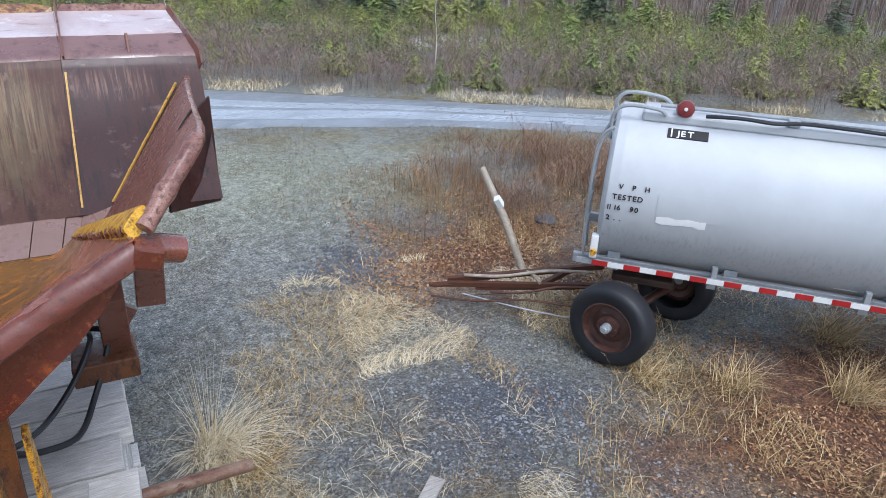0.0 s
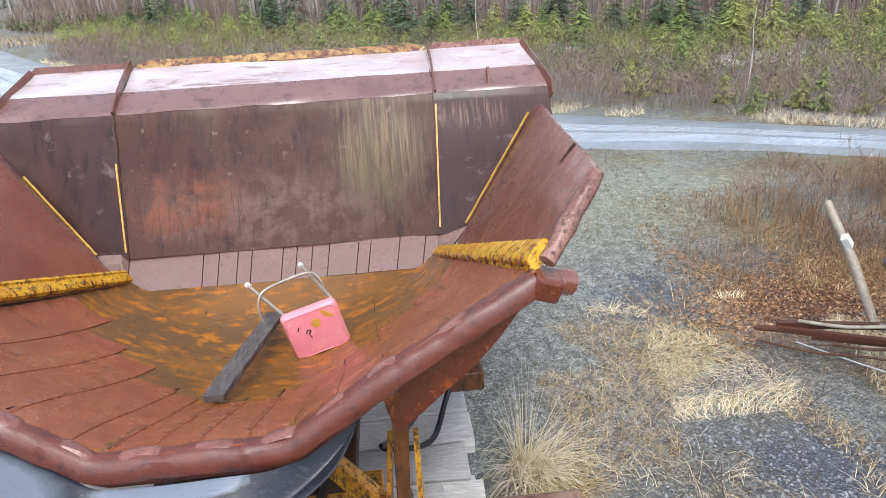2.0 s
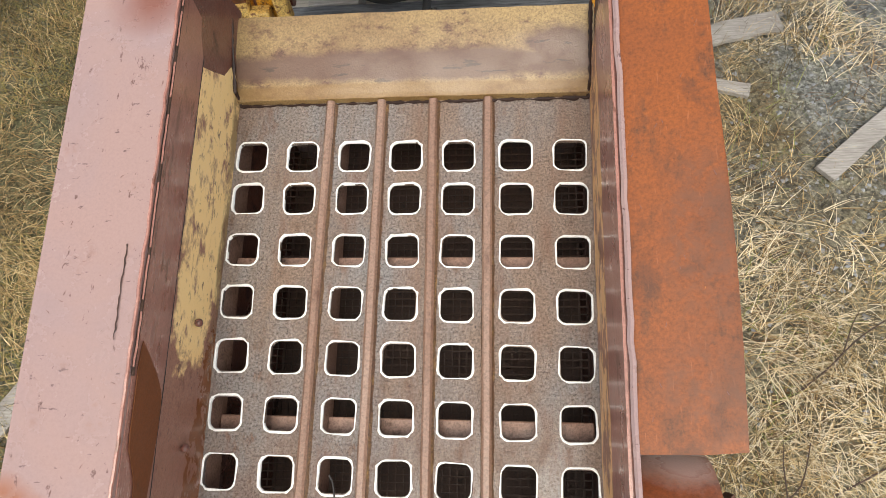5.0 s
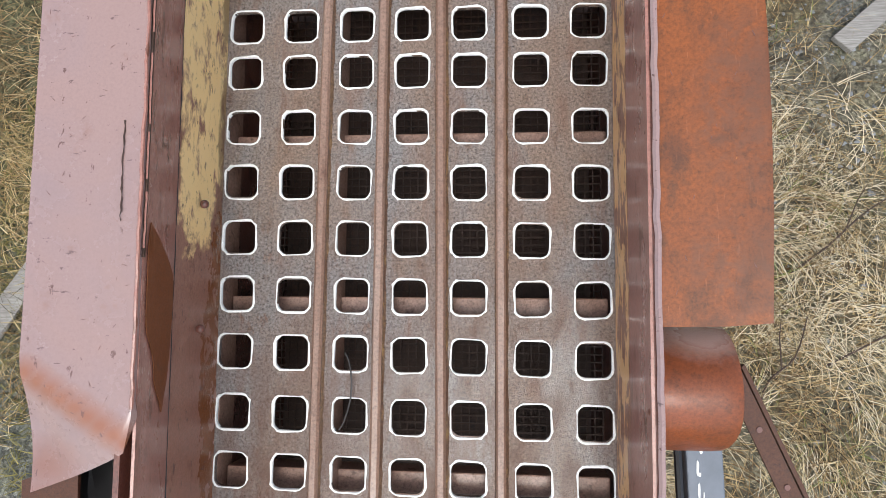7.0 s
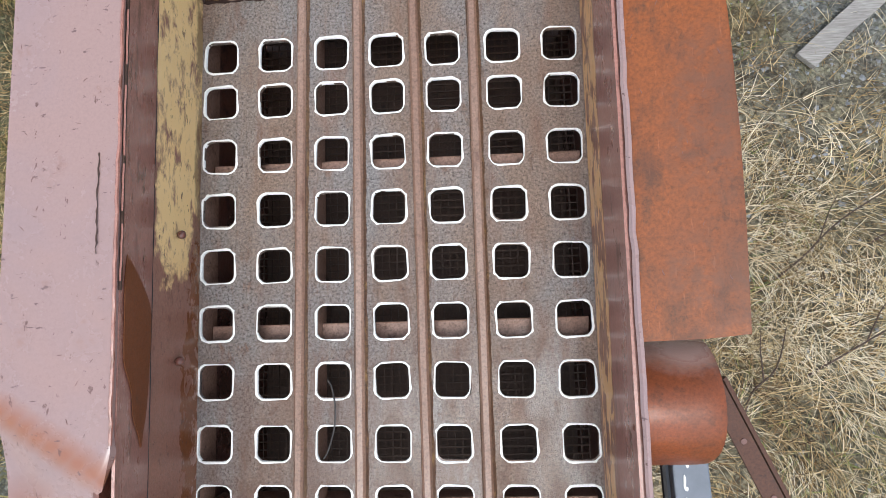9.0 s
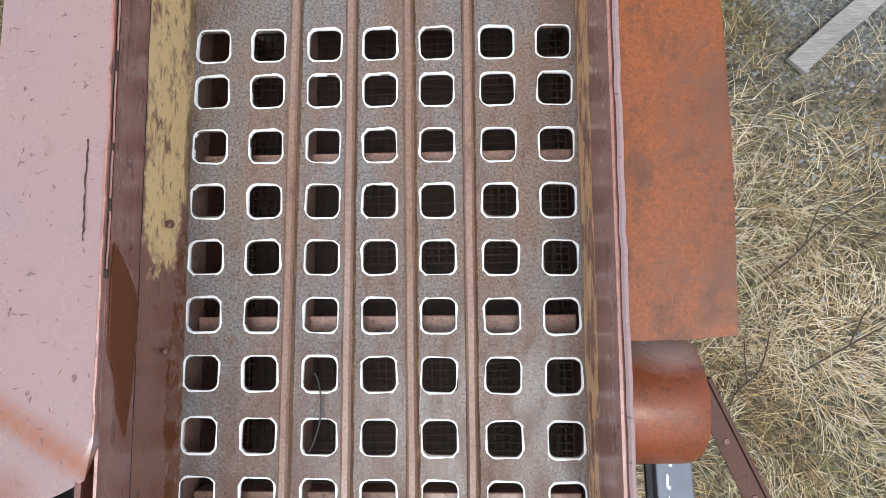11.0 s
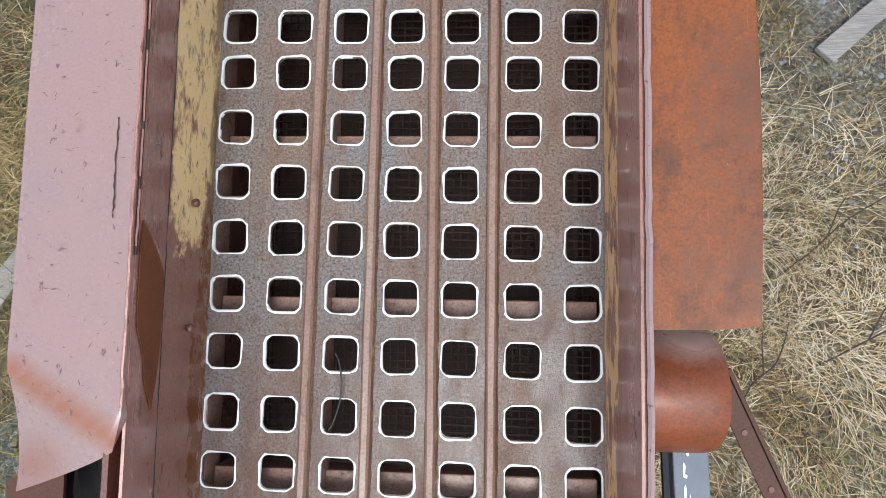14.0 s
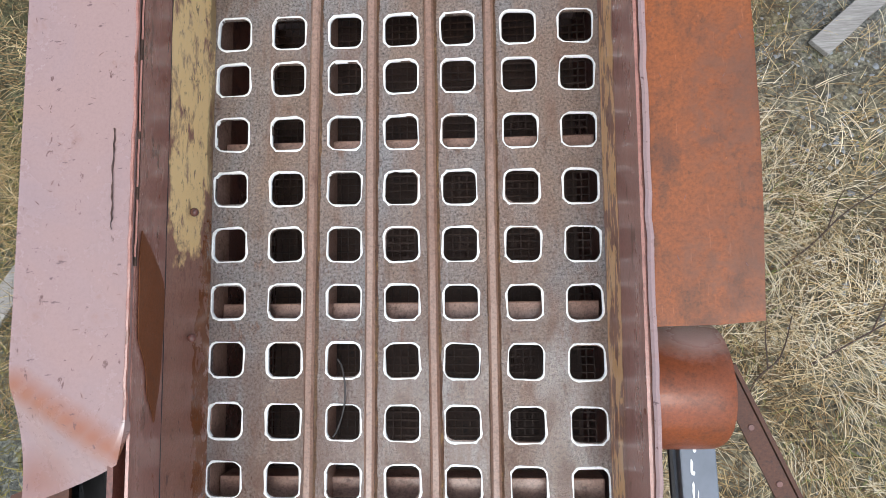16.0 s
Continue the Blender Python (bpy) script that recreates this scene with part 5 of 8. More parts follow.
# skirts under both ends of the lip
for side in (-1, 1):
    bm = bmesh.new()
    outer = Vector((CX + side * 1.33, 0.955, 2.74))
    inner = lip_point(0.775 if side > 0 else 0.27) + Vector((0, -0.06, -0.05))
    if side > 0:
        pts = [outer + Vector((0, 0, 0.03)), (1.583, 0.955, 2.68), (1.49, 0.955, 2.55), (1.391, 0.955, 2.432), (1.253, 0.955, 2.312), (1.173, 0.955, 2.236), (1.12, 0.955, 2.19), (1.077, 0.955, 2.173), (1.05, 0.955, 2.20), (1.032, 0.95, 2.269), (1.022, 0.93, 2.36), inner]
    else:
        pts = [outer + Vector((0, -0.03, 0.03)), (-0.939, 0.90, 2.74), (-0.883, 0.89, 2.672), (-0.777, 0.88, 2.528), (-0.73, 0.88, 2.505), (-0.676, 0.88, 2.493), (-0.655, 0.88, 2.44), (-0.65, 0.88, 2.36), (-0.645, 0.88, 2.295), (-0.60, 0.88, 2.30), (-0.567, 0.88, 2.333), (-0.55, 0.875, 2.40), (-0.50, 0.87, 2.42), inner]
        pts = pts[::-1]
    slab(bm, pts, (0, 0.02, 0.004))
    hp("skirt", bm, SKIRT_RED, "heavy side skirt of red-brown rusted plate with orange scrapes", 0.006)

# wings: slightly warped plates rising from the yellow bars to a battered upper edge
WING_LOW = {-1: [(-1.05, 1.02, 2.86), (-0.72, 2.94, 2.02), (-0.975, 3.236, 2.095)], 1: [(1.675, 1.0, 2.86), (1.45, 2.945, 1.98), (1.632, 3.243, 2.11)]}
WING_TOP = {
    -1: [(-1.285, 1.25, 3.10), (-1.335, 1.57, 3.085), (-1.345, 1.80, 3.045), (-1.35, 2.02, 2.985), (-1.37, 2.30, 2.955), (-1.44, 2.70, 2.965), (-1.55, 3.30, 2.985), (-1.64, 3.60, 2.87)],
    1: [(1.93, 1.24, 3.10), (1.965, 1.45, 3.10), (1.99, 1.72, 3.075), (2.05, 2.3, 3.03), (2.12, 2.9, 2.985), (2.195, 3.38, 2.925), (2.178, 3.597, 2.825)],
}


def along(pts, t):
    """The point at share t of the length of a line of points."""
    pts = [Vector(p) for p in pts]
    ls = [(b - a).length for a, b in zip(pts, pts[1:])]
    d = t * sum(ls)
    for a, b, q in zip(pts, pts[1:], ls):
        if d <= q + 1e-9:
            return lerp(a, b, d / q)
        d -= q
    return pts[-1]


def wing_point(side, u, v):
    p = lerp(along(WING_LOW[side], u), along(WING_TOP[side], u), v)
    inner = Vector((-side * 0.74, 0.14, 0.66))
    dent = 0.016 * noise.noise((u * 3.2, v * 1.6, 3.0 + side)) + 0.006 * noise.noise((u * 9, v * 5, 6.0 + side))
    return p + inner * dent * math.sin(math.pi * min(1.0, v * 0.9 + 0.05)) * (1 - 0.6 * u)


for side in (-1, 1):
    inner = Vector((-side * 0.738, 0.143, 0.659)).normalized()
    bm = bmesh.new()
    us = steps(0, 1, 44)
    us = us[::-1] if side < 0 else us
    grid = []
    for v in steps(0, 1, 16):
        jag = [0.008 * noise.noise((u * 30, 0.0, 2.0 + side)) if v == 1 and side > 0 else 0 for u in us]
        grid.append([wing_point(side, u, v) + Vector((0, 0, j)) for u, j in zip(us, jag)])
    # upper edge rolled outwards
    for out, drop in ((0.018, 0.006), (0.030, 0.026)):
        grid.append([wing_point(side, u, 1) + Vector((side * out, 0, -drop)) for u in us])
    sheet(bm, grid, 0.014)
    hp("wing", bm, WING_RED, "side wing plate of smooth wet red-brown rust with long scratches", smooth=True)
    # yellow strip along the joint with the wall
    bm = bmesh.new()
    a, b = Vector(WING_LOW[side][-1]), Vector(WING_TOP[side][-1])
    lift = Vector((-side * 0.022, -0.03, 0.018))
    n = 12
    reach = 0.70 if side < 0 else 0.985
    pts = [lerp(a, b, 0.02 + (reach - 0.02) * k / n) + lift + Vector((rng.uniform(-0.0015, 0.0015), 0, rng.uniform(-0.0015, 0.0015))) for k in range(n + 1)]
    for p, q in zip(pts, pts[1:]):
        beam(bm, p, q, 0.013, 0.012)
    hp("joint_strip", bm, STRIP_YELLOW, "thin yellow-painted joint strip")
    # thick front edge of the wing
    bm = bmesh.new()
    e0, e1 = Vector(WING_LOW[side][0]) + Vector((0, -0.03, -0.01)), Vector(WING_TOP[side][0]) + Vector((0, -0.02, 0))
    thick = [0.020, 0.022, 0.023, 0.023, 0.022, 0.023, 0.022, 0.02, 0.014] if side < 0 else [0.034, 0.036, 0.036, 0.038, 0.036, 0.038, 0.038, 0.036, 0.026]
    tube(bm, [lerp(e0, e1, t) + Vector((rng.uniform(-0.005, 0.005), rng.uniform(-0.005, 0.005), 0)) for t in steps(0.0, 1.0, 8)], [q * rng.uniform(0.9, 1.12) for q in thick], 10)
    hp("wing_edge", bm, EDGE_WORN if side > 0 else RUST_RED, "thick worn front edge with bare pale patches", smooth=True)
    # angled yellow bar between wing and floor, its lower edge chewed
    a, b = Vector((CX + side * 1.335, 1.02, 2.862)), Vector((1.415, 2.95, 2.005) if side > 0 else WING_LOW[side][1])
    ax = (b - a).normalized()
    up = inner
    sidev = ax.cross(up).normalized() * -side
    a = a + up * 0.012 - sidev * 0.004
    b = b + up * 0.050 - sidev * 0.024 + ax * 0.02
    if side < 0:
        prof = [(-0.046, 0.004), (-0.040, 0.019), (-0.022, 0.021), (-0.016, 0.011), (0.004, 0.010), (0.010, 0.018), (0.050, 0.018), (0.064, 0.010), (0.068, -0.012), (0.055, -0.034), (-0.03, -0.034)]
    else:
        prof = [(-0.050, 0.004), (-0.042, 0.016), (-0.020, 0.021), (0.020, 0.022), (0.046, 0.018), (0.056, 0.008), (0.058, -0.008), (0.070, -0.012), (0.076, -0.024), (0.066, -0.042), (-0.03, -0.038)]
    n = 70
    bm = bmesh.new()
    rows = []
    for k in range(n + 1):
        p = lerp(a, b, k / n)
        w = 1.12 - 0.30 * k / n
        bite = 0.010 * max(0.0, noise.noise((k * 0.55, side * 3.0, 1.0))) + 0.006 * max(0.0, noise.noise((k * 1.7, side, 5.0)))
        rows.append([bm.verts.new(p + sidev * (x * w - (bite if x > 0.045 else 0) + rng.uniform(-0.0015, 0.0015)) + up * (h + rng.uniform(-0.001, 0.001))) for x, h in prof])
    m = len(prof)
    for r0, r1 in zip(rows, rows[1:]):
        for q in range(m):
            bm.faces.new((r0[q], r0[(q + 1) % m], r1[(q + 1) % m], r1[q]))
    bm.faces.new(rows[0])
    bm.faces.new(rows[-1])
    hp("edge_bar", bm, YELLOW, "angled edge bar with thick chipped yellow paint", smooth=True)
    # burnt notches where the bar was welded down
    for k in range(14 if side < 0 else 17):
        t = 0.05 + k * (0.92 / 15) + rng.uniform(-0.01, 0.01)
        if t > 0.97:
            continue
        p = lerp(a, b, t)
        w = 1.12 - 0.30 * t
        x0 = rng.uniform(0.022, 0.036) if side < 0 else rng.uniform(0.030, 0.042)
        path = [p + sidev * x0 * w + up * 0.017, p + sidev * (x0 + 0.012) * w + up * 0.0165 - ax * rng.uniform(-0.004, 0.010), p + sidev * 0.056 * w + up * 0.013 - ax * rng.uniform(-0.006, 0.014), p + sidev * 0.066 * w - up * 0.006]
        bm = bmesh.new()
        line = smooth_line(path, 3)
        tube(bm, line, [rng.uniform(0.003, 0.009) for q in line], 6)
        hp("weld_bead", bm, NOTCH, smooth=True)
    # rusty ledge and dark gap under the bar
    bm = bmesh.new()
    tube(bm, [lerp(a, b, k / 40) + sidev * (0.066 * (1.12 - 0.30 * k / 40) + rng.uniform(-0.003, 0.003)) - up * (0.026 + rng.uniform(-0.003, 0.003)) for k in range(41)], [rng.uniform(0.006, 0.011) for k in range(41)], 6)
    hp("bar_ledge", bm, LEG_RUST, smooth=True)
    bm = bmesh.new()
    tube(bm, [lerp(a, b, k / 30) + sidev * 0.068 * (1.12 - 0.30 * k / 30) - up * (0.044 + rng.uniform(-0.002, 0.002)) for k in range(31)], 0.009, 5)
    hp("bar_gap", bm, BLACK, smooth=True)

# torn crack in the wing by its outer edge, and a small gouge in the other wing
bm = bmesh.new()
tube(bm, [wing_point(1, 0.22 + 0.004 * k, 1.0 - 0.04 * k) + Vector((-0.003, 0, 0.004)) for k in range(6)], [0.005, 0.006, 0.004, 0.004, 0.003, 0.001], 6)
hp("torn_crack", bm, BLACK)
bm = bmesh.new()
tube(bm, [wing_point(-1, 0.50 + 0.006 * k, 0.62 - 0.03 * k) + Vector((0.002, 0, 0.002)) for k in range(4)], [0.002, 0.006, 0.005, 0.001], 6)
hp("gouge", bm, DARK_RED)

# broken bracket and pipe stub at the end of each lip
for side in (-1, 1):
    bm = bmesh.new()
    box(bm, (CX + side * 1.345, 0.985, 2.75), (0.11, 0.12, 0.10), (8, side * 20, 5))
    hp("bracket", bm, SKIRT_RED, bevel=0.016)
    bm = bmesh.new()
    tube(bm, [(CX + side * 1.34, 1.06, 2.73), (CX + side * 1.41, 1.09, 2.71), (CX + side * 1.475, 1.11, 2.685)], [0.06, 0.058, 0.056] if side > 0 else [0.045, 0.04, 0.03], 12)
    hp("pipe_stub", bm, RUST_RED, "short torn pipe stub", smooth=True)
# plate hanging behind the wing, and underside box
for side in (-1, 1):
    bm = bmesh.new()
    slab(bm, [(CX + side * 1.62, 3.0, 2.55), (CX + side * 2.0, 3.45, 2.75), (CX + side * 2.02, 3.5, 1.95), (CX + side * 1.62, 3.1, 2.06)], (side * 0.012, -0.01, 0))
    hp("rear_gusset", bm, RUST_SIDE, bevel=0.002)
    bm = bmesh.new()
    slab(bm, [(CX + side * 0.42, 1.50, 1.72), (CX + side * 0.46, 2.75, 1.80), (CX + side * 0.44, 2.75, 1.25), (CX + side * 0.40, 1.6, 1.25)], (side * 0.02, 0, 0))
    hp("hull_side", bm, RUST, "rusty side plate of the hopper underframe", 0.004)
bm = bmesh.new()
slab(bm, [(CX - 0.8, 3.0, 1.86), (CX + 0.8, 3.0, 1.86), (CX + 0.7, 2.75, 1.3), (CX - 0.7, 2.75, 1.3)], (0, 0.02, 0))
hp("hull_back", bm, RUST)
bm = bmesh.new()
box(bm, (1.42, 2.45, 1.42), (0.36, 0.30, 0.14))
hp("frame_rail", bm, LEG_RUST, "heavy orange-brown frame rail", 0.012)
bm = bmesh.new()
box(bm, (1.50, 2.50, 1.68), (0.16, 0.20, 0.40), (12, 0, 0))
hp("frame_post", bm, RUST, bevel=0.008)

# legs down to the timber crib
bm = bmesh.new()
slab(bm, [(1.045, 1.0, 2.22), (1.115, 1.0, 2.22), (1.085, 1.06, 1.55), (1.065, 1.07, 1.26), (1.035, 1.07, 1.26), (1.03, 1.06, 1.6)], (0, 0.03, 0))
hp("front_leg", bm, LEG_RUST, "rusty steel leg", 0.006)
for dx in (-0.085, 0.075):
    bm = bmesh.new()
    pts = [(1.05 + dx, 1.02, 1.23), (1.05 + dx, 1.16, 1.24), (1.06 + dx, 1.20, 1.55), (1.075 + dx * 0.7, 1.14, 2.02), (1.075 + dx * 0.7, 1.08, 2.02), (1.05 + dx, 1.05, 1.5)]
    slab(bm, pts, (0.022, 0, 0))
    hp("leg_cheek", bm, YELLOW_RUST, "rusty yellow cheek plate", 0.004)
bm = bmesh.new()
beam(bm, (0.98, 1.16, 1.55), (0.70, 1.30, 1.78), 0.06, 0.11)
hp("knee_brace", bm, YELLOW_RUST, "diagonal rusty yellow brace", 0.006)
for dx in (-0.06, 0.06):
    bm = bmesh.new()
    pts = [(-0.34 + dx, 0.88, 1.42), (-0.34 + dx, 1.02, 1.38), (-0.37 + dx, 1.12, 1.75), (-0.46 + dx, 1.10, 2.25), (-0.46 + dx, 1.0, 2.25), (-0.35 + dx, 0.90, 1.7)]
    slab(bm, pts, (0.025, 0, 0))
    hp("leg_cheek", bm, YELLOW_RUST, "rusty yellow cheek plate", 0.005)
bm = bmesh.new()
box(bm, (-0.33, 0.95, 1.58), (0.07, 0.10, 0.36), (-4, 0, 0))
hp("leg_shoe", bm, YELLOW_RUST, bevel=0.01)
bm = bmesh.new()
tube(bm, [(-0.45, 0.93, 1.47), (-0.22, 0.93, 1.47)], 0.03, 10)
hp("leg_pin", bm, RUST, smooth=True)
for x, y, z, w, h in ((-0.345, 0.855, 1.44, 0.085, 0.10), (-0.405, 0.875, 1.50, 0.05, 0.13), (-0.25, 0.87, 1.50, 0.055, 0.15)):
    bm = bmesh.new()
    box(bm, (x, y, z), (w, 0.06, h), (-6, 0, 3))
    hp("leg_lug", bm, CREAM_LUG, "chipped cream-yellow lug bolted to the leg", 0.010)
for x, z in ((-0.345, 1.37), (-0.33, 1.345)):
    bm = bmesh.new()
    tube(bm, [(x, 0.85, z + 0.03), (x, 0.85, z - 0.02)], [0.03, 0.026], 6)
    hp("lug_nut", bm, CREAM_LUG, bevel=0.003)
# yellow sill with a round flange under the dish
bm = bmesh.new()
box(bm, (0.33, 1.42, 1.42), (1.25, 0.10, 0.20), (-8, 0, 0))
hp("sill_beam", bm, YELLOW_RUST, "bright yellow cross sill under the hopper", 0.008)
bm = bmesh.new()
bmesh.ops.create_cone(bm, cap_ends=True, segments=28, radius1=0.12, radius2=0.12, depth=0.09, matrix=pose(0.30, 1.36, 1.40, 70, 0, 0))
hp("bearing_cap", bm, RUST, "round rusty bearing cap", 0.006)
bm = bmesh.new()
box(bm, (0.33, 2.0, 1.55), (1.0, 1.3, 0.10))
hp("underframe", bm, DARK_STEEL, bevel=0.01)
bm = bmesh.new()
box(bm, (1.735, 2.56, 1.87), (0.17, 0.12, 0.34), (0, 4, 0))
hp("side_box", bm, RUST, "brown rusty box below the wing", 0.008)
bm = bmesh.new()
beam(bm, (1.60, 2.56, 1.70), (1.45, 2.52, 1.50), 0.08, 0.08)
hp("box_bracket", bm, RUST, bevel=0.006)

# rubber flap hanging from the lip
flap = thing("rubber_flap", "wet black rubber sheet hanging from the hopper lip over the screen", "rubber flap", at=(0.2, 0.75, 2.2))
bm = bmesh.new()
TOPL = [(-0.47, 0.87, 2.405), (-0.30, 0.82, 2.33), (-0.14, 0.78, 2.235), (-0.04, 0.755, 2.19), (0.15, 0.75, 2.185), (0.40, 0.75, 2.185), (0.62, 0.755, 2.19), (0.76, 0.82, 2.25), (0.90, 0.92, 2.33), (0.97, 1.0, 2.36)]
LOWL = [(-0.47, 0.35, 2.50), (-0.34, 0.41, 2.35), (-0.13, 0.46, 2.21), (0.0, 0.455, 2.14), (0.16, 0.45, 2.09), (0.34, 0.49, 2.075), (0.50, 0.57, 2.09), (0.68, 0.65, 2.12), (0.82, 0.76, 2.16), (0.90, 0.88, 2.24)]
TOPL, LOWL = smooth_line(TOPL, 5), smooth_line(LOWL, 5)
grid = []
for t in steps(0, 1, 12):
    row = []
    for k, (a, b) in enumerate(zip(TOPL, LOWL)):
        p = lerp(a, b, t)
        u = k / (len(TOPL) - 1)
        p.z += -0.05 * math.sin(math.pi * t) * (0.4 + 0.6 * math.sin(2.2 * math.pi * u) ** 2) + 0.012 * math.sin(11 * u + 4 * t)
        row.append(p)
    grid.append(row)
sheet(bm, grid[::-1], 0.012)
part("rubber_sheet", bm, RUBBER, flap, "thick wet conveyor rubber, glossy, with pale sky reflections painted in", smooth=True, local=False)

bm = bmesh.new()
tube(bm, [p + Vector((0, -0.002, -0.004)) for p in grid[-1]], 0.0065, 6)
part("edge_hem", bm, HEM, flap, "dark frayed lower edge", smooth=True, local=False)
bm = bmesh.new()
tube(bm, smooth_line([grid[7][30] + Vector((0, 0, 0.002)), grid[6][34] + Vector((0, 0, 0.003)), grid[8][37] + Vector((0, 0, 0.003)), grid[7][40] + Vector((0, 0, 0.002))], 6), 0.0022, 5)
part("scuff_line", bm, HEM, flap, smooth=True, local=False)

# stool lying in the dish
stool = thing("overturned_stool", "overturned faded pink vinyl stool with torn seat in the hopper", "stool", at=(0.62, 2.2, 1.85))
ST = {k: Vector(v) for k, v in dict(tl=(0.43, 2.14, 2.07), tr=(0.745, 2.17, 2.165), br=(0.812, 2.22, 1.83), bl=(0.478, 2.15, 1.775)).items()}
cen = sum(ST.values(), Vector()) / 4
exv = ((ST["tr"] - ST["tl"]) + (ST["br"] - ST["bl"])).normalized()
eyv = ((ST["tl"] - ST["bl"]) + (ST["tr"] - ST["br"])).normalized()
ezv = exv.cross(eyv).normalized()
SM = Matrix((exv, ezv.cross(exv), ezv)).transposed().to_4x4()
SM.translation = cen - ezv * 0.035


def stool_part(name, bm, mat, label="", bevel=0.0, smooth=False):
    bmesh.ops.transform(bm, matrix=SM, verts=bm.verts)
    return part(name, bm, mat, stool, label, bevel, smooth, local=False)


bm = bmesh.new()
box(bm, (0, 0, 0.0), (0.335, 0.315, 0.075))
bmesh.ops.bevel(bm, geom=bm.edges[:], offset=0.034, segments=5, profile=0.5, affect="EDGES")
stool_part("seat_cushion", bm, PINK, "padded seat in faded pink vinyl", smooth=True)
bm = bmesh.new()
ring = [Vector((x, y, 0.012)) for x, y in hole_outline(0, 0, 0.5, 0.09)]
tube(bm, [Vector((p.x * 0.30, p.y * 0.28, 0.036)) for p in ring + ring[:1]], 0.0035, 6)
stool_part("piping", bm, PINK, smooth=True)
for x, y, w, h, rz in ((0.02, 0.06, 0.055, 0.06, 10), (0.085, 0.10, 0.022, 0.08, 35), (0.108, 0.085, 0.016, 0.065, 40)):
    bm = bmesh.new()
    bmesh.ops.create_circle(bm, cap_ends=True, segments=9, radius=0.5, matrix=pose(x, y, 0.0375, 0, 0, rz) @ Matrix.Diagonal((w, h, 1, 1)))
    for v in bm.verts:
        v.co += Vector((random.uniform(-0.004, 0.004), random.uniform(-0.004, 0.004), 0))
    r = bmesh.ops.extrude_face_region(bm, geom=bm.faces[:])
    bmesh.ops.translate(bm, vec=(0, 0, 0.003), verts=[v for v in r["geom"] if isinstance(v, bmesh.types.BMVert)])
    stool_part("tear", bm, FOAM, "tear showing yellow foam")
for x, y in ((-0.055, 0.01), (-0.095, 0.045)):
    bm = bmesh.new()
    pts = [(x, y, 0.039), (x + 0.012, y + 0.022, 0.04), (x + 0.03, y + 0.012, 0.04), (x + 0.014, y - 0.006, 0.04), (x + 0.022, y - 0.035, 0.04)]
    tube(bm, smooth_line(pts if x > -0.09 else pts[:2], 4), 0.003, 5)
    stool_part("crack", bm, BLACK)
legL, legR = Vector((0.195, 2.508, 2.13)), Vector((0.479, 2.812, 2.102))
for tip, root in ((legL, ST["tl"] + Vector((0.02, 0.07, -0.02))), (legR, ST["tr"] + Vector((-0.03, 0.06, -0.02)))):
    bm = bmesh.new()
    tube(bm, [root, lerp(root, tip, 0.5), tip], 0.0105, 10)
    part("leg", bm, CHROME, stool, "pale worn tube leg", smooth=True, local=False)
    bm = bmesh.new()
    tube(bm, [tip - (tip - root).normalized() * 0.015, tip + (tip - root).normalized() * 0.012], 0.018, 10)
    part("foot_cap", bm, WHITE_PAINT, stool, smooth=True, local=False)
ml, mr = lerp(ST["tl"], legL, 0.62) + Vector((0, 0, 0.012)), lerp(ST["tr"], legR, 0.60) + Vector((0, 0, 0.012))
bm = bmesh.new()
tube(bm, smooth_line([ml + Vector((0.0, -0.02, -0.17)), ml + Vector((-0.01, -0.02, -0.06)), ml + Vector((0.02, 0.01, 0.02)), lerp(ml, mr, 0.5) + Vector((0, 0.02, 0.03)), mr + Vector((-0.01, 0.0, 0.02)), mr + Vector((0.05, -0.01, -0.05)), mr + Vector((0.06, -0.01, -0.14))], 6), 0.0095, 10)
part("tube_frame", bm, CHROME, stool, "bent bare metal tube frame", smooth=True, local=False)

# plank in the dish
plank = thing("wet_plank", "short dark wet wooden plank lying in the hopper dish", "plank", at=(0.22, 1.9, 1.98))
bm = bmesh.new()
beam(bm, (0.205, 1.45, 2.06), (0.335, 2.50, 1.92), 0.105, 0.036)
bmesh.ops.subdivide_edges(bm, edges=[e for e in bm.edges if e.calc_length() > 0.5], cuts=12)
for v in bm.verts:
    v.co += Vector((random.uniform(-0.004, 0.004), 0, random.uniform(-0.002, 0.002)))
part("board", bm, WOOD_DARK, plank, bevel=0.004, local=False)

# ---- timber crib under the hopper ----
crib = thing("timber_crib", "stack of weathered grey timbers carrying the hopper", "timber stack", at=(0.25, 2.0, 0))
rng = random.Random(44)


def timber(c, s, mat=None, rz=0.0):
    bm = bmesh.new()
    box(bm, c, s, (0, 0, rz))
    long = max(range(3), key=lambda k: s[k])
    bmesh.ops.subdivide_edges(bm, edges=[e for e in bm.edges if e.calc_length() > s[long] * 0.9], cuts=10)
    for v in bm.verts:
        v.co += Vector((rng.uniform(-0.004, 0.004), rng.uniform(-0.003, 0.003), rng.uniform(-0.004, 0.004)))
    return part("timber", bm, mat or WOOD, crib, bevel=0.006, local=False)


y = 1.40
for k, w in enumerate((0.30, 0.31, 0.29, 0.30, 0.30)):
    timber((0.25 + rng.uniform(-0.02, 0.02), y + w / 2, 1.145), (2.48 + rng.uniform(-0.09, 0.09), w - rng.uniform(0.012, 0.032), 0.11), rz=rng.uniform(-0.4, 0.4))
    y += w
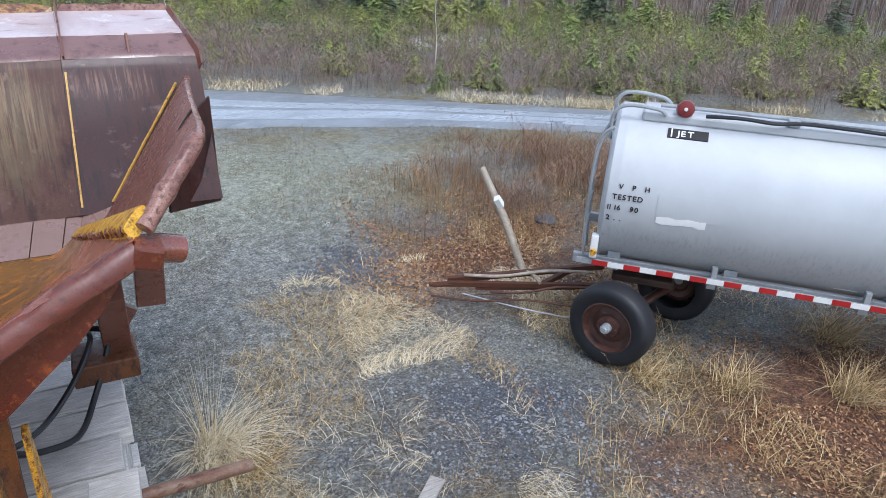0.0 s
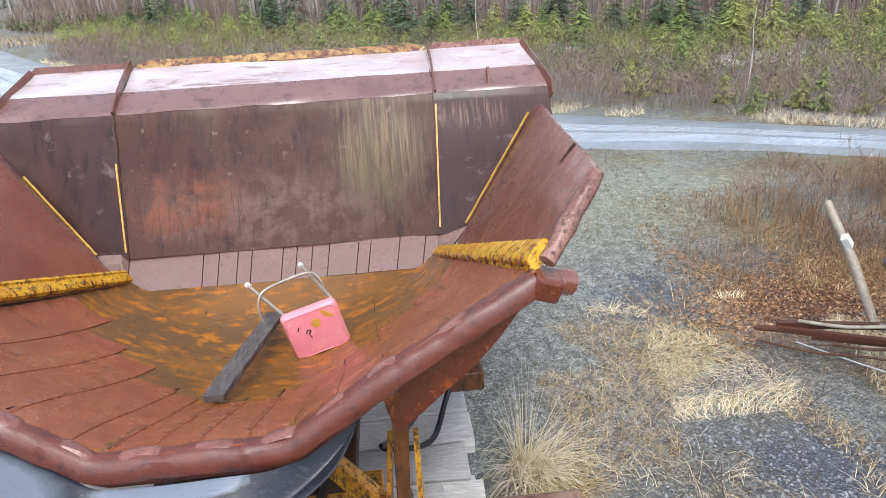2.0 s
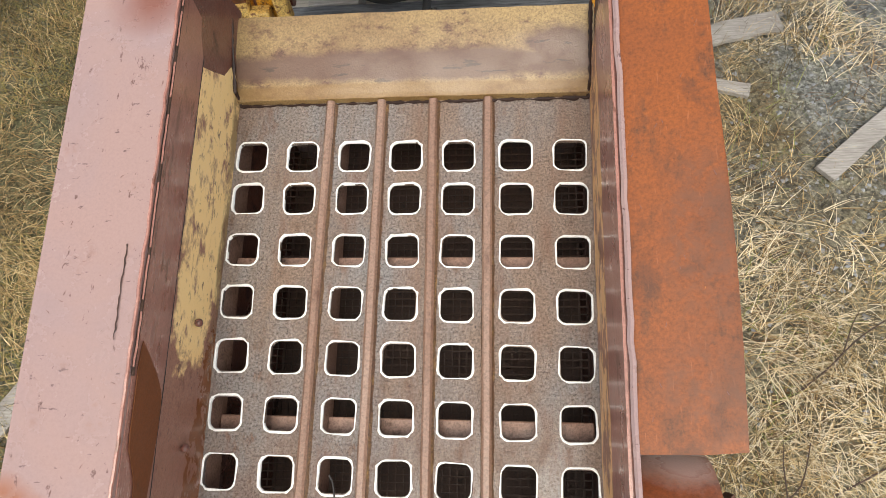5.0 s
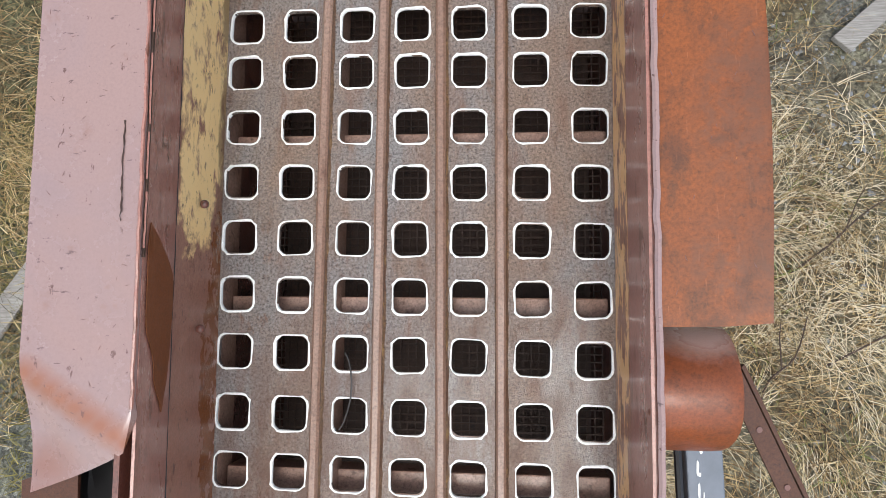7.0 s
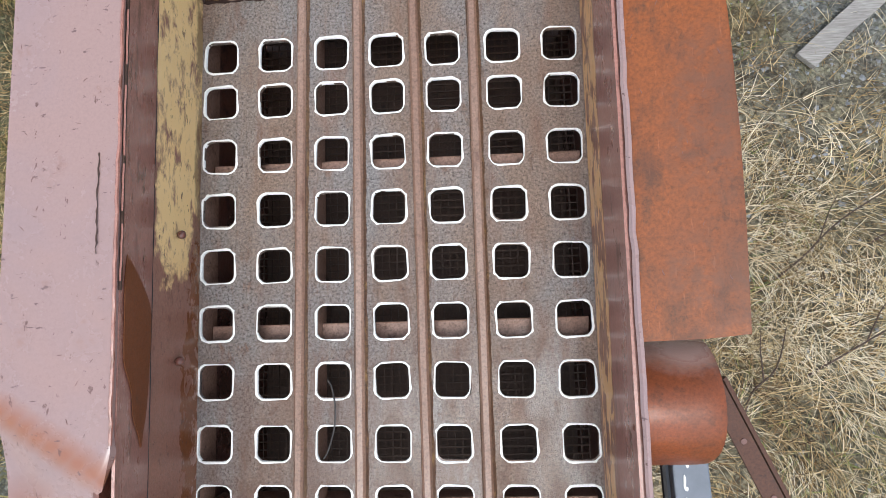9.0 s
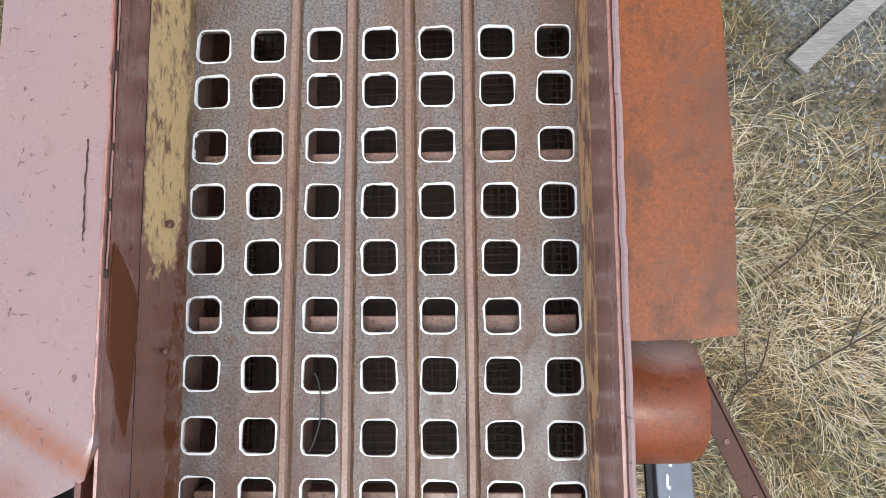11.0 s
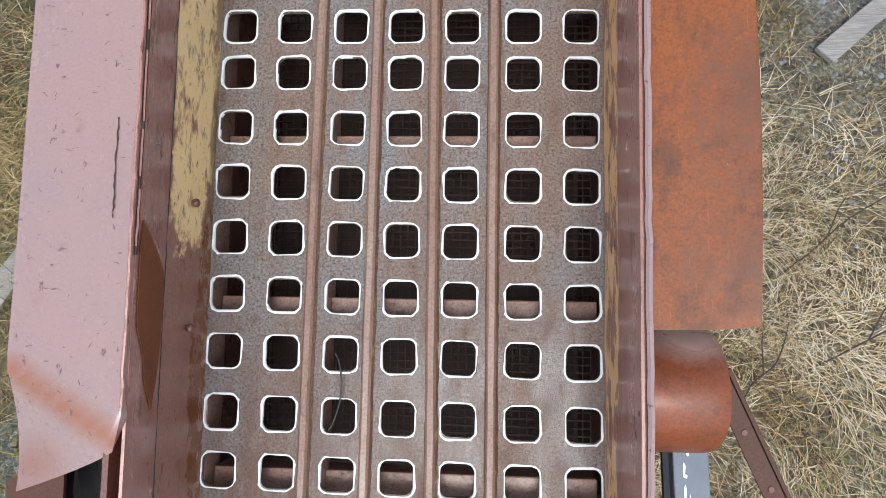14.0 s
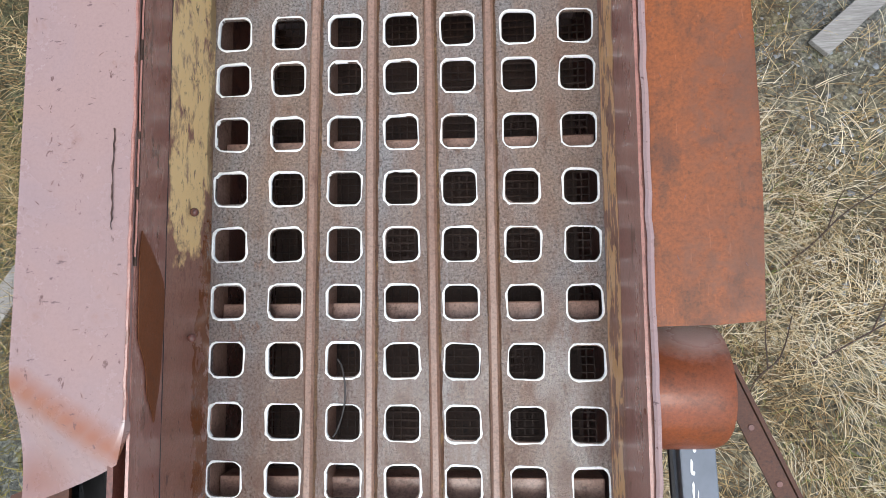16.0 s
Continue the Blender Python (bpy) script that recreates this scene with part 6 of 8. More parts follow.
for lay in range(4):
    z = 1.09 - 0.135 - lay * 0.27
    for x in (-0.85, -0.25, 0.45, 1.3):
        timber((x + rng.uniform(-0.03, 0.03), 2.1, z), (0.26, 1.5, 0.128))
    y = 1.36 + 0.03 * lay
    for yy in (y, 2.1, 2.7):
        timber((0.25 + rng.uniform(-0.04, 0.04), yy + 0.13, z - 0.135), (2.46 + rng.uniform(-0.08, 0.08), 0.26, 0.128))
# boards of the front platform below the screen's head
for k, (yy, z) in enumerate(((1.20, 1.00), (0.93, 0.98), (0.66, 0.97))):
    timber((0.25 + rng.uniform(-0.03, 0.03), yy, z), (2.44 + rng.uniform(-0.06, 0.06), 0.26, 0.07), OILY, rng.uniform(-0.6, 0.6))
timber((1.18, 1.47, 1.24), (0.17, 0.26, 0.075), rz=4)
timber((1.29, 1.15, 1.08), (0.16, 0.26, 0.07), rz=-3)
for x in (-0.8, 0.25, 1.3):
    for z in (0.11, 0.34, 0.57, 0.80):
        timber((x, 0.93, z + 0.02), (0.22, 0.9, 0.2))

# pipe sticking out of the crib
pipe = thing("steel_pipe", "rusty steel pipe sticking out of the timber stack", "pipe", at=(1.9, 1.75, 0.9))
bm = bmesh.new()
tube(bm, [(0.9, 1.6, 1.02), (1.55, 1.70, 0.97), (2.105, 1.845, 0.83)], 0.040, 14)
part("pipe_wall", bm, PIPE_RUST, pipe, smooth=True, local=False)

# hoses
def hose(pts, r, label):
    h = thing("hydraulic_hose", label, "hose", at=pts[0], group="hydraulic hoses")
    bm = bmesh.new()
    tube(bm, smooth_line(pts, 7), r, 9)
    part("rubber_hose", bm, HOSE, h, smooth=True, local=False)
    return h


hose([(1.28, 2.6, 1.56), (1.384, 2.55, 1.595), (1.457, 2.5, 1.57), (1.43, 2.4, 1.489), (1.341, 2.25, 1.33), (1.24, 1.97, 1.28), (1.084, 1.8, 1.36), (0.96, 1.68, 1.48)], 0.018, "black hydraulic hose looping over the timbers")
hose([(1.34, 2.5, 1.62), (1.36, 2.38, 1.61), (1.26, 2.15, 1.52), (1.14, 1.95, 1.46), (1.05, 1.75, 1.50), (0.95, 1.6, 1.56)], 0.016, "black hydraulic hose looping over the timbers")
h = hose([(-0.1, 1.15, 1.36), (0.05, 1.12, 1.27), (0.2, 1.16, 1.24), (0.3, 1.18, 1.25)], 0.02, "black hydraulic hose with a silver coupling")
for x in (0.235, 0.31):
    bm = bmesh.new()
    tube(bm, [(x - 0.03, 1.17 + (x - 0.27) * 0.2, 1.25), (x + 0.03, 1.18 + (x - 0.27) * 0.2, 1.252)], 0.028, 12)
    part("coupling", bm, CHROME, h, "silver hose coupling", smooth=True, local=False)
hose([(0.34, 1.19, 1.25), (0.5, 1.22, 1.28), (0.62, 1.30, 1.45), (0.72, 1.36, 1.7)], 0.02, "black hydraulic hose rising under the rubber flap")
hose([(0.27, 1.16, 1.22), (0.28, 1.02, 1.13), (0.42, 0.93, 1.06), (0.65, 0.94, 1.05), (0.85, 1.0, 1.08), (1.0, 0.98, 1.12)], 0.02, "black hose lying on the boards")
hose([(0.30, 1.12, 1.2), (0.33, 1.0, 1.10), (0.5, 0.96, 1.07), (0.78, 0.99, 1.08), (1.02, 0.93, 1.1), (1.06, 0.82, 1.05)], 0.015, "black hose lying on the boards")


def chain(a, b, n, label):
    c = thing("chain", label, "chain", at=a, group="hanging chains")
    bm = bmesh.new()
    pts = [(0.011 * math.cos(2 * math.pi * k / 14), 0, 0.022 * math.sin(2 * math.pi * k / 14)) for k in range(15)]
    tube(bm, pts, 0.005, 6, cap=False)
    me = to_mesh("link", bm, DARK_STEEL, True)
    a, b = Vector(a), Vector(b)
    for k in range(n):
        p = lerp(a, b, (k + 0.5) / n) - a
        shared("link", me, c, Matrix.Translation(p) @ (b - a).to_track_quat("Z", "Y").to_matrix().to_4x4() @ pose(0, 0, 0, 0, 0, 90 * (k % 2)))
    return c


chain((-0.24, 0.93, 1.62), (-0.28, 0.86, 1.02), 17, "dark steel chain hanging beside the hopper leg")
chain((-0.36, 0.90, 1.45), (-0.39, 0.85, 1.02), 12, "dark steel chain hanging beside the hopper leg")
chain((1.02, 1.0, 1.3), (1.0, 0.8, 1.02), 9, "dark steel chain hanging beside the hopper leg")

# ---- van body ----
VB = Vector((0.104, 0.9946, 0))
VAN = Matrix(((0.104, -0.9946, 0, -3.29), (0.9946, 0.104, 0, 1.79), (0, 0, 1, 0), (0, 0, 0, 1)))
van = thing("van_body", "old van trailer body with ribbed off-white aluminium siding", "van trailer", m=VAN)
L0, L1, ZB, ZT = -6.2, 2.70, 0.30, 2.88


def van_part(name, bm, mat, label="", bevel=0.0):
    return part(name, bm, mat, van, label, bevel)


bm = bmesh.new()
box(bm, ((L0 + L1) / 2, 1.22, (ZB + ZT) / 2), (L1 - L0, 2.40, ZT - ZB))
van_part("body", bm, VAN_SIDE)
bm = bmesh.new()
prof = [(-0.035, ZT - 0.10), (-0.035, ZT), (-0.01, ZT + 0.035), (0.6, ZT + 0.055), (1.22, ZT + 0.065), (1.84, ZT + 0.055), (2.45, ZT + 0.035), (2.475, ZT)]
sheet(bm, [[Vector((x, y, z)) for y, z in prof] for x in (L0 - 0.02, L0 / 2, 0, L1 + 0.02)], 0.03)
van_part("roof", bm, VAN_ROOF, "pale roof skin")
ribs = bmesh.new()
va = [ribs.verts.new((L0, y, z)) for y, z in ((0.0, -0.009), (-0.006, -0.004), (-0.006, 0.004), (0.0, 0.009))]
vb = [ribs.verts.new((L1 - 0.06, y, z)) for y, z in ((0.0, -0.009), (-0.006, -0.004), (-0.006, 0.004), (0.0, 0.009))]
for k in range(3):
    ribs.faces.new((va[k], va[k + 1], vb[k + 1], vb[k]))
ribs.faces.new(va[::-1])
ribs.faces.new(vb)
rib_me = to_mesh("siding_rib", ribs, VAN_SIDE)
z = ZB + 0.16
while z < ZT - 0.14:
    shared("siding_rib", rib_me, van, Matrix.Translation((0, 0.021, z)))
    z += 0.098
bm = bmesh.new()
box(bm, (L1 - 0.03, -0.004, (ZB + ZT) / 2), (0.075, 0.045, ZT - ZB))
van_part("corner_post", bm, GALV, bevel=0.008)
bm = bmesh.new()
box(bm, ((L0 + L1) / 2, -0.006, ZB + 0.05), (L1 - L0, 0.05, 0.11))
van_part("bottom_rail", bm, GALV, bevel=0.006)
bm = bmesh.new()
bmesh.ops.create_cone(bm, cap_ends=True, segments=6, radius1=0.008, radius2=0.005, depth=0.010, matrix=pose(0, -0.005, 0, 90, 0, 0))
riv = to_mesh("rivet", bm, DARK_STEEL)
for k in range(46):
    shared("rivet", riv, van, Matrix.Translation((L1 - 0.1 - k * 0.12, -0.032, ZB + 0.055)))
for k in range(60):
    shared("rivet", riv, van, Matrix.Translation((L1 - 0.1 - k * 0.09, -0.037, ZT - 0.06)))
# lettering worn down to black bars, and a round emblem
rng = random.Random(77)


def sign_bar(x0, x1, z, h):
    """Lettering as one plain bar with uneven ends."""
    bm = bmesh.new()
    n = 9
    top = [(x0 + (x1 - x0) * k / n, -0.0095, z + h / 2 + rng.uniform(-0.012, 0.004)) for k in range(n + 1)]
    low = [(x0 + (x1 - x0) * k / n, -0.0095, z - h / 2 + rng.uniform(-0.004, 0.012)) for k in range(n, -1, -1)]
    slab(bm, top + low, (0, -0.003, 0))
    van_part("sign_bar", bm, BLACK, "worn black lettering bar")


sign_bar(0.45, 1.20, 0.80, 0.085)
sign_bar(1.26, 1.98, 0.79, 0.085)
sign_bar(0.66, 1.15, 0.46, 0.07)
sign_bar(1.28, 1.63, 0.46, 0.07)
sign_bar(1.30, 1.72, 0.64, 0.05)
EX, EZ, EW, EH = 1.83, 2.12, 0.51, 0.60
bm = bmesh.new()
bmesh.ops.create_circle(bm, cap_ends=True, segments=48, radius=1, matrix=pose(EX, -0.0102, EZ, 90, 0, 0) @ Matrix.Diagonal((EW, EH, 1, 1)))
van_part("emblem_disc", bm, WHITE_PAINT, "white oval emblem field")


def emblem_ring(r0, r1, y, wave, material, label):
    bm = bmesh.new()
    n = 120
    inn = [bm.verts.new((EX + EW * r0 * math.cos(6.2832 * k / n), y, EZ + EH * r0 * math.sin(6.2832 * k / n))) for k in range(n)]
    out = []
    for k in range(n):
        q = r1 + wave * math.cos(6.2832 * k * 22 / n) + rng.uniform(-0.02, 0.02)
        out.append(bm.verts.new((EX + EW * q * math.cos(6.2832 * k / n), y, EZ + EH * q * math.sin(6.2832 * k / n))))
    for k in range(n):
        bm.faces.new((inn[k], inn[(k + 1) % n], out[(k + 1) % n], out[k]))
    van_part("emblem_ring", bm, material, label)


emblem_ring(0.88, 1.02, -0.0125, 0.02, BLACK, "black scalloped ring of the emblem")
for k in range(24):
    a = 6.2832 * k / 24
    bm = bmesh.new()
    bmesh.ops.create_circle(bm, cap_ends=True, segments=8, radius=1, matrix=Matrix.Translation((EX + EW * 0.96 * math.cos(a), -0.0145, EZ + EH * 0.96 * math.sin(a))) @ pose(0, 0, 0, 90, 0, 0) @ Matrix.Rotation(-a, 4, "Z") @ Matrix.Diagonal((rng.uniform(0.02, 0.05), 0.006, 1, 1)))
    van_part("emblem_mark", bm, WHITE_PAINT)
bm = bmesh.new()
box(bm, (EX + 0.02, -0.0135, EZ + 0.28), (0.34, 0.004, 0.07))
van_part("emblem_bar", bm, YELLOW_PLATE, "faded ochre bar on the emblem")
bm = bmesh.new()
box(bm, (EX + 0.05, -0.014, EZ + 0.36), (0.22, 0.004, 0.03))
van_part("emblem_bar", bm, BLACK)
# thin run-down streaks of dirt on the siding
for x, z0, z1 in ((1.06, 1.45, 0.62), (1.30, 1.50, 0.74)):
    bm = bmesh.new()
    tube(bm, [(x + rng.uniform(-0.012, 0.012) + 0.03 * k / 12, -0.008, z0 + (z1 - z0) * k / 12) for k in range(13)], [rng.uniform(0.002, 0.006) for k in range(13)], 4)
    van_part("dirt_run", bm, GRIME, "dark run-down streak of dirt")
for k in range(4):
    bm = bmesh.new()
    box(bm, (L0 + 0.6 + k * 2.6, 1.2, ZB / 2), (0.3, 2.2, ZB))
    van_part("skid", bm, WOOD)

# ---- tank trailer ----
LAMP_RED = plain("lamp_red", rgb(112, 36, 34), 0.4, 0.2, 30)
LEG_PAINT = rusty("chipped_paint", rgb(164, 154, 138), rgb(144, 130, 114), rgb(92, 74, 60), 0.5, 4, (1, 1, 1), 0.62)
TANK = Matrix(((0.7071, 0.7071, 0, 5.84), (-0.7071, 0.7071, 0, 3.025), (0, 0, 1, 0), (0, 0, 0, 1)))
tank = thing("tank_trailer", "silver fuel tank trailer with rusty wheels and red-white strip", "tank trailer", m=TANK)


def tk(name, bm, mat, label="", bevel=0.0, smooth=False, parent=None):
    return part(name, bm, mat, parent or tank, label, bevel, smooth)


TC, TZ, TRY, TRZ = 0.72, 1.60, 0.80, 0.80
bm = bmesh.new()
stations = [(-0.10, 0.90), (-0.085, 0.965), (-0.05, 1.0), (0.02, 1.0), (0.03, 1.002), (0.045, 1.0), (1.2, 1.0), (1.21, 1.0008), (1.225, 1.0), (2.5, 1.0), (2.51, 1.0008), (2.525, 1.0), (5.9, 1.0), (6.0, 0.9)]
rings = [[bm.verts.new((s, TC + TRY * q * math.cos(a), TZ + TRZ * q * math.sin(a))) for a in [2 * math.pi * k / 56 for k in range(56)]] for s, q in stations]
for a, b in zip(rings, rings[1:]):
    for k in range(56):
        bm.faces.new((a[k], a[(k + 1) % 56], b[(k + 1) % 56], b[k]))
bm.faces.new(rings[0][::-1])
bm.faces.new(rings[-1])
tk("tank_shell", bm, ALU, "dull silver aluminium tank shell", smooth=True)
# top walkway box and rails
bm = bmesh.new()
box(bm, (3.0, TC - 0.10, TZ + TRZ - 0.03), (5.7, 0.50, 0.085))
tk("spill_coaming", bm, ALU, bevel=0.02)
bm = bmesh.new()
tube(bm, smooth_line([(-0.12, 0.35, 2.12), (-0.12, 0.35, 2.36), (0.0, 0.35, 2.46), (0.28, 0.35, 2.45), (0.36, 0.35, 2.40)], 5), 0.018, 8)
tk("grab_rail", bm, GALV, "bent grab rail", smooth=True)
bm = bmesh.new()
tube(bm, smooth_line([(-0.12, 0.80, 2.12), (-0.12, 0.80, 2.40), (0.0, 0.80, 2.50), (0.3, 0.80, 2.48), (0.4, 0.80, 2.42)], 5), 0.018, 8)
tk("grab_rail", bm, GALV, "bent grab rail", smooth=True)
bm = bmesh.new()
tube(bm, [(0.3, 0.55, 2.455), (2.0, 0.55, 2.45), (6, 0.55, 2.45)], 0.02, 8)
tk("top_pipe", bm, GALV, smooth=True)
bm = bmesh.new()
tube(bm, smooth_line([(0.7, 0.32, 2.44), (1.0, 0.30, 2.46), (1.3, 0.33, 2.44), (1.6, 0.36, 2.46), (2.6, 0.35, 2.44), (4, 0.35, 2.44)], 5), 0.018, 8)
tk("top_hose", bm, HOSE, smooth=True)
bm = bmesh.new()
box(bm, (1.45, 0.40, 2.45), (0.10, 0.10, 0.06))
tk("hose_clamp", bm, GALV, bevel=0.01)
bm = bmesh.new()
bmesh.ops.create_cone(bm, cap_ends=True, segments=24, radius1=0.085, radius2=0.075, depth=0.11, matrix=pose(0.52, 0.40, 2.47, 80, 0, 0))
lampb = tk("marker_lamp", bm, LAMP_RED, "round red marker lamp", 0.01, True)
bm = bmesh.new()
bmesh.ops.create_cone(bm, cap_ends=True, segments=16, radius1=0.018, radius2=0.014, depth=0.02, matrix=pose(0.52, 0.338, 2.48, 80, 0, 0))
tk("lens", bm, WHITE_PAINT, smooth=True, parent=lampb)
# ladder at the end
for y in (0.12, 0.42):
    bm = bmesh.new()
    tube(bm, smooth_line([(-0.20, y, 0.95), (-0.22, y, 1.3), (-0.22, y, 1.9), (-0.17, y, 2.2), (-0.08, y, 2.3)], 5), 0.016, 8)
    tk("ladder_rail", bm, GALV, smooth=True)
for k in range(5):
    bm = bmesh.new()
    tube(bm, [(-0.215, 0.12, 1.05 + 0.25 * k), (-0.215, 0.42, 1.05 + 0.25 * k)], 0.013, 8)
    tk("rung", bm, GALV, smooth=True)
bm = bmesh.new()
box(bm, (-0.10, 0.02, 1.13), (0.07, 0.10, 0.24))
tk("lamp_box", bm, WHITE_PAINT, bevel=0.012)
bm = bmesh.new()
bmesh.ops.create_cone(bm, cap_ends=True, segments=14, radius1=0.035, radius2=0.03, depth=0.03, matrix=pose(-0.10, -0.04, 1.08, 90, 0, 0))
tk("reflector", bm, YELLOW, "amber reflector")
# frame rails, with the striped side strip
bm = bmesh.new()
box(bm, (2.5, 0.14, 0.93), (5.6, 0.06, 0.10))
tk("frame_rail", bm, GALV, bevel=0.008)
bm = bmesh.new()
box(bm, (2.5, 1.3, 0.93), (5.6, 0.06, 0.10))
tk("frame_rail", bm, GALV, bevel=0.008)
bm = bmesh.new()
box(bm, (2.5, -0.005, 0.965), (5.5, 0.02, 0.055))
tk("side_rail", bm, GALV)
x = -0.1
for k in range(26):
    w = 0.155
    bm = bmesh.new()
    box(bm, (x + w / 2, -0.018, 0.965), (w - 0.002, 0.006, 0.052))
    tk("strip_block", bm, RED_PAINT if k % 2 == 0 else WHITE_PAINT)
    x += w
for s in (1.04, 2.35, 3.7):
    bm = bmesh.new()
    box(bm, (s, 0.03, 1.02), (0.05, 0.06, 0.16))
    box(bm, (s, 0.2, 0.9), (0.08, 0.35, 0.07))
    tk("bracket", bm, GALV, bevel=0.004)
for s in (0.1, 1.2, 2.6, 4.2):
    bm = bmesh.new()
    slab(bm, [(s - 0.06, 0.12, 0.86), (s - 0.06, 1.3, 0.86), (s - 0.06, 1.3, 1.05), (s - 0.06, 1.05, 0.88), (s - 0.06, 0.72, 0.83), (s - 0.06, 0.40, 0.88), (s - 0.06, 0.12, 1.05)], (0.12, 0, 0))
    tk("cradle", bm, GALV)


def wheel(s, d, z, turn, size=1.0):
    w = new("wheel")
    w.parent = tank
    w.matrix_local = pose(s, d, z, 0, 0, turn) @ Matrix.Scale(size, 4)
    tagged(w, "truck wheel with black tyre and rusty steel rim")
    bm = bmesh.new()
    prof = [(-0.13, 0.285), (-0.145, 0.33), (-0.15, 0.39), (-0.13, 0.435), (-0.09, 0.458), (0, 0.463), (0.09, 0.458), (0.13, 0.435), (0.15, 0.39), (0.145, 0.33), (0.13, 0.285)]
    rr = [[bm.verts.new((r * math.cos(a), y, r * math.sin(a))) for y, r in prof] for a in [2 * math.pi * k / 48 for k in range(48)]]
    for a, b in zip(rr, rr[1:] + rr[:1]):
        for k in range(len(prof) - 1):
            bm.faces.new((a[k], a[k + 1], b[k + 1], b[k]))
    part("tyre", bm, TYRE, w, smooth=True)
    bm = bmesh.new()
    prof = [(-0.13, 0.29), (-0.135, 0.275), (-0.10, 0.26), (-0.05, 0.25), (-0.035, 0.20), (-0.06, 0.14), (-0.10, 0.12), (-0.105, 0.075), (-0.10, 0.0)]
    rr = [[bm.verts.new((r * math.cos(a), y, r * math.sin(a))) for y, r in prof] for a in [2 * math.pi * k / 40 for k in range(40)]]
    for a, b in zip(rr, rr[1:] + rr[:1]):
        for k in range(len(prof) - 1):
            bm.faces.new((a[k], a[k + 1], b[k + 1], b[k]))
    part("rim", bm, RIM_RUST, w, "rusty brown steel rim", smooth=True)
    bm = bmesh.new()
    tube(bm, [(0, -0.09, 0), (0, -0.17, 0), (0, -0.175, 0), (0, -0.20, 0)], [0.055, 0.052, 0.035, 0.03], 16)
    part("hub_cap", bm, GALV, w, smooth=True)
    for k in range(8):
        a = 2 * math.pi * k / 8
        bm = bmesh.new()
        tube(bm, [(0.10 * math.cos(a), -0.09, 0.10 * math.sin(a)), (0.10 * math.cos(a), -0.125, 0.10 * math.sin(a))], 0.013, 6)
        part("wheel_nut", bm, RIM_RUST, w)
    return w


wheel(0.19, -0.22, 0.43, -22, 0.92)
wheel(0.80, 0.95, 0.43, 158, 0.92)
wheel(4.4, 0.0, 0.455, 0)
wheel(4.4, 1.25, 0.455, 180)
bm = bmesh.new()
tube(bm, [(0.22, -0.12, 0.43), (0.76, 0.87, 0.43)], 0.05, 10)
tk("axle", bm, RIM_RUST, smooth=True)
bm = bmesh.new()
box(bm, (0.42, 0.62, 0.70), (0.62, 0.7, 0.08))
tk("turntable", bm, DARK_STEEL, bevel=0.02)
bm = bmesh.new()
tube(bm, [(4.4, 0.05, 0.455), (4.4, 1.2, 0.455)], 0.05, 10)
tk("axle", bm, RIM_RUST, smooth=True)
for a, b, w in (((0.05, 0.50, 0.46), (-1.60, 0.10, 0.36), 0.05), ((0.0, 0.92, 0.50), (-1.62, 0.15, 0.38), 0.055), ((-0.25, 0.46, 0.40), (-1.30, 0.16, 0.33), 0.03), ((-0.35, 0.74, 0.47), (-0.60, 0.36, 0.42), 0.05)):
    bm = bmesh.new()
    beam(bm, a, b, w, w * 1.1)
    tk("drawbar", bm, BAR_BROWN, "rusty drawbar beam", 0.005)
for k, (a, b, w) in enumerate((((-0.02, 0.30, 0.52), (-1.10, 0.02, 0.40), 0.014), ((-0.10, 0.62, 0.54), (-1.45, 0.22, 0.44), 0.018), ((-0.20, 0.15, 0.34), (-1.72, -0.12, 0.30), 0.012), ((-0.62, 0.30, 0.46), (-0.98, 0.75, 0.44), 0.020))):
    bm = bmesh.new()
    tube(bm, smooth_line([a, lerp(a, b, 0.35) + Vector((0, 0.02, 0.02)), lerp(a, b, 0.7) + Vector((0, -0.02, -0.015)), b], 4), w, 7)
    tk("drawbar_rod", bm, LEG_PAINT if k % 2 else BAR_BROWN, smooth=True)
bm = bmesh.new()
tube(bm, [(-1.55, 0.12, 0.36), (-1.74, 0.06, 0.34), (-1.80, 0.05, 0.33)], [0.035, 0.03, 0.02], 8)
tk("coupling_eye", bm, BAR_BROWN, smooth=True)
bm = bmesh.new()
tube(bm, smooth_line([(-0.05, 0.2, 0.45), (-0.2, 0.1, 0.25), (-0.5, 0.1, 0.22), (-0.9, 0.02, 0.28), (-1.4, 0.0, 0.33)], 6), 0.008, 8)
tk("brake_hose", bm, GALV, smooth=True)
bm = bmesh.new()
tube(bm, [(-0.86, 0.62, 0.40), (-1.18, 0.88, 0.9), (-1.55, 1.15, 1.38)], [0.042, 0.048, 0.04], 10)
jack = tk("support_leg", bm, LEG_PAINT, "leaning pale support leg, chipped", smooth=True)
bm = bmesh.new()
box(bm, (-1.27, 0.92, 1.08), (0.07, 0.09, 0.13), (20, -30, 0))
tk("leg_clip", bm, WHITE_PAINT, bevel=0.006, parent=jack)


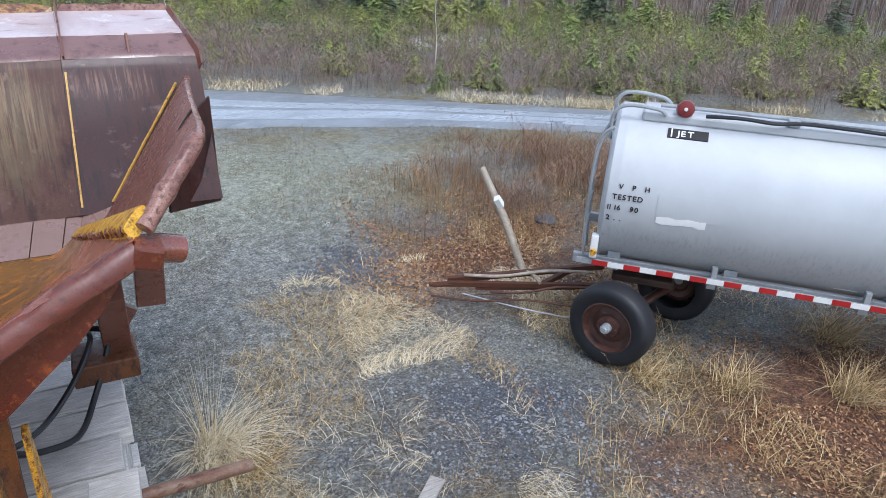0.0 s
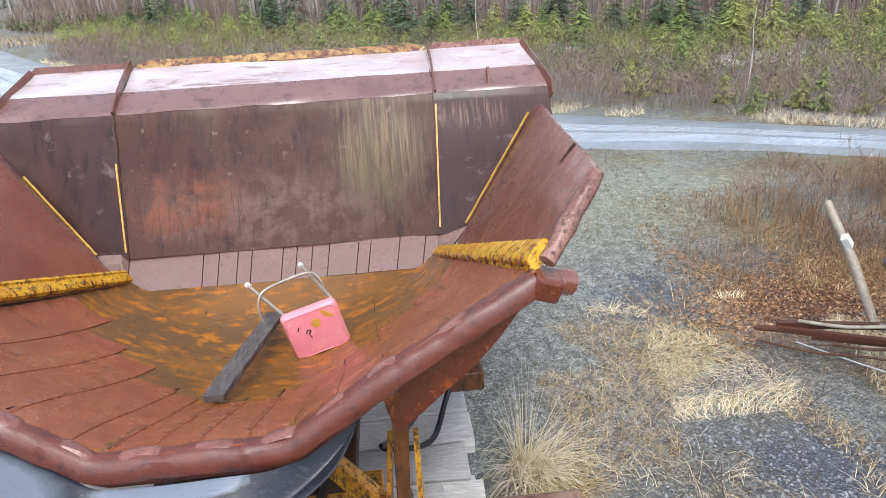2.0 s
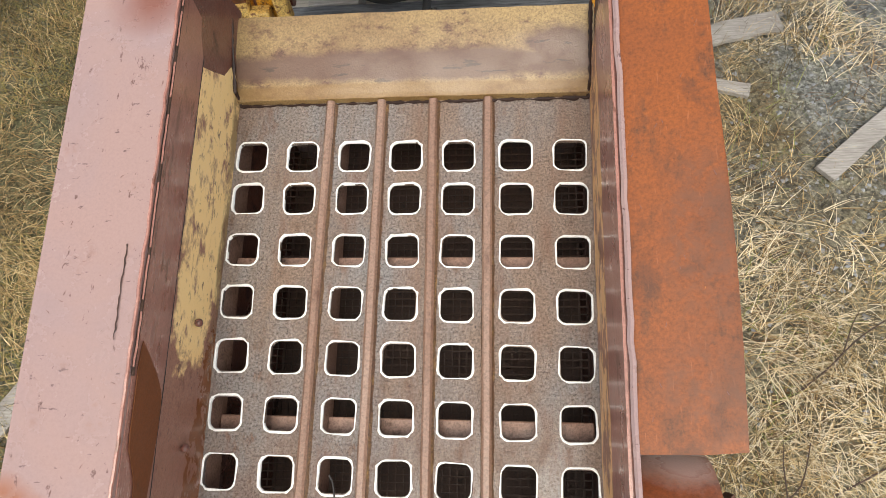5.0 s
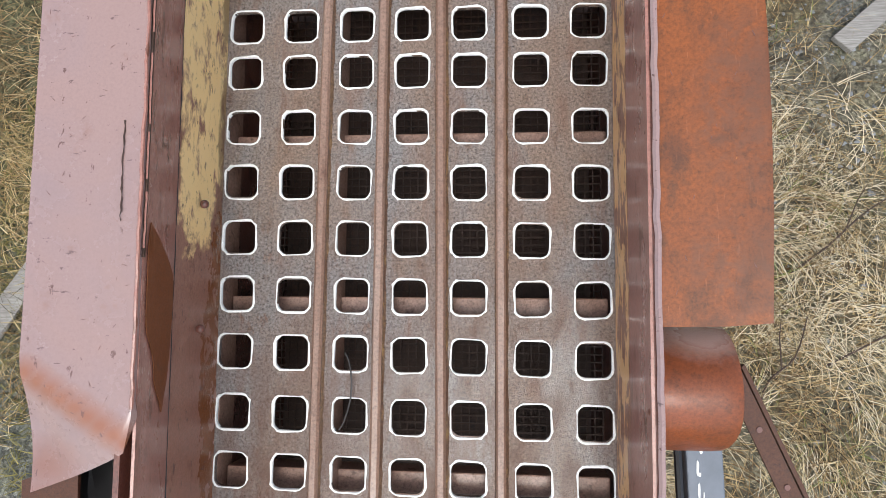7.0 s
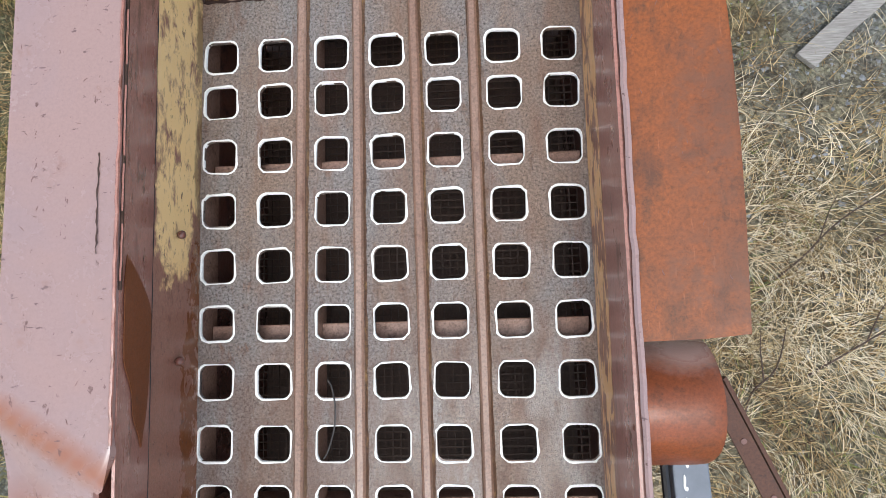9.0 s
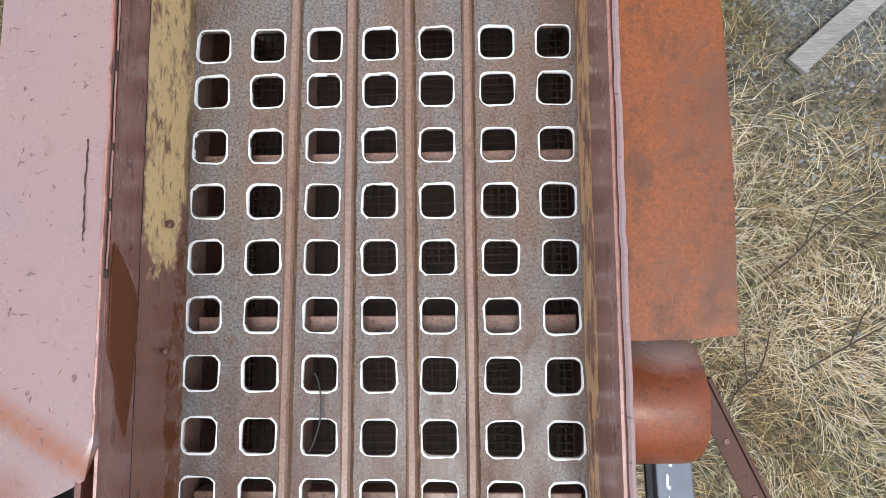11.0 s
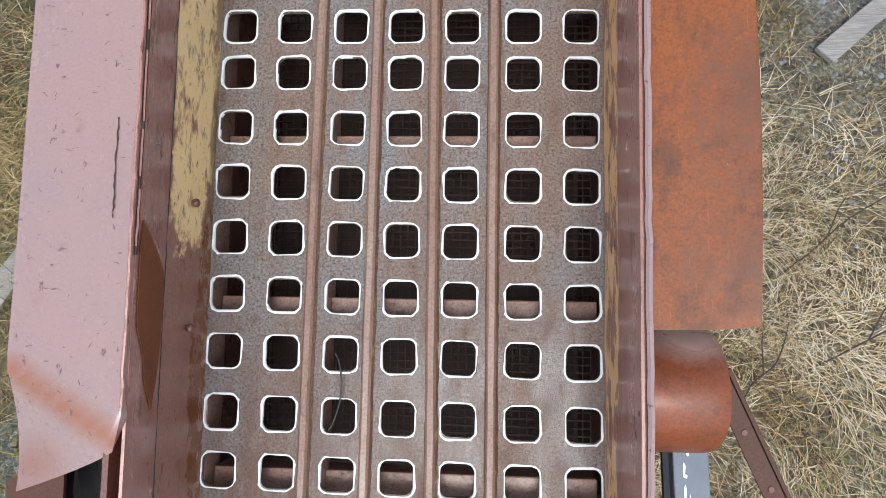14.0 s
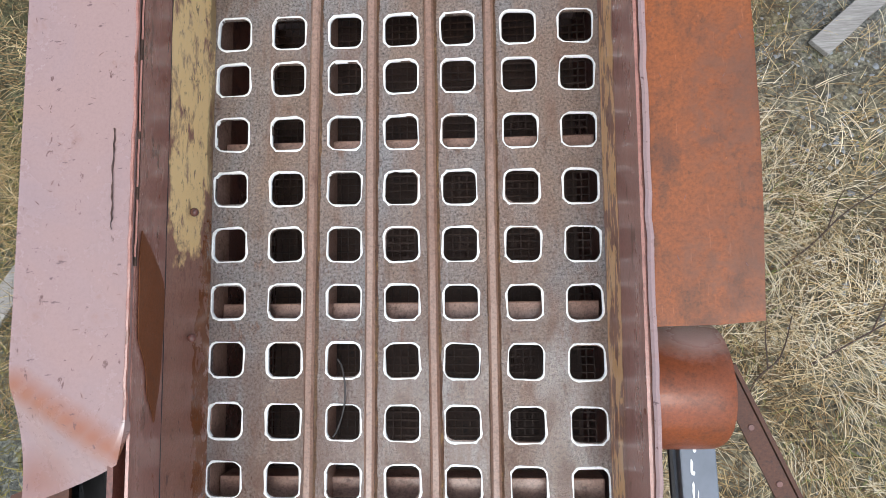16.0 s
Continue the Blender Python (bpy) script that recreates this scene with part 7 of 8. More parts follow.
# writing on the tank, each character a part of its own
def writing(text, s, z, size, mat, on, tilt=None, y=None):
    if tilt is None:
        d = (z - TZ) / TRZ
        tilt = math.degrees(math.asin(d))
        y = TC - TRY * math.sqrt(1 - d * d) - 0.005
    for ch in text:
        if ch == " ":
            s += size * 0.36
            continue
        cu = bpy.data.curves.new("character", "FONT")
        cu.body = ch
        cu.size = size
        cu.extrude = 0.002
        cu.offset = 0.0012
        tmp = bpy.data.objects.new("character", cu)
        scene.collection.objects.link(tmp)
        bpy.context.view_layer.update()
        me = bpy.data.meshes.new_from_object(tmp.evaluated_get(bpy.context.evaluated_depsgraph_get()))
        bpy.data.objects.remove(tmp)
        me.materials.clear()
        me.materials.append(mat)
        left = min(v.co.x for v in me.vertices)
        wide = max(v.co.x for v in me.vertices) - left
        ob = new("character", me)
        ob.parent = on
        ob.matrix_local = pose(s, y, z, 90 - tilt, 0, 0) @ Matrix.Translation((-left, 0, 0))
        tagged(ob, "stencilled black character" if mat is BLACK else "white letter")
        s += wide + size * 0.16


writing("V   P   H", 0.045, 1.775, 0.066, BLACK, tank)
writing("TESTED", 0.0, 1.675, 0.07, BLACK, tank)
writing("11 16   90", -0.03, 1.57, 0.07, BLACK, tank)
writing("2 . .", -0.03, 1.46, 0.075, BLACK, tank)
dz = (2.265 - TZ) / TRZ
jy = TC - TRY * math.sqrt(1 - dz * dz)
SLOPE = math.degrees(math.asin(dz))
PLATE = pose(0.575, jy - 0.004, 2.265, -SLOPE, 0, 0)
bm = bmesh.new()
bmesh.ops.create_cube(bm, size=1, matrix=PLATE @ Matrix.Diagonal((0.36, 0.012, 0.11, 1)))
sign = tk("name_plate", bm, BLACK, "black sign plate")
spot = PLATE @ Vector((-0.10, -0.007, -0.034))
writing("JET", spot.x, spot.z, 0.095, WHITE_PAINT, tank, SLOPE, spot.y)
bm = bmesh.new()
bmesh.ops.create_cube(bm, size=1, matrix=PLATE @ Matrix.Translation((-0.145, -0.007, 0)) @ Matrix.Diagonal((0.012, 0.006, 0.10, 1)))
tk("sign_mark", bm, WHITE_PAINT)


def shell_patch(s0, s1, z0, z1, mat, lift, ragged=0.0):
    bm = bmesh.new()
    rr = random.Random(int(s0 * 100))
    grid = []
    for i in range(7):
        z = z0 + (z1 - z0) * i / 6
        row = []
        for k in range(9):
            zz = z + (rr.uniform(-ragged, ragged) if i in (0, 6) else 0)
            d = (zz - TZ) / TRZ
            row.append((s0 + (s1 - s0) * k / 8, TC - (TRY + lift) * math.sqrt(1 - d * d), zz))
        grid.append(row)
    sheet(bm, grid, 0.002)
    return tk("shell_patch", bm, mat, "paler patch where a decal was removed" if lift < 0.004 else "torn white decal remnant", smooth=True)


shell_patch(0.41, 0.98, 1.56, 1.78, ALU, 0.003)
shell_patch(0.42, 0.86, 1.50, 1.57, WHITE_PAINT, 0.005, 0.012)
shell_patch(2.1, 2.3, 1.02, 1.035, WHITE_PAINT, 0.005)

# ---- boards lying in the grass ----
for a, b, w, lab in (((1.66, 1.90, 0.05), (2.28, 2.05, 0.05), 0.15, "pale weathered board lying in the grass"), ((2.33, 0.94, 0.05), (3.5, 1.95, 0.05), 0.12, "grey weathered plank lying in the grass"),
                     ((1.80, 1.60, 0.03), (2.03, 1.53, 0.03), 0.08, "grey weathered offcut lying in the grass"), ((-1.6, 0.3, 0.03), (-2.3, -0.9, 0.03), 0.14, "dark weathered plank lying in the grass")):
    t = thing("loose_board", lab, "board", at=a, group="loose boards in the grass")
    bm = bmesh.new()
    beam(bm, a, b, w, 0.035)
    bmesh.ops.subdivide_edges(bm, edges=[e for e in bm.edges if e.calc_length() > 0.25], cuts=8)
    rr = random.Random(int(a[0] * 100))
    for v in bm.verts:
        v.co += Vector((rr.uniform(-0.006, 0.006), rr.uniform(-0.006, 0.006), rr.uniform(-0.004, 0.004)))
    part("board", bm, BOARD, t, bevel=0.004, local=False)

# ---- plants ----
def leafy(name, cols, rough=0.7):
    m, n, l, b = mat_new(name)
    nt = m.node_tree
    geo = nt.nodes.new("ShaderNodeNewGeometry")
    l.new(ramp(nt, geo.outputs["Random Per Island"], [(k / max(1, len(cols) - 1), c) for k, c in enumerate(cols)]), b.inputs["Base Color"])
    b.inputs["Roughness"].default_value = rough
    b.inputs["Specular IOR Level"].default_value = 0.3
    return m


STRAW = leafy("dry_straw", [rgb(96, 74, 48), rgb(152, 124, 82), rgb(190, 164, 114), rgb(214, 194, 150), rgb(124, 102, 68)])
STRAW_PALE = leafy("pale_straw", [rgb(126, 96, 62), rgb(202, 176, 128), rgb(228, 208, 166), rgb(88, 66, 44), rgb(188, 160, 112), rgb(150, 118, 78)])
STRAW_BROWN = leafy("brown_weeds", [rgb(104, 78, 58), rgb(142, 108, 76), rgb(174, 138, 98), rgb(120, 86, 62)])
TWIG = leafy("bare_twigs", [rgb(112, 98, 90), rgb(140, 122, 110), rgb(96, 80, 72), rgb(152, 132, 114)])
SPRUCE = leafy("spruce_needles", [rgb(92, 112, 66), rgb(124, 140, 80), rgb(148, 158, 94), rgb(106, 124, 74)])
SPRUCE_DARK = leafy("dark_needles", [rgb(72, 88, 72), rgb(90, 106, 82), rgb(106, 118, 92)])
YOUNG = leafy("young_green", [rgb(122, 134, 66), rgb(156, 164, 88), rgb(170, 172, 106), rgb(130, 126, 80)])
TWIG_DARK = plain("dark_twig", rgb(74, 58, 50), 0.7, 0.25, 60)
BARK = rusty("bark", rgb(92, 80, 72), rgb(110, 98, 90), rgb(66, 56, 50), 0.8, 4, (1, 1, 0.3), 0.6, 0.6, 0.9)
BIRCH = rusty("birch_bark", rgb(206, 202, 194), rgb(190, 186, 178), rgb(90, 84, 80), 0.7, 5, (1, 1, 2), 0.66, 0.3, 0.8)


def blades(name, pos, length, width, lean, mat, label, category, seed, segs=2, droop=0.5, group="", wind=None, comb=False):
    """Many thin bent blades as one mesh."""
    r = np.random.default_rng(seed)
    n = len(pos)
    ang = r.uniform(0, 2 * np.pi, n)
    if comb:
        ang = np.array([7 * noise.noise((a * 1.1, b * 1.1, seed)) for a, b, c in pos]) + r.normal(0, 0.75, n)
    if wind:
        ang = r.normal(radians(wind[0]), radians(wind[1]), n)
    ln = length * r.uniform(0.5, 1.25, n)
    le = np.clip(r.normal(lean, 0.22, n), 0.02, 1.5)
    d = np.stack([np.cos(ang), np.sin(ang), np.zeros(n)], 1)
    side = np.stack([-np.sin(ang), np.cos(ang), np.zeros(n)], 1)
    p = pos.copy()
    tilt = le.copy()
    rows = []
    w = width * r.uniform(0.6, 1.4, n)
    for k in range(segs + 1):
        taper = 1 - 0.85 * k / segs
        rows.append((p - side * (w * taper)[:, None] / 2, p + side * (w * taper)[:, None] / 2))
        step = ln / segs
        p = p + d * (np.sin(tilt) * step)[:, None] + np.array([0, 0, 1]) * (np.cos(tilt) * step)[:, None]
        p[:, 2] = np.maximum(p[:, 2], 0.012)
        tilt = tilt + droop * r.uniform(0.3, 1.2, n)
    allv = np.stack([v for pair in rows for v in pair], 1)
    k2 = 2 * (segs + 1)
    base = np.arange(n)[:, None] * k2
    fs = np.concatenate([base + np.array([2 * k, 2 * k + 1, 2 * k + 3, 2 * k + 2]) for k in range(segs)], 0)
    me = bpy.data.meshes.new(name)
    me.vertices.add(n * k2)
    me.vertices.foreach_set("co", allv.reshape(-1))
    me.loops.add(fs.size)
    me.loops.foreach_set("vertex_index", fs.reshape(-1).astype(np.int32))
    me.polygons.add(len(fs))
    me.polygons.foreach_set("loop_start", np.arange(0, fs.size, 4, dtype=np.int32))
    me.update(calc_edges=True)
    me.materials.append(mat)
    ob = new(name, me)
    return tagged(ob, label, category, group, "stuff")


def inside_machine(xy):
    crib_in = (xy[:, 0] > -0.9) & (xy[:, 0] < 1.4) & (xy[:, 1] > 0.5) & (xy[:, 1] < 2.9)
    screen_in = (xy[:, 0] > -0.2) & (xy[:, 0] < 0.95) & (xy[:, 1] < 0.6) & (xy[:, 1] > -2.2)
    return crib_in, screen_in


def scatter(seed, n, x0, x1, y0, y1, clump=0.0, thresh=0.0, scale=0.8, z=0.0, oval=False):
    r = np.random.default_rng(seed)
    xy = np.stack([r.uniform(x0, x1, n), r.uniform(y0, y1, n)], 1)
    if oval:
        q = np.hypot((xy[:, 0] - (x0 + x1) / 2) * 2 / (x1 - x0), (xy[:, 1] - (y0 + y1) / 2) * 2 / (y1 - y0))
        q += np.array([0.5 * noise.noise((a * 0.9, b * 0.9, seed + 5.5)) for a, b in xy])
        xy = xy[q + r.uniform(-0.3, 0.3, n) < 0.8]
    if clump:
        k = np.array([noise.noise((x * scale, y * scale, seed * 1.7)) for x, y in xy])
        xy = xy[k > thresh]
    inside, deckarea = inside_machine(xy)
    if x0 < 1 and x1 > 4:
        bare = ((xy[:, 0] - 3.0) / 1.0) ** 2 + ((xy[:, 1] - 0.9) / 1.0) ** 2 < 1
        xy = xy[~(bare & (r.uniform(0, 1, len(xy)) < 0.72))]
        inside, deckarea = inside_machine(xy)
    van_in = (xy[:, 0] < -3.25 + 0.104 * (xy[:, 1] - 1.8)) & (xy[:, 1] < 4.5)
    xy = xy[~inside & ~deckarea & ~van_in]
    zz = np.array([ground_height(x, y) for x, y in xy]) + z
    return np.column_stack([xy, zz])


# lying straw beside the screen and the crib
DULL = leafy("dull_grass", [rgb(52, 46, 32), rgb(92, 80, 54), rgb(134, 116, 82), rgb(70, 60, 42)])
GREEN = leafy("green_grass", [rgb(96, 112, 52), rgb(124, 134, 70), rgb(150, 150, 92)])
BLEACHED = leafy("bleached_straw", [rgb(214, 198, 162), rgb(234, 222, 192), rgb(182, 158, 118), rgb(240, 230, 206)])
blades("dry_grass", scatter(1, 24000, -0.9, 4.8, -3.4, 3.0, 1, 0.0, 1.9, oval=True), 0.21, 0.0034, 1.0, STRAW_PALE, "long pale dry grass lying flat beside the machine", "grass", 1, 4, 0.35, comb=True)
blades("dry_grass", scatter(27, 11000, 0.2, 3.4, -2.8, 0.6, 1, 0.0, 2.2, oval=True), 0.20, 0.0034, 1.1, BLEACHED, "bleached long straw lying over the grass", "grass", 27, 4, 0.35, comb=True)
blades("dry_grass", scatter(28, 17000, 0.4, 4.8, -1.6, 3.4, 1, -0.05, 1.8, oval=True), 0.22, 0.0042, 1.15, BLEACHED, "bleached long straw lying over the grass", "grass", 28, 4, 0.35, comb=True)
blades("dry_grass", scatter(21, 26000, -0.9, 4.8, -3.4, 3.2, 1, -0.02, 1.8, oval=True), 0.18, 0.004, 0.9, DULL, "dull matted grass beside the machine", "grass", 21, 2, 0.4)
blades("dry_grass", scatter(29, 24000, -0.6, 3.8, -3.2, 1.6, 1, -0.12, 1.5, oval=True), 0.12, 0.0045, 1.05, STRAW, "short matted straw beside the machine", "grass", 29, 2, 0.4, comb=True)
BROWN_STEM = leafy("brown_stems", [rgb(70, 50, 34), rgb(104, 78, 52), rgb(132, 102, 68), rgb(58, 42, 30)])
blades("dry_grass", scatter(38, 9000, 0.3, 4.2, -3.2, 2.8, 1, -0.05, 2.4, oval=True), 0.15, 0.004, 0.95, BROWN_STEM, "dark brown dead stems under the pale straw", "grass", 38, 3, 0.4, comb=True)
blades("green_shoots", scatter(22, 5000, -0.6, 4.2, -2.8, 2.6, 1, 0.1, 1.6, oval=True), 0.16, 0.004, 0.7, GREEN, "fresh green shoots among the straw", "grass", 22, 2, 0.4)
blades("dry_grass", scatter(2, 16000, -3.2, -0.7, -1.8, 4.5, 1, -0.1, 1.3), 0.20, 0.004, 0.95, DULL, "dull matted grass between van and machine", "grass", 2, 2, 0.4)
blades("dry_grass", scatter(34, 14000, -3.3, -0.6, -1.6, 4.2, 1, 0.0, 1.1), 0.16, 0.005, 1.0, STRAW_PALE, "pale matted straw between van and machine", "grass", 34, 3, 0.4, comb=True)
MOSSY = leafy("mossy_grass", [rgb(92, 90, 52), rgb(126, 120, 70), rgb(156, 144, 90), rgb(106, 100, 60)])
blades("mossy_grass", scatter(32, 22000, -3.3, -0.5, -1.8, 4.8, 1, -0.3, 1.2), 0.10, 0.006, 0.9, MOSSY, "low olive mossy grass between van and machine", "grass", 32, 2, 0.4)
blades("dry_grass", scatter(23, 17000, -3.2, -0.7, -1.8, 4.5, 1, 0.0, 1.2), 0.20, 0.004, 0.9, STRAW, "dry straw between van and machine", "grass", 23, 3, 0.4)
blades("dry_grass", scatter(3, 8000, 2.4, 6.2, 2.9, 5.2, 1, 0.12, 0.9), 0.20, 0.004, 0.95, STRAW, "thin dry grass on the gravel", "grass", 3, 3, 0.4)
blades("dry_grass", scatter(24, 15000, 1.6, 7.0, 1.0, 8.0, 1, -0.1, 1.4), 0.07, 0.004, 0.8, DULL, "sparse short grass on the gravel", "grass", 24, 2, 0.4)
blades("dry_grass", scatter(4, 15000, 4.6, 12.0, 0.0, 4.6, 1, 0.02, 0.9), 0.26, 0.005, 0.75, STRAW, "dry grass round the trailer wheels", "grass", 4, 3, 0.4)
blades("brown_weeds", scatter(5, 15000, 4.6, 11.0, 4.0, 9.2, 1, -0.05, 0.8, oval=True), 0.17, 0.006, 0.8, STRAW_BROWN, "brown dead weeds and leaf litter", "weeds", 5, 2, 0.5)
blades("brown_weeds", scatter(25, 9000, 4.8, 11.5, -0.4, 2.6, 1, -0.05, 0.8, oval=True), 0.13, 0.006, 0.9, STRAW_BROWN, "brown dead weeds and leaf litter", "weeds", 25, 2, 0.5)
blades("short_grass", scatter(6, 26000, 1.2, 12.0, 6.0, 13.0, 1, 0.0, 0.5), 0.08, 0.006, 0.8, DULL, "short dull grass on the gravel", "grass", 6, 2, 0.4)
blades("dry_grass", scatter(35, 16000, 4.6, 9.6, 3.0, 8.0, 1, 0.0, 1.3, oval=True), 0.14, 0.006, 1.0, STRAW_PALE, "pale straw lying among the fallen leaves", "grass", 35, 3, 0.4, comb=True)
blades("dry_grass", scatter(36, 9000, 3.2, 6.4, 3.4, 5.6, 1, 0.1, 1.1), 0.16, 0.006, 1.1, BLEACHED, "bleached straw lying in drifts on the gravel", "grass", 36, 3, 0.4, comb=True)
# standing dry brush beside the trailer
blades("dry_brush", scatter(7, 8000, 5.8, 11.5, 5.2, 9.4, 1, -0.02, 0.7, oval=True), 0.46, 0.006, 0.3, STRAW_BROWN, "standing thicket of dry brown stalks", "brush", 7, 3, 0.12)
blades("dry_brush", scatter(8, 3200, 7.0, 12.5, 6.2, 9.4, 1, 0.0, 0.7, oval=True), 0.5, 0.006, 0.3, STRAW_BROWN, "standing thicket of dry red-brown stalks", "brush", 8, 3, 0.12)
blades("dry_brush", scatter(26, 7000, 5.0, 11.0, 4.8, 9.4, 1, -0.05, 1.0, oval=True), 0.45, 0.005, 0.35, TWIG, "bare thin twigs standing in the leaf litter", "brush", 26, 3, 0.15)


# verge and thicket behind the road
def verge(seed, n, off0, off1, x0=-16, x1=30, thresh=-0.25, scale=0.5):
    r = np.random.default_rng(seed)
    fx = np.array([p.x for p in FAR])[::-1]
    fy = np.array([p.y for p in FAR])[::-1]
    x = r.uniform(x0, x1, n)
    y = np.interp(x, fx, fy) + r.uniform(off0, off1, n)
    k = np.array([noise.noise((a * scale, b * scale, seed * 2.3)) for a, b in zip(x, y)])
    if off1 > 6:
        for cx, cy in ((11.9, 22.4), (13.6, 22.0), (16.2, 21.3), (-3.0, 30.0)):
            k[((x - cx) / 0.9) ** 2 + ((y - cy) / 1.3) ** 2 < 1] = -9
    return np.column_stack([x, y, np.zeros(n)])[k > thresh]


def leaf_cloud(name, pos, top, size, mat, label, category, seed, slim=0.45, upright=0.0):
    """Small leaf faces heaped over each place, higher where the noise swells."""
    r = np.random.default_rng(seed)
    n = len(pos)
    swell = np.array([0.35 + 0.65 * max(0.0, 0.5 + noise.noise((x * 0.9, y * 0.9, seed))) for x, y, z in pos])
    p = pos.copy()
    p[:, 2] += top * swell * np.sqrt(r.uniform(0.02, 1, n))
    a, b = r.normal(0, 1, (n, 3)), r.normal(0, 1, (n, 3))
    a[:, 2] = a[:, 2] * 0.45 + upright
    b[:, 2] *= 0.45
    a /= np.linalg.norm(a, axis=1)[:, None]
    b -= a * (a * b).sum(1)[:, None]
    b /= np.linalg.norm(b, axis=1)[:, None]
    q = size * r.uniform(0.5, 1.5, n)[:, None]
    v = np.stack([p - a * q, p + b * q * slim, p + a * q, p - b * q * slim], 1).reshape(-1, 3)
    me = bpy.data.meshes.new(name)
    me.from_pydata(v.tolist(), [], (np.arange(n)[:, None] * 4 + np.arange(4)).tolist())
    me.materials.append(mat)
    return tagged(new(name, me), label, category, kind="stuff")


TWIG_RED = leafy("reddish_twigs", [rgb(120, 104, 98), rgb(146, 128, 118), rgb(100, 84, 80), rgb(160, 142, 126)])
SCRUB = leafy("scrub_leaves", [rgb(98, 112, 54), rgb(132, 144, 72), rgb(158, 164, 88), rgb(116, 120, 68), rgb(140, 132, 88)])
SCRUB_DARK = leafy("scrub_dark", [rgb(70, 84, 52), rgb(92, 106, 64), rgb(112, 120, 74)])
blades("verge_grass", verge(11, 16000, 0.0, 1.3, thresh=0.0, scale=0.8), 0.27, 0.010, 0.85, BLEACHED, "pale dry verge grass along the road", "grass", 11, 2, 0.5)
leaf_cloud("bare_thicket", verge(17, 90000, 0.8, 8.0, thresh=-0.30, scale=0.8), 1.15, 0.15, TWIG_RED, "tangle of bare grey-brown shrubs behind the verge", "thicket", 17, 0.035, 1.1)
leaf_cloud("bare_thicket", verge(18, 22000, 6.0, 20.0, thresh=0.0, scale=0.6), 1.3, 0.18, TWIG, "tangle of bare grey shrubs among the young spruces", "thicket", 18, 0.035, 0.9)
blades("bare_thicket", verge(12, 12000, 0.7, 5.5, thresh=-0.25), 0.75, 0.008, 0.4, TWIG_RED, "dense thicket of bare reddish grey twigs", "thicket", 12, 3, 0.15)
blades("bare_thicket", verge(13, 12000, 6.0, 20.0), 1.2, 0.014, 0.25, TWIG, "dense thicket of bare grey-brown twigs", "thicket", 13, 3, 0.12)
leaf_cloud("green_scrub", verge(14, 200000, 5.0, 21.0, -22, 34, -0.12, 0.45), 1.05, 0.036, SCRUB, "low yellow-green scrub behind the road", "scrub", 14)
leaf_cloud("green_scrub", verge(15, 90000, 2.2, 20.0, 6, 34, 0.0, 0.5), 1.0, 0.036, SCRUB_DARK, "low dark green scrub behind the road", "scrub", 15)
TWIG_BROWN = leafy("brown_twigs", [rgb(116, 92, 78), rgb(146, 118, 100), rgb(96, 74, 64), rgb(168, 136, 110)])
leaf_cloud("dry_brush", scatter(37, 22000, 5.9, 11.4, 5.3, 9.4, 1, -0.05, 0.9, oval=True), 0.85, 0.11, TWIG_BROWN, "tangle of bare brown twigs beside the trailer", "brush", 37, 0.03, 1.2)
LITTER = leafy("fallen_leaves", [rgb(130, 92, 66), rgb(170, 128, 92), rgb(108, 76, 56), rgb(196, 162, 124), rgb(146, 106, 76)])
leaf_cloud("leaf_litter", scatter(31, 30000, 3.8, 9.2, 3.0, 8.0, 1, -0.15, 0.7, oval=True), 0.02, 0.022, LITTER, "fallen brown leaves round the drawbar", "leaves", 31)
leaf_cloud("leaf_litter", scatter(33, 20000, 4.8, 10.5, -0.6, 2.9, 1, -0.05, 0.8, oval=True), 0.02, 0.020, LITTER, "fallen brown leaves under the dry grass", "leaves", 33)
blades("far_thicket", verge(16, 16000, 20.0, 34.0, -45, 50), 3.2, 0.03, 0.14, TWIG_RED, "tall bare brush at the edge of the wood", "thicket", 16, 3, 0.08)


def conifer_mesh(seed, height, width, mat, tiers):
    r = random.Random(seed)
    vs, fs = [], []
    for t in range(tiers):
        f = t / tiers
        z = height * (0.06 + 0.92 * f)
        reach = width * (1 - f) ** 0.8 * r.uniform(0.75, 1.15) + 0.04
        for k in range(max(5, int(13 * (1 - f)) + 4)):
            a = r.uniform(0, 2 * math.pi)
            d = Vector((math.cos(a), math.sin(a), 0))
            s = Vector((-d.y, d.x, 0))
            ln = reach * r.uniform(0.6, 1.1)
            drop = -0.28 * ln + r.uniform(-0.05, 0.1)
            for q in range(6):
                b0 = d * ln * q / 6 + Vector((0, 0, z + drop * (q / 6) + 0.03))
                for sg in (-1, 1):
                    tip = b0 + d * ln * 0.30 + s * sg * ln * r.uniform(0.10, 0.24) + Vector((0, 0, r.uniform(-0.08, 0.06) * ln))
                    i = len(vs)
                    vs += [b0 + Vector((0, 0, 0.015)), b0 + d * ln * 0.16 - Vector((0, 0, 0.01)), tip]
                    fs.append((i, i + 1, i + 2))
    me = bpy.data.meshes.new("crown")
    me.from_pydata([tuple(v) for v in vs], [], fs)
    me.materials.append(mat)
    return me


def conifer(seed, height, width, mat, label):
    t = thing("young_spruce", label, "tree", group="young spruces behind the road")
    bm = bmesh.new()
    tube(bm, [(0, 0, -0.05), (0.01, 0, height * 0.5), (0, 0, height * 0.97)], [0.03 * height / 2, 0.018 * height / 2, 0.004], 6)
    part("trunk", bm, BARK, t, smooth=True)
    ob = new("crown", conifer_mesh(seed, height, width, mat, int(8 + 6 * height)))
    ob.parent = t
    return t


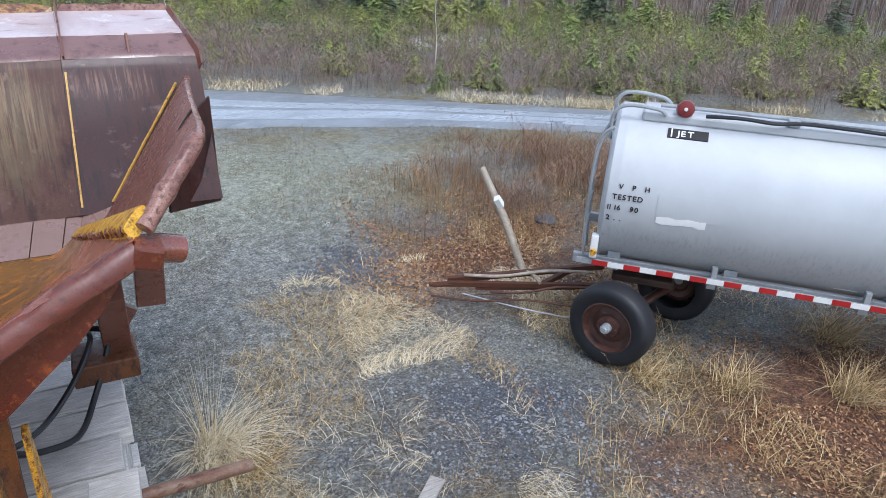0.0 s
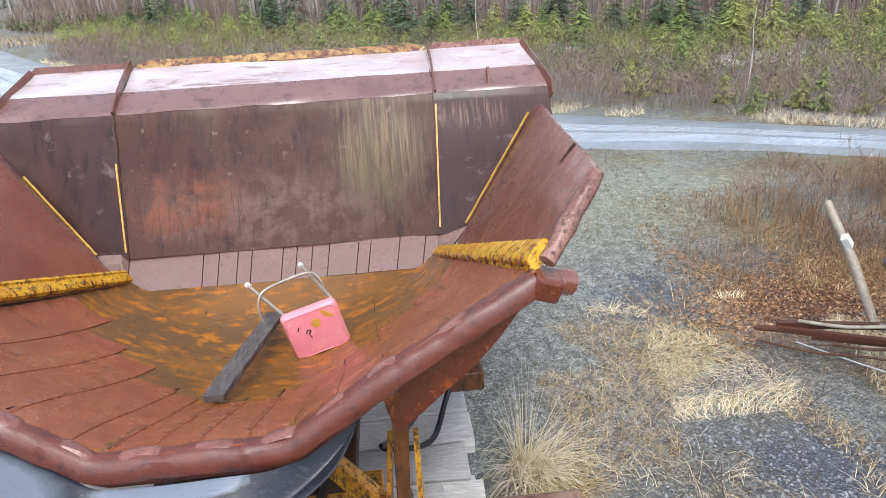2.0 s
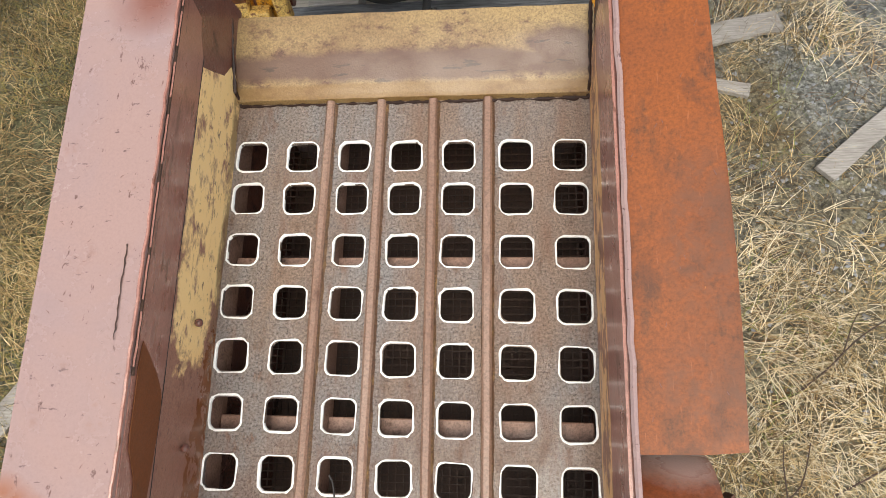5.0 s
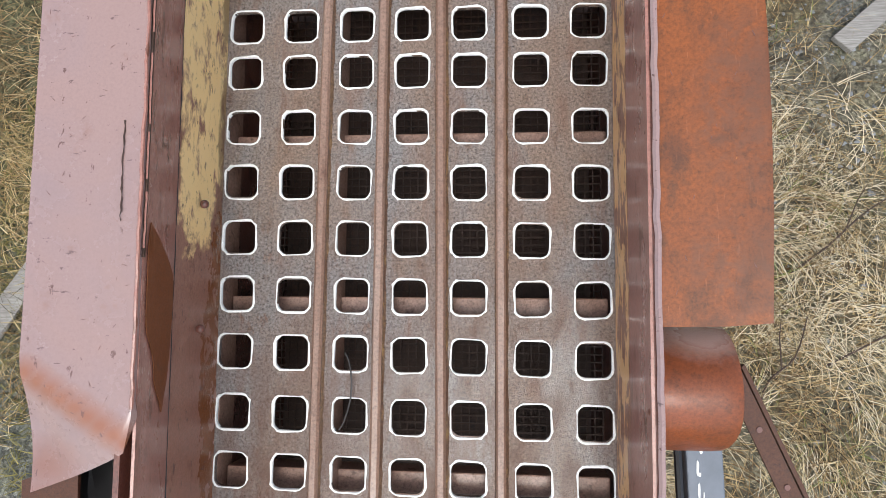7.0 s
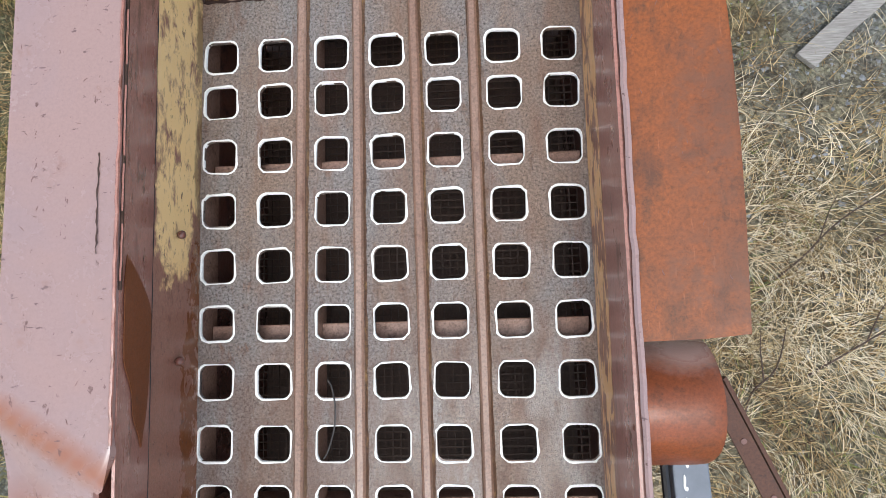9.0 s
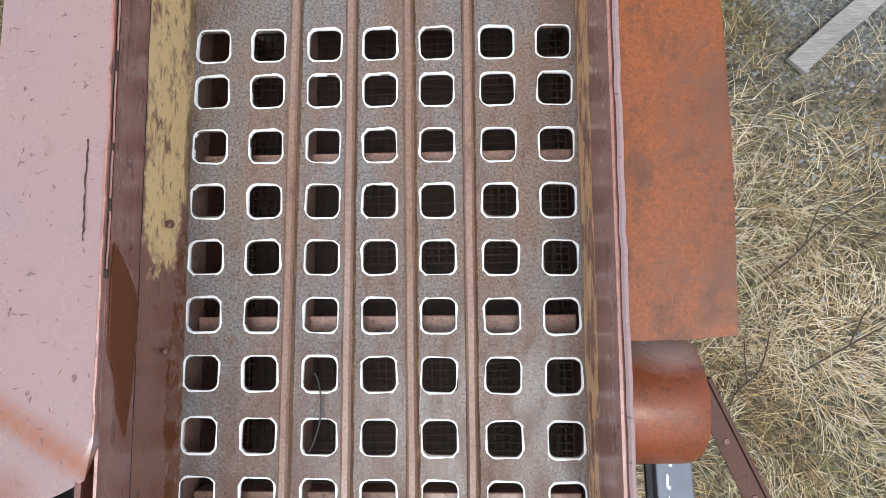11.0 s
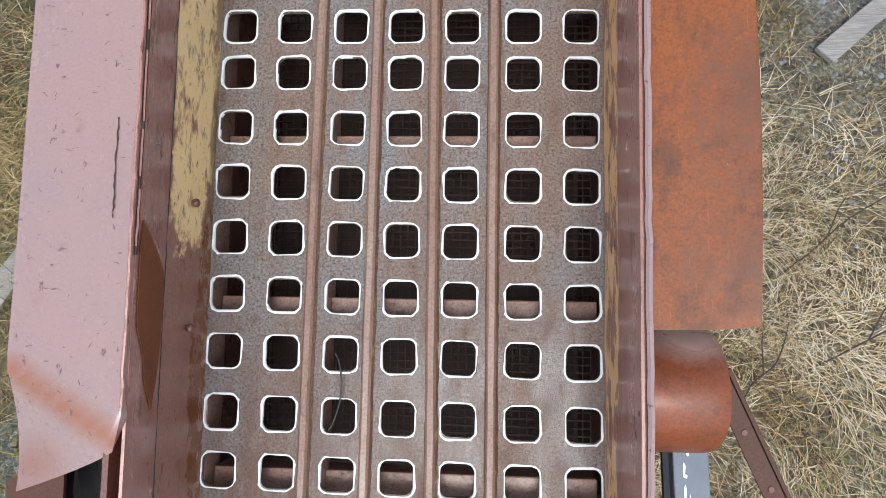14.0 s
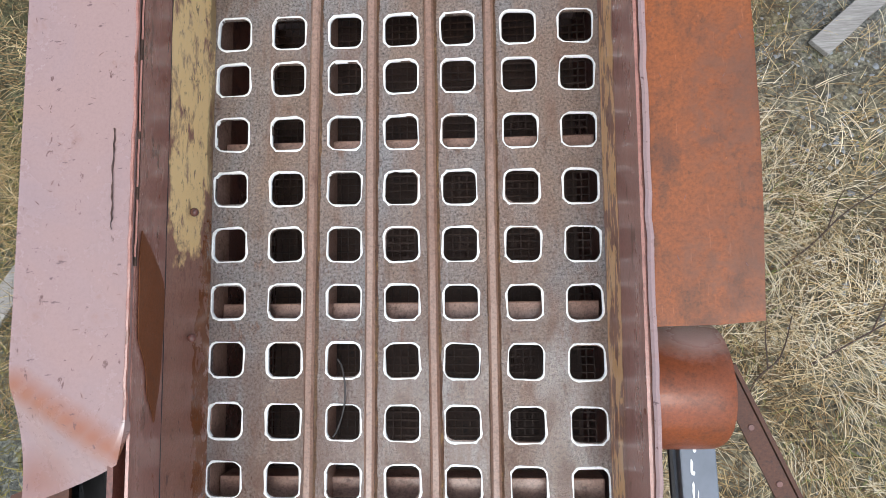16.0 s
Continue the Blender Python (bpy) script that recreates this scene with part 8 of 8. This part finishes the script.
kinds = [conifer(1, 1.7, 0.75, SPRUCE, "young green spruce in the thicket"), conifer(2, 2.3, 0.85, SPRUCE, "young green spruce in the thicket"),
         conifer(3, 1.3, 0.65, YOUNG, "small yellow-green spruce in the thicket"), conifer(4, 1.9, 0.9, YOUNG, "small yellow-green spruce in the thicket"), conifer(5, 3.2, 1.1, SPRUCE_DARK, "dark green spruce at the edge of the wood")]
rng = random.Random(60)
fx = [p.x for p in FAR][::-1]
fy = [p.y for p in FAR][::-1]
placed = 0
used = set()
for k in range(280):
    x = rng.uniform(-20, 34)
    off = 3.0 + 18 * rng.random() ** 0.7
    y = float(np.interp(x, fx, fy)) + off
    kind = kinds[rng.choice((0, 1, 2, 2, 3, 3) if off < 15 else (0, 1, 1, 3, 3, 4))]
    s = rng.uniform(0.32, 0.7) if off < 15 else rng.uniform(0.6, 1.0)
    m = pose(x, y, 0, 0, 0, rng.uniform(0, 360))
    t = kind if kind not in used else copy_thing(kind, m)
    used.add(kind)
    t.matrix_basis = m
    t.scale = (s, s, s * rng.uniform(0.9, 1.2))

for k in range(46):
    x = rng.uniform(3, 32)
    y = float(np.interp(x, fx, fy)) + rng.uniform(1.3, 5.0)
    t = copy_thing(kinds[rng.choice((0, 1, 2, 3))], pose(x, y, 0, 0, 0, rng.uniform(0, 360)))
    q = rng.uniform(0.3, 0.62)
    t.scale = (q, q, q * rng.uniform(1.0, 1.3))

STEM = leafy('pale_stems', [rgb(150, 142, 138), rgb(176, 168, 164), rgb(120, 110, 106), rgb(96, 88, 86)])
# far wood: tall bare-stemmed trees as one mass
r = random.Random(71)
vs, fs = [], []
for k in range(700):
    x = r.uniform(-60, 60)
    y = float(np.interp(x, fx, fy)) + 20 + 26 * r.random()
    h = r.uniform(9, 15)
    w = r.uniform(0.07, 0.14)
    for a in (0, 2.1, 4.2):
        i = len(vs)
        vs += [(x + w * math.cos(a), y + w * math.sin(a), 0), (x + w * math.cos(a + 2.1), y + w * math.sin(a + 2.1), 0), (x + 0.3 * w, y, h)]
        fs.append((i, i + 1, i + 2))
me = bpy.data.meshes.new("far_stems")
me.from_pydata(vs, [], fs)
me.materials.append(STEM)
wood_stems = tagged(new("far_stems", me), "grey stems of the wood behind the thicket", "wood", kind="stuff")
vs, fs = [], []
for k in range(60):
    x = r.uniform(-60, 60)
    y = float(np.interp(x, fx, fy)) + 21 + 26 * r.random()
    h = r.uniform(5, 13)
    for q in range(120):
        z = h * r.uniform(0.03, 1.0)
        reach = (1 - z / h) * 1.9 + 0.3
        a = r.uniform(0, 6.283)
        d = Vector((math.cos(a), math.sin(a), -0.35))
        b0 = Vector((x, y, z)) + d * reach * r.uniform(0, 0.5)
        s = Vector((-d.y, d.x, 0))
        i = len(vs)
        vs += [tuple(b0 - s * 0.22), tuple(b0 + s * 0.22), tuple(b0 + d * reach * 0.7)]
        fs.append((i, i + 1, i + 2))
me = bpy.data.meshes.new("far_wood")
me.from_pydata(vs, [], fs)
me.materials.append(SPRUCE_DARK)
tagged(new("far_wood", me), "dark spruce wood behind the thicket", "wood", kind="stuff")

# birches standing in the thicket
for x, y, h in ((10.6, 16.0, 2.6), (4.2, 21.6, 3.0)):
    t = thing("birch", "slim white birch stem standing bare in the thicket", "tree", at=(x, y, 0), group="birches in the thicket")
    bm = bmesh.new()
    tube(bm, smooth_line([(0, 0, 0), (0.04, 0, h * 0.4), (-0.03, 0, h * 0.7), (0.02, 0, h)], 4), [0.02 * (1 - 0.06 * k) for k in range(13)], 7)
    part("trunk", bm, BIRCH, t, smooth=True)
    bm = bmesh.new()
    rr = random.Random(int(x * 10))
    for k in range(40):
        z = rr.uniform(0.25, 1) * h
        a = rr.uniform(0, 6.28)
        ln = rr.uniform(0.3, 0.7)
        tube(bm, [(0, 0, z), (0.6 * ln * math.cos(a), 0.6 * ln * math.sin(a), z + 0.5 * ln), (ln * math.cos(a), ln * math.sin(a), z + 1.0 * ln)], [0.008, 0.005, 0.002], 4)
    part("twigs", bm, TWIG, t)


# brush beyond the bend of the road
r = np.random.default_rng(83)
n = 9000
x = r.uniform(-75, -10, n)
y = 50 + 0.25 * (x + 40) * (x > -40) + r.uniform(0, 12, n) + np.where(x < -40, (-40 - x) * 0.1, 0)
keep = np.array([noise.noise((a * 0.12, b * 0.12, 9.0)) for a, b in zip(x, y)]) > -0.25
gap = np.abs((y - 72) - (x + 42.5) * -1.35) < 5.5
brush = np.column_stack([x, y, np.zeros(n)])[keep & ~gap]
blades("far_thicket", brush, 2.0, 0.05, 0.3, TWIG, "bare brown brush beyond the road bend", "thicket", 84, 3, 0.15)
leaf_cloud("green_scrub", np.repeat(brush[::2], 3, axis=0) + r.normal(0, 0.6, (len(np.repeat(brush[::2], 3, axis=0)), 3)) * np.array([1, 1, 0]), 1.1, 0.14, SCRUB_DARK, "dull green scrub beyond the road bend", "scrub", 85)
blades("verge_grass", np.column_stack([r.uniform(-60, -10, 5000), r.uniform(44, 51, 5000), np.zeros(5000)]), 0.4, 0.03, 0.6, STRAW, "dry grass beyond the road bend", "grass", 86, 2, 0.4)

# single tall tufts
def tuft(x, y, h, n, spread, seed, lean=0.45, droop=0.33, wind=None, width=0.0065, mat=STRAW_PALE):
    r = np.random.default_rng(seed)
    ang, rad = r.uniform(0, 6.283, n), spread * 0.25 * np.sqrt(r.uniform(0, 1, n))
    pos = np.column_stack([x + rad * np.cos(ang), y + rad * np.sin(ang), np.full(n, ground_height(x, y))])
    return blades("grass_tuft", pos, h, width, lean, mat, "tall bleached dry grass tuft", "grass tuft", seed, 4, droop, "dry grass tufts", wind)


tuft(2.0, 3.05, 0.80, 60, 0.22, 100, 0.10, 0.05, None, 0.006, BLEACHED)
tuft(2.03, 3.0, 0.60, 420, 0.7, 101, 0.75, 0.38, (-50, 55), 0.0065, BLEACHED)
tuft(2.2, 2.75, 0.5, 260, 0.9, 102, 1.1, 0.2, (-40, 70), 0.0055, STRAW)
tuft(3.55, 4.5, 0.30, 170, 2.2, 103, 1.25, 0.15, (-50, 60), 0.006)
tuft(4.2, 5.0, 0.26, 170, 3.0, 104, 1.25, 0.15, None, 0.006, STRAW)
tuft(-1.35, 1.55, 0.65, 340, 0.6, 105, 0.5, 0.35, (-110, 50))
tuft(-1.5, 1.1, 0.5, 260, 0.8, 106, 0.8, 0.3, (-100, 60), 0.006, STRAW)
for k, (x, y, h, n, sp) in enumerate(((6.7, 1.9, 0.45, 220, 0.7), (7.6, 1.3, 0.55, 280, 0.7), (6.0, 2.35, 0.35, 180, 0.7), (8.4, 2.0, 0.6, 260, 0.7))):
    tuft(x, y, h, n, sp, 110 + k, 0.8, 0.3, (-60, 80))

# thin bare sticks lying in the grass
r = random.Random(91)
for x, y, a, ln in ((1.9, -0.3, 35, 0.9), (2.1, -0.75, 30, 0.7), (2.5, -0.1, 42, 0.6), (1.75, -0.95, 60, 0.5), (2.4, -1.0, 28, 0.8), (2.9, 0.6, -60, 0.7), (4.6, 3.4, 20, 0.6), (5.2, 4.4, -30, 0.8), (3.4, 2.3, 75, 0.5)):
    z = ground_height(x, y)
    t = thing("bare_stick", "thin dark bare stick lying in the dry grass", "stick", at=(x, y, z), group="sticks in the grass")
    d = Vector((math.cos(radians(a)), math.sin(radians(a)), 0))
    n = Vector((-d.y, d.x, 0))
    bm = bmesh.new()
    pts = smooth_line([d * ln * q + n * r.uniform(-0.03, 0.03) + Vector((0, 0, 0.01 + 0.12 * min(q, 0.7))) for q in (0, 0.3, 0.6, 1.0)], 4)
    tube(bm, pts, [0.006 - 0.0003 * q for q in range(len(pts))], 5)
    part("stem", bm, TWIG_DARK, t, smooth=True)
    bm = bmesh.new()
    tube(bm, [pts[6], pts[6] + d * 0.12 + n * 0.08 + Vector((0, 0, 0.04)), pts[6] + d * 0.22 + n * 0.12 + Vector((0, 0, 0.05))], [0.004, 0.003, 0.001], 5)
    part("side_twig", bm, TWIG_DARK, t, smooth=True)
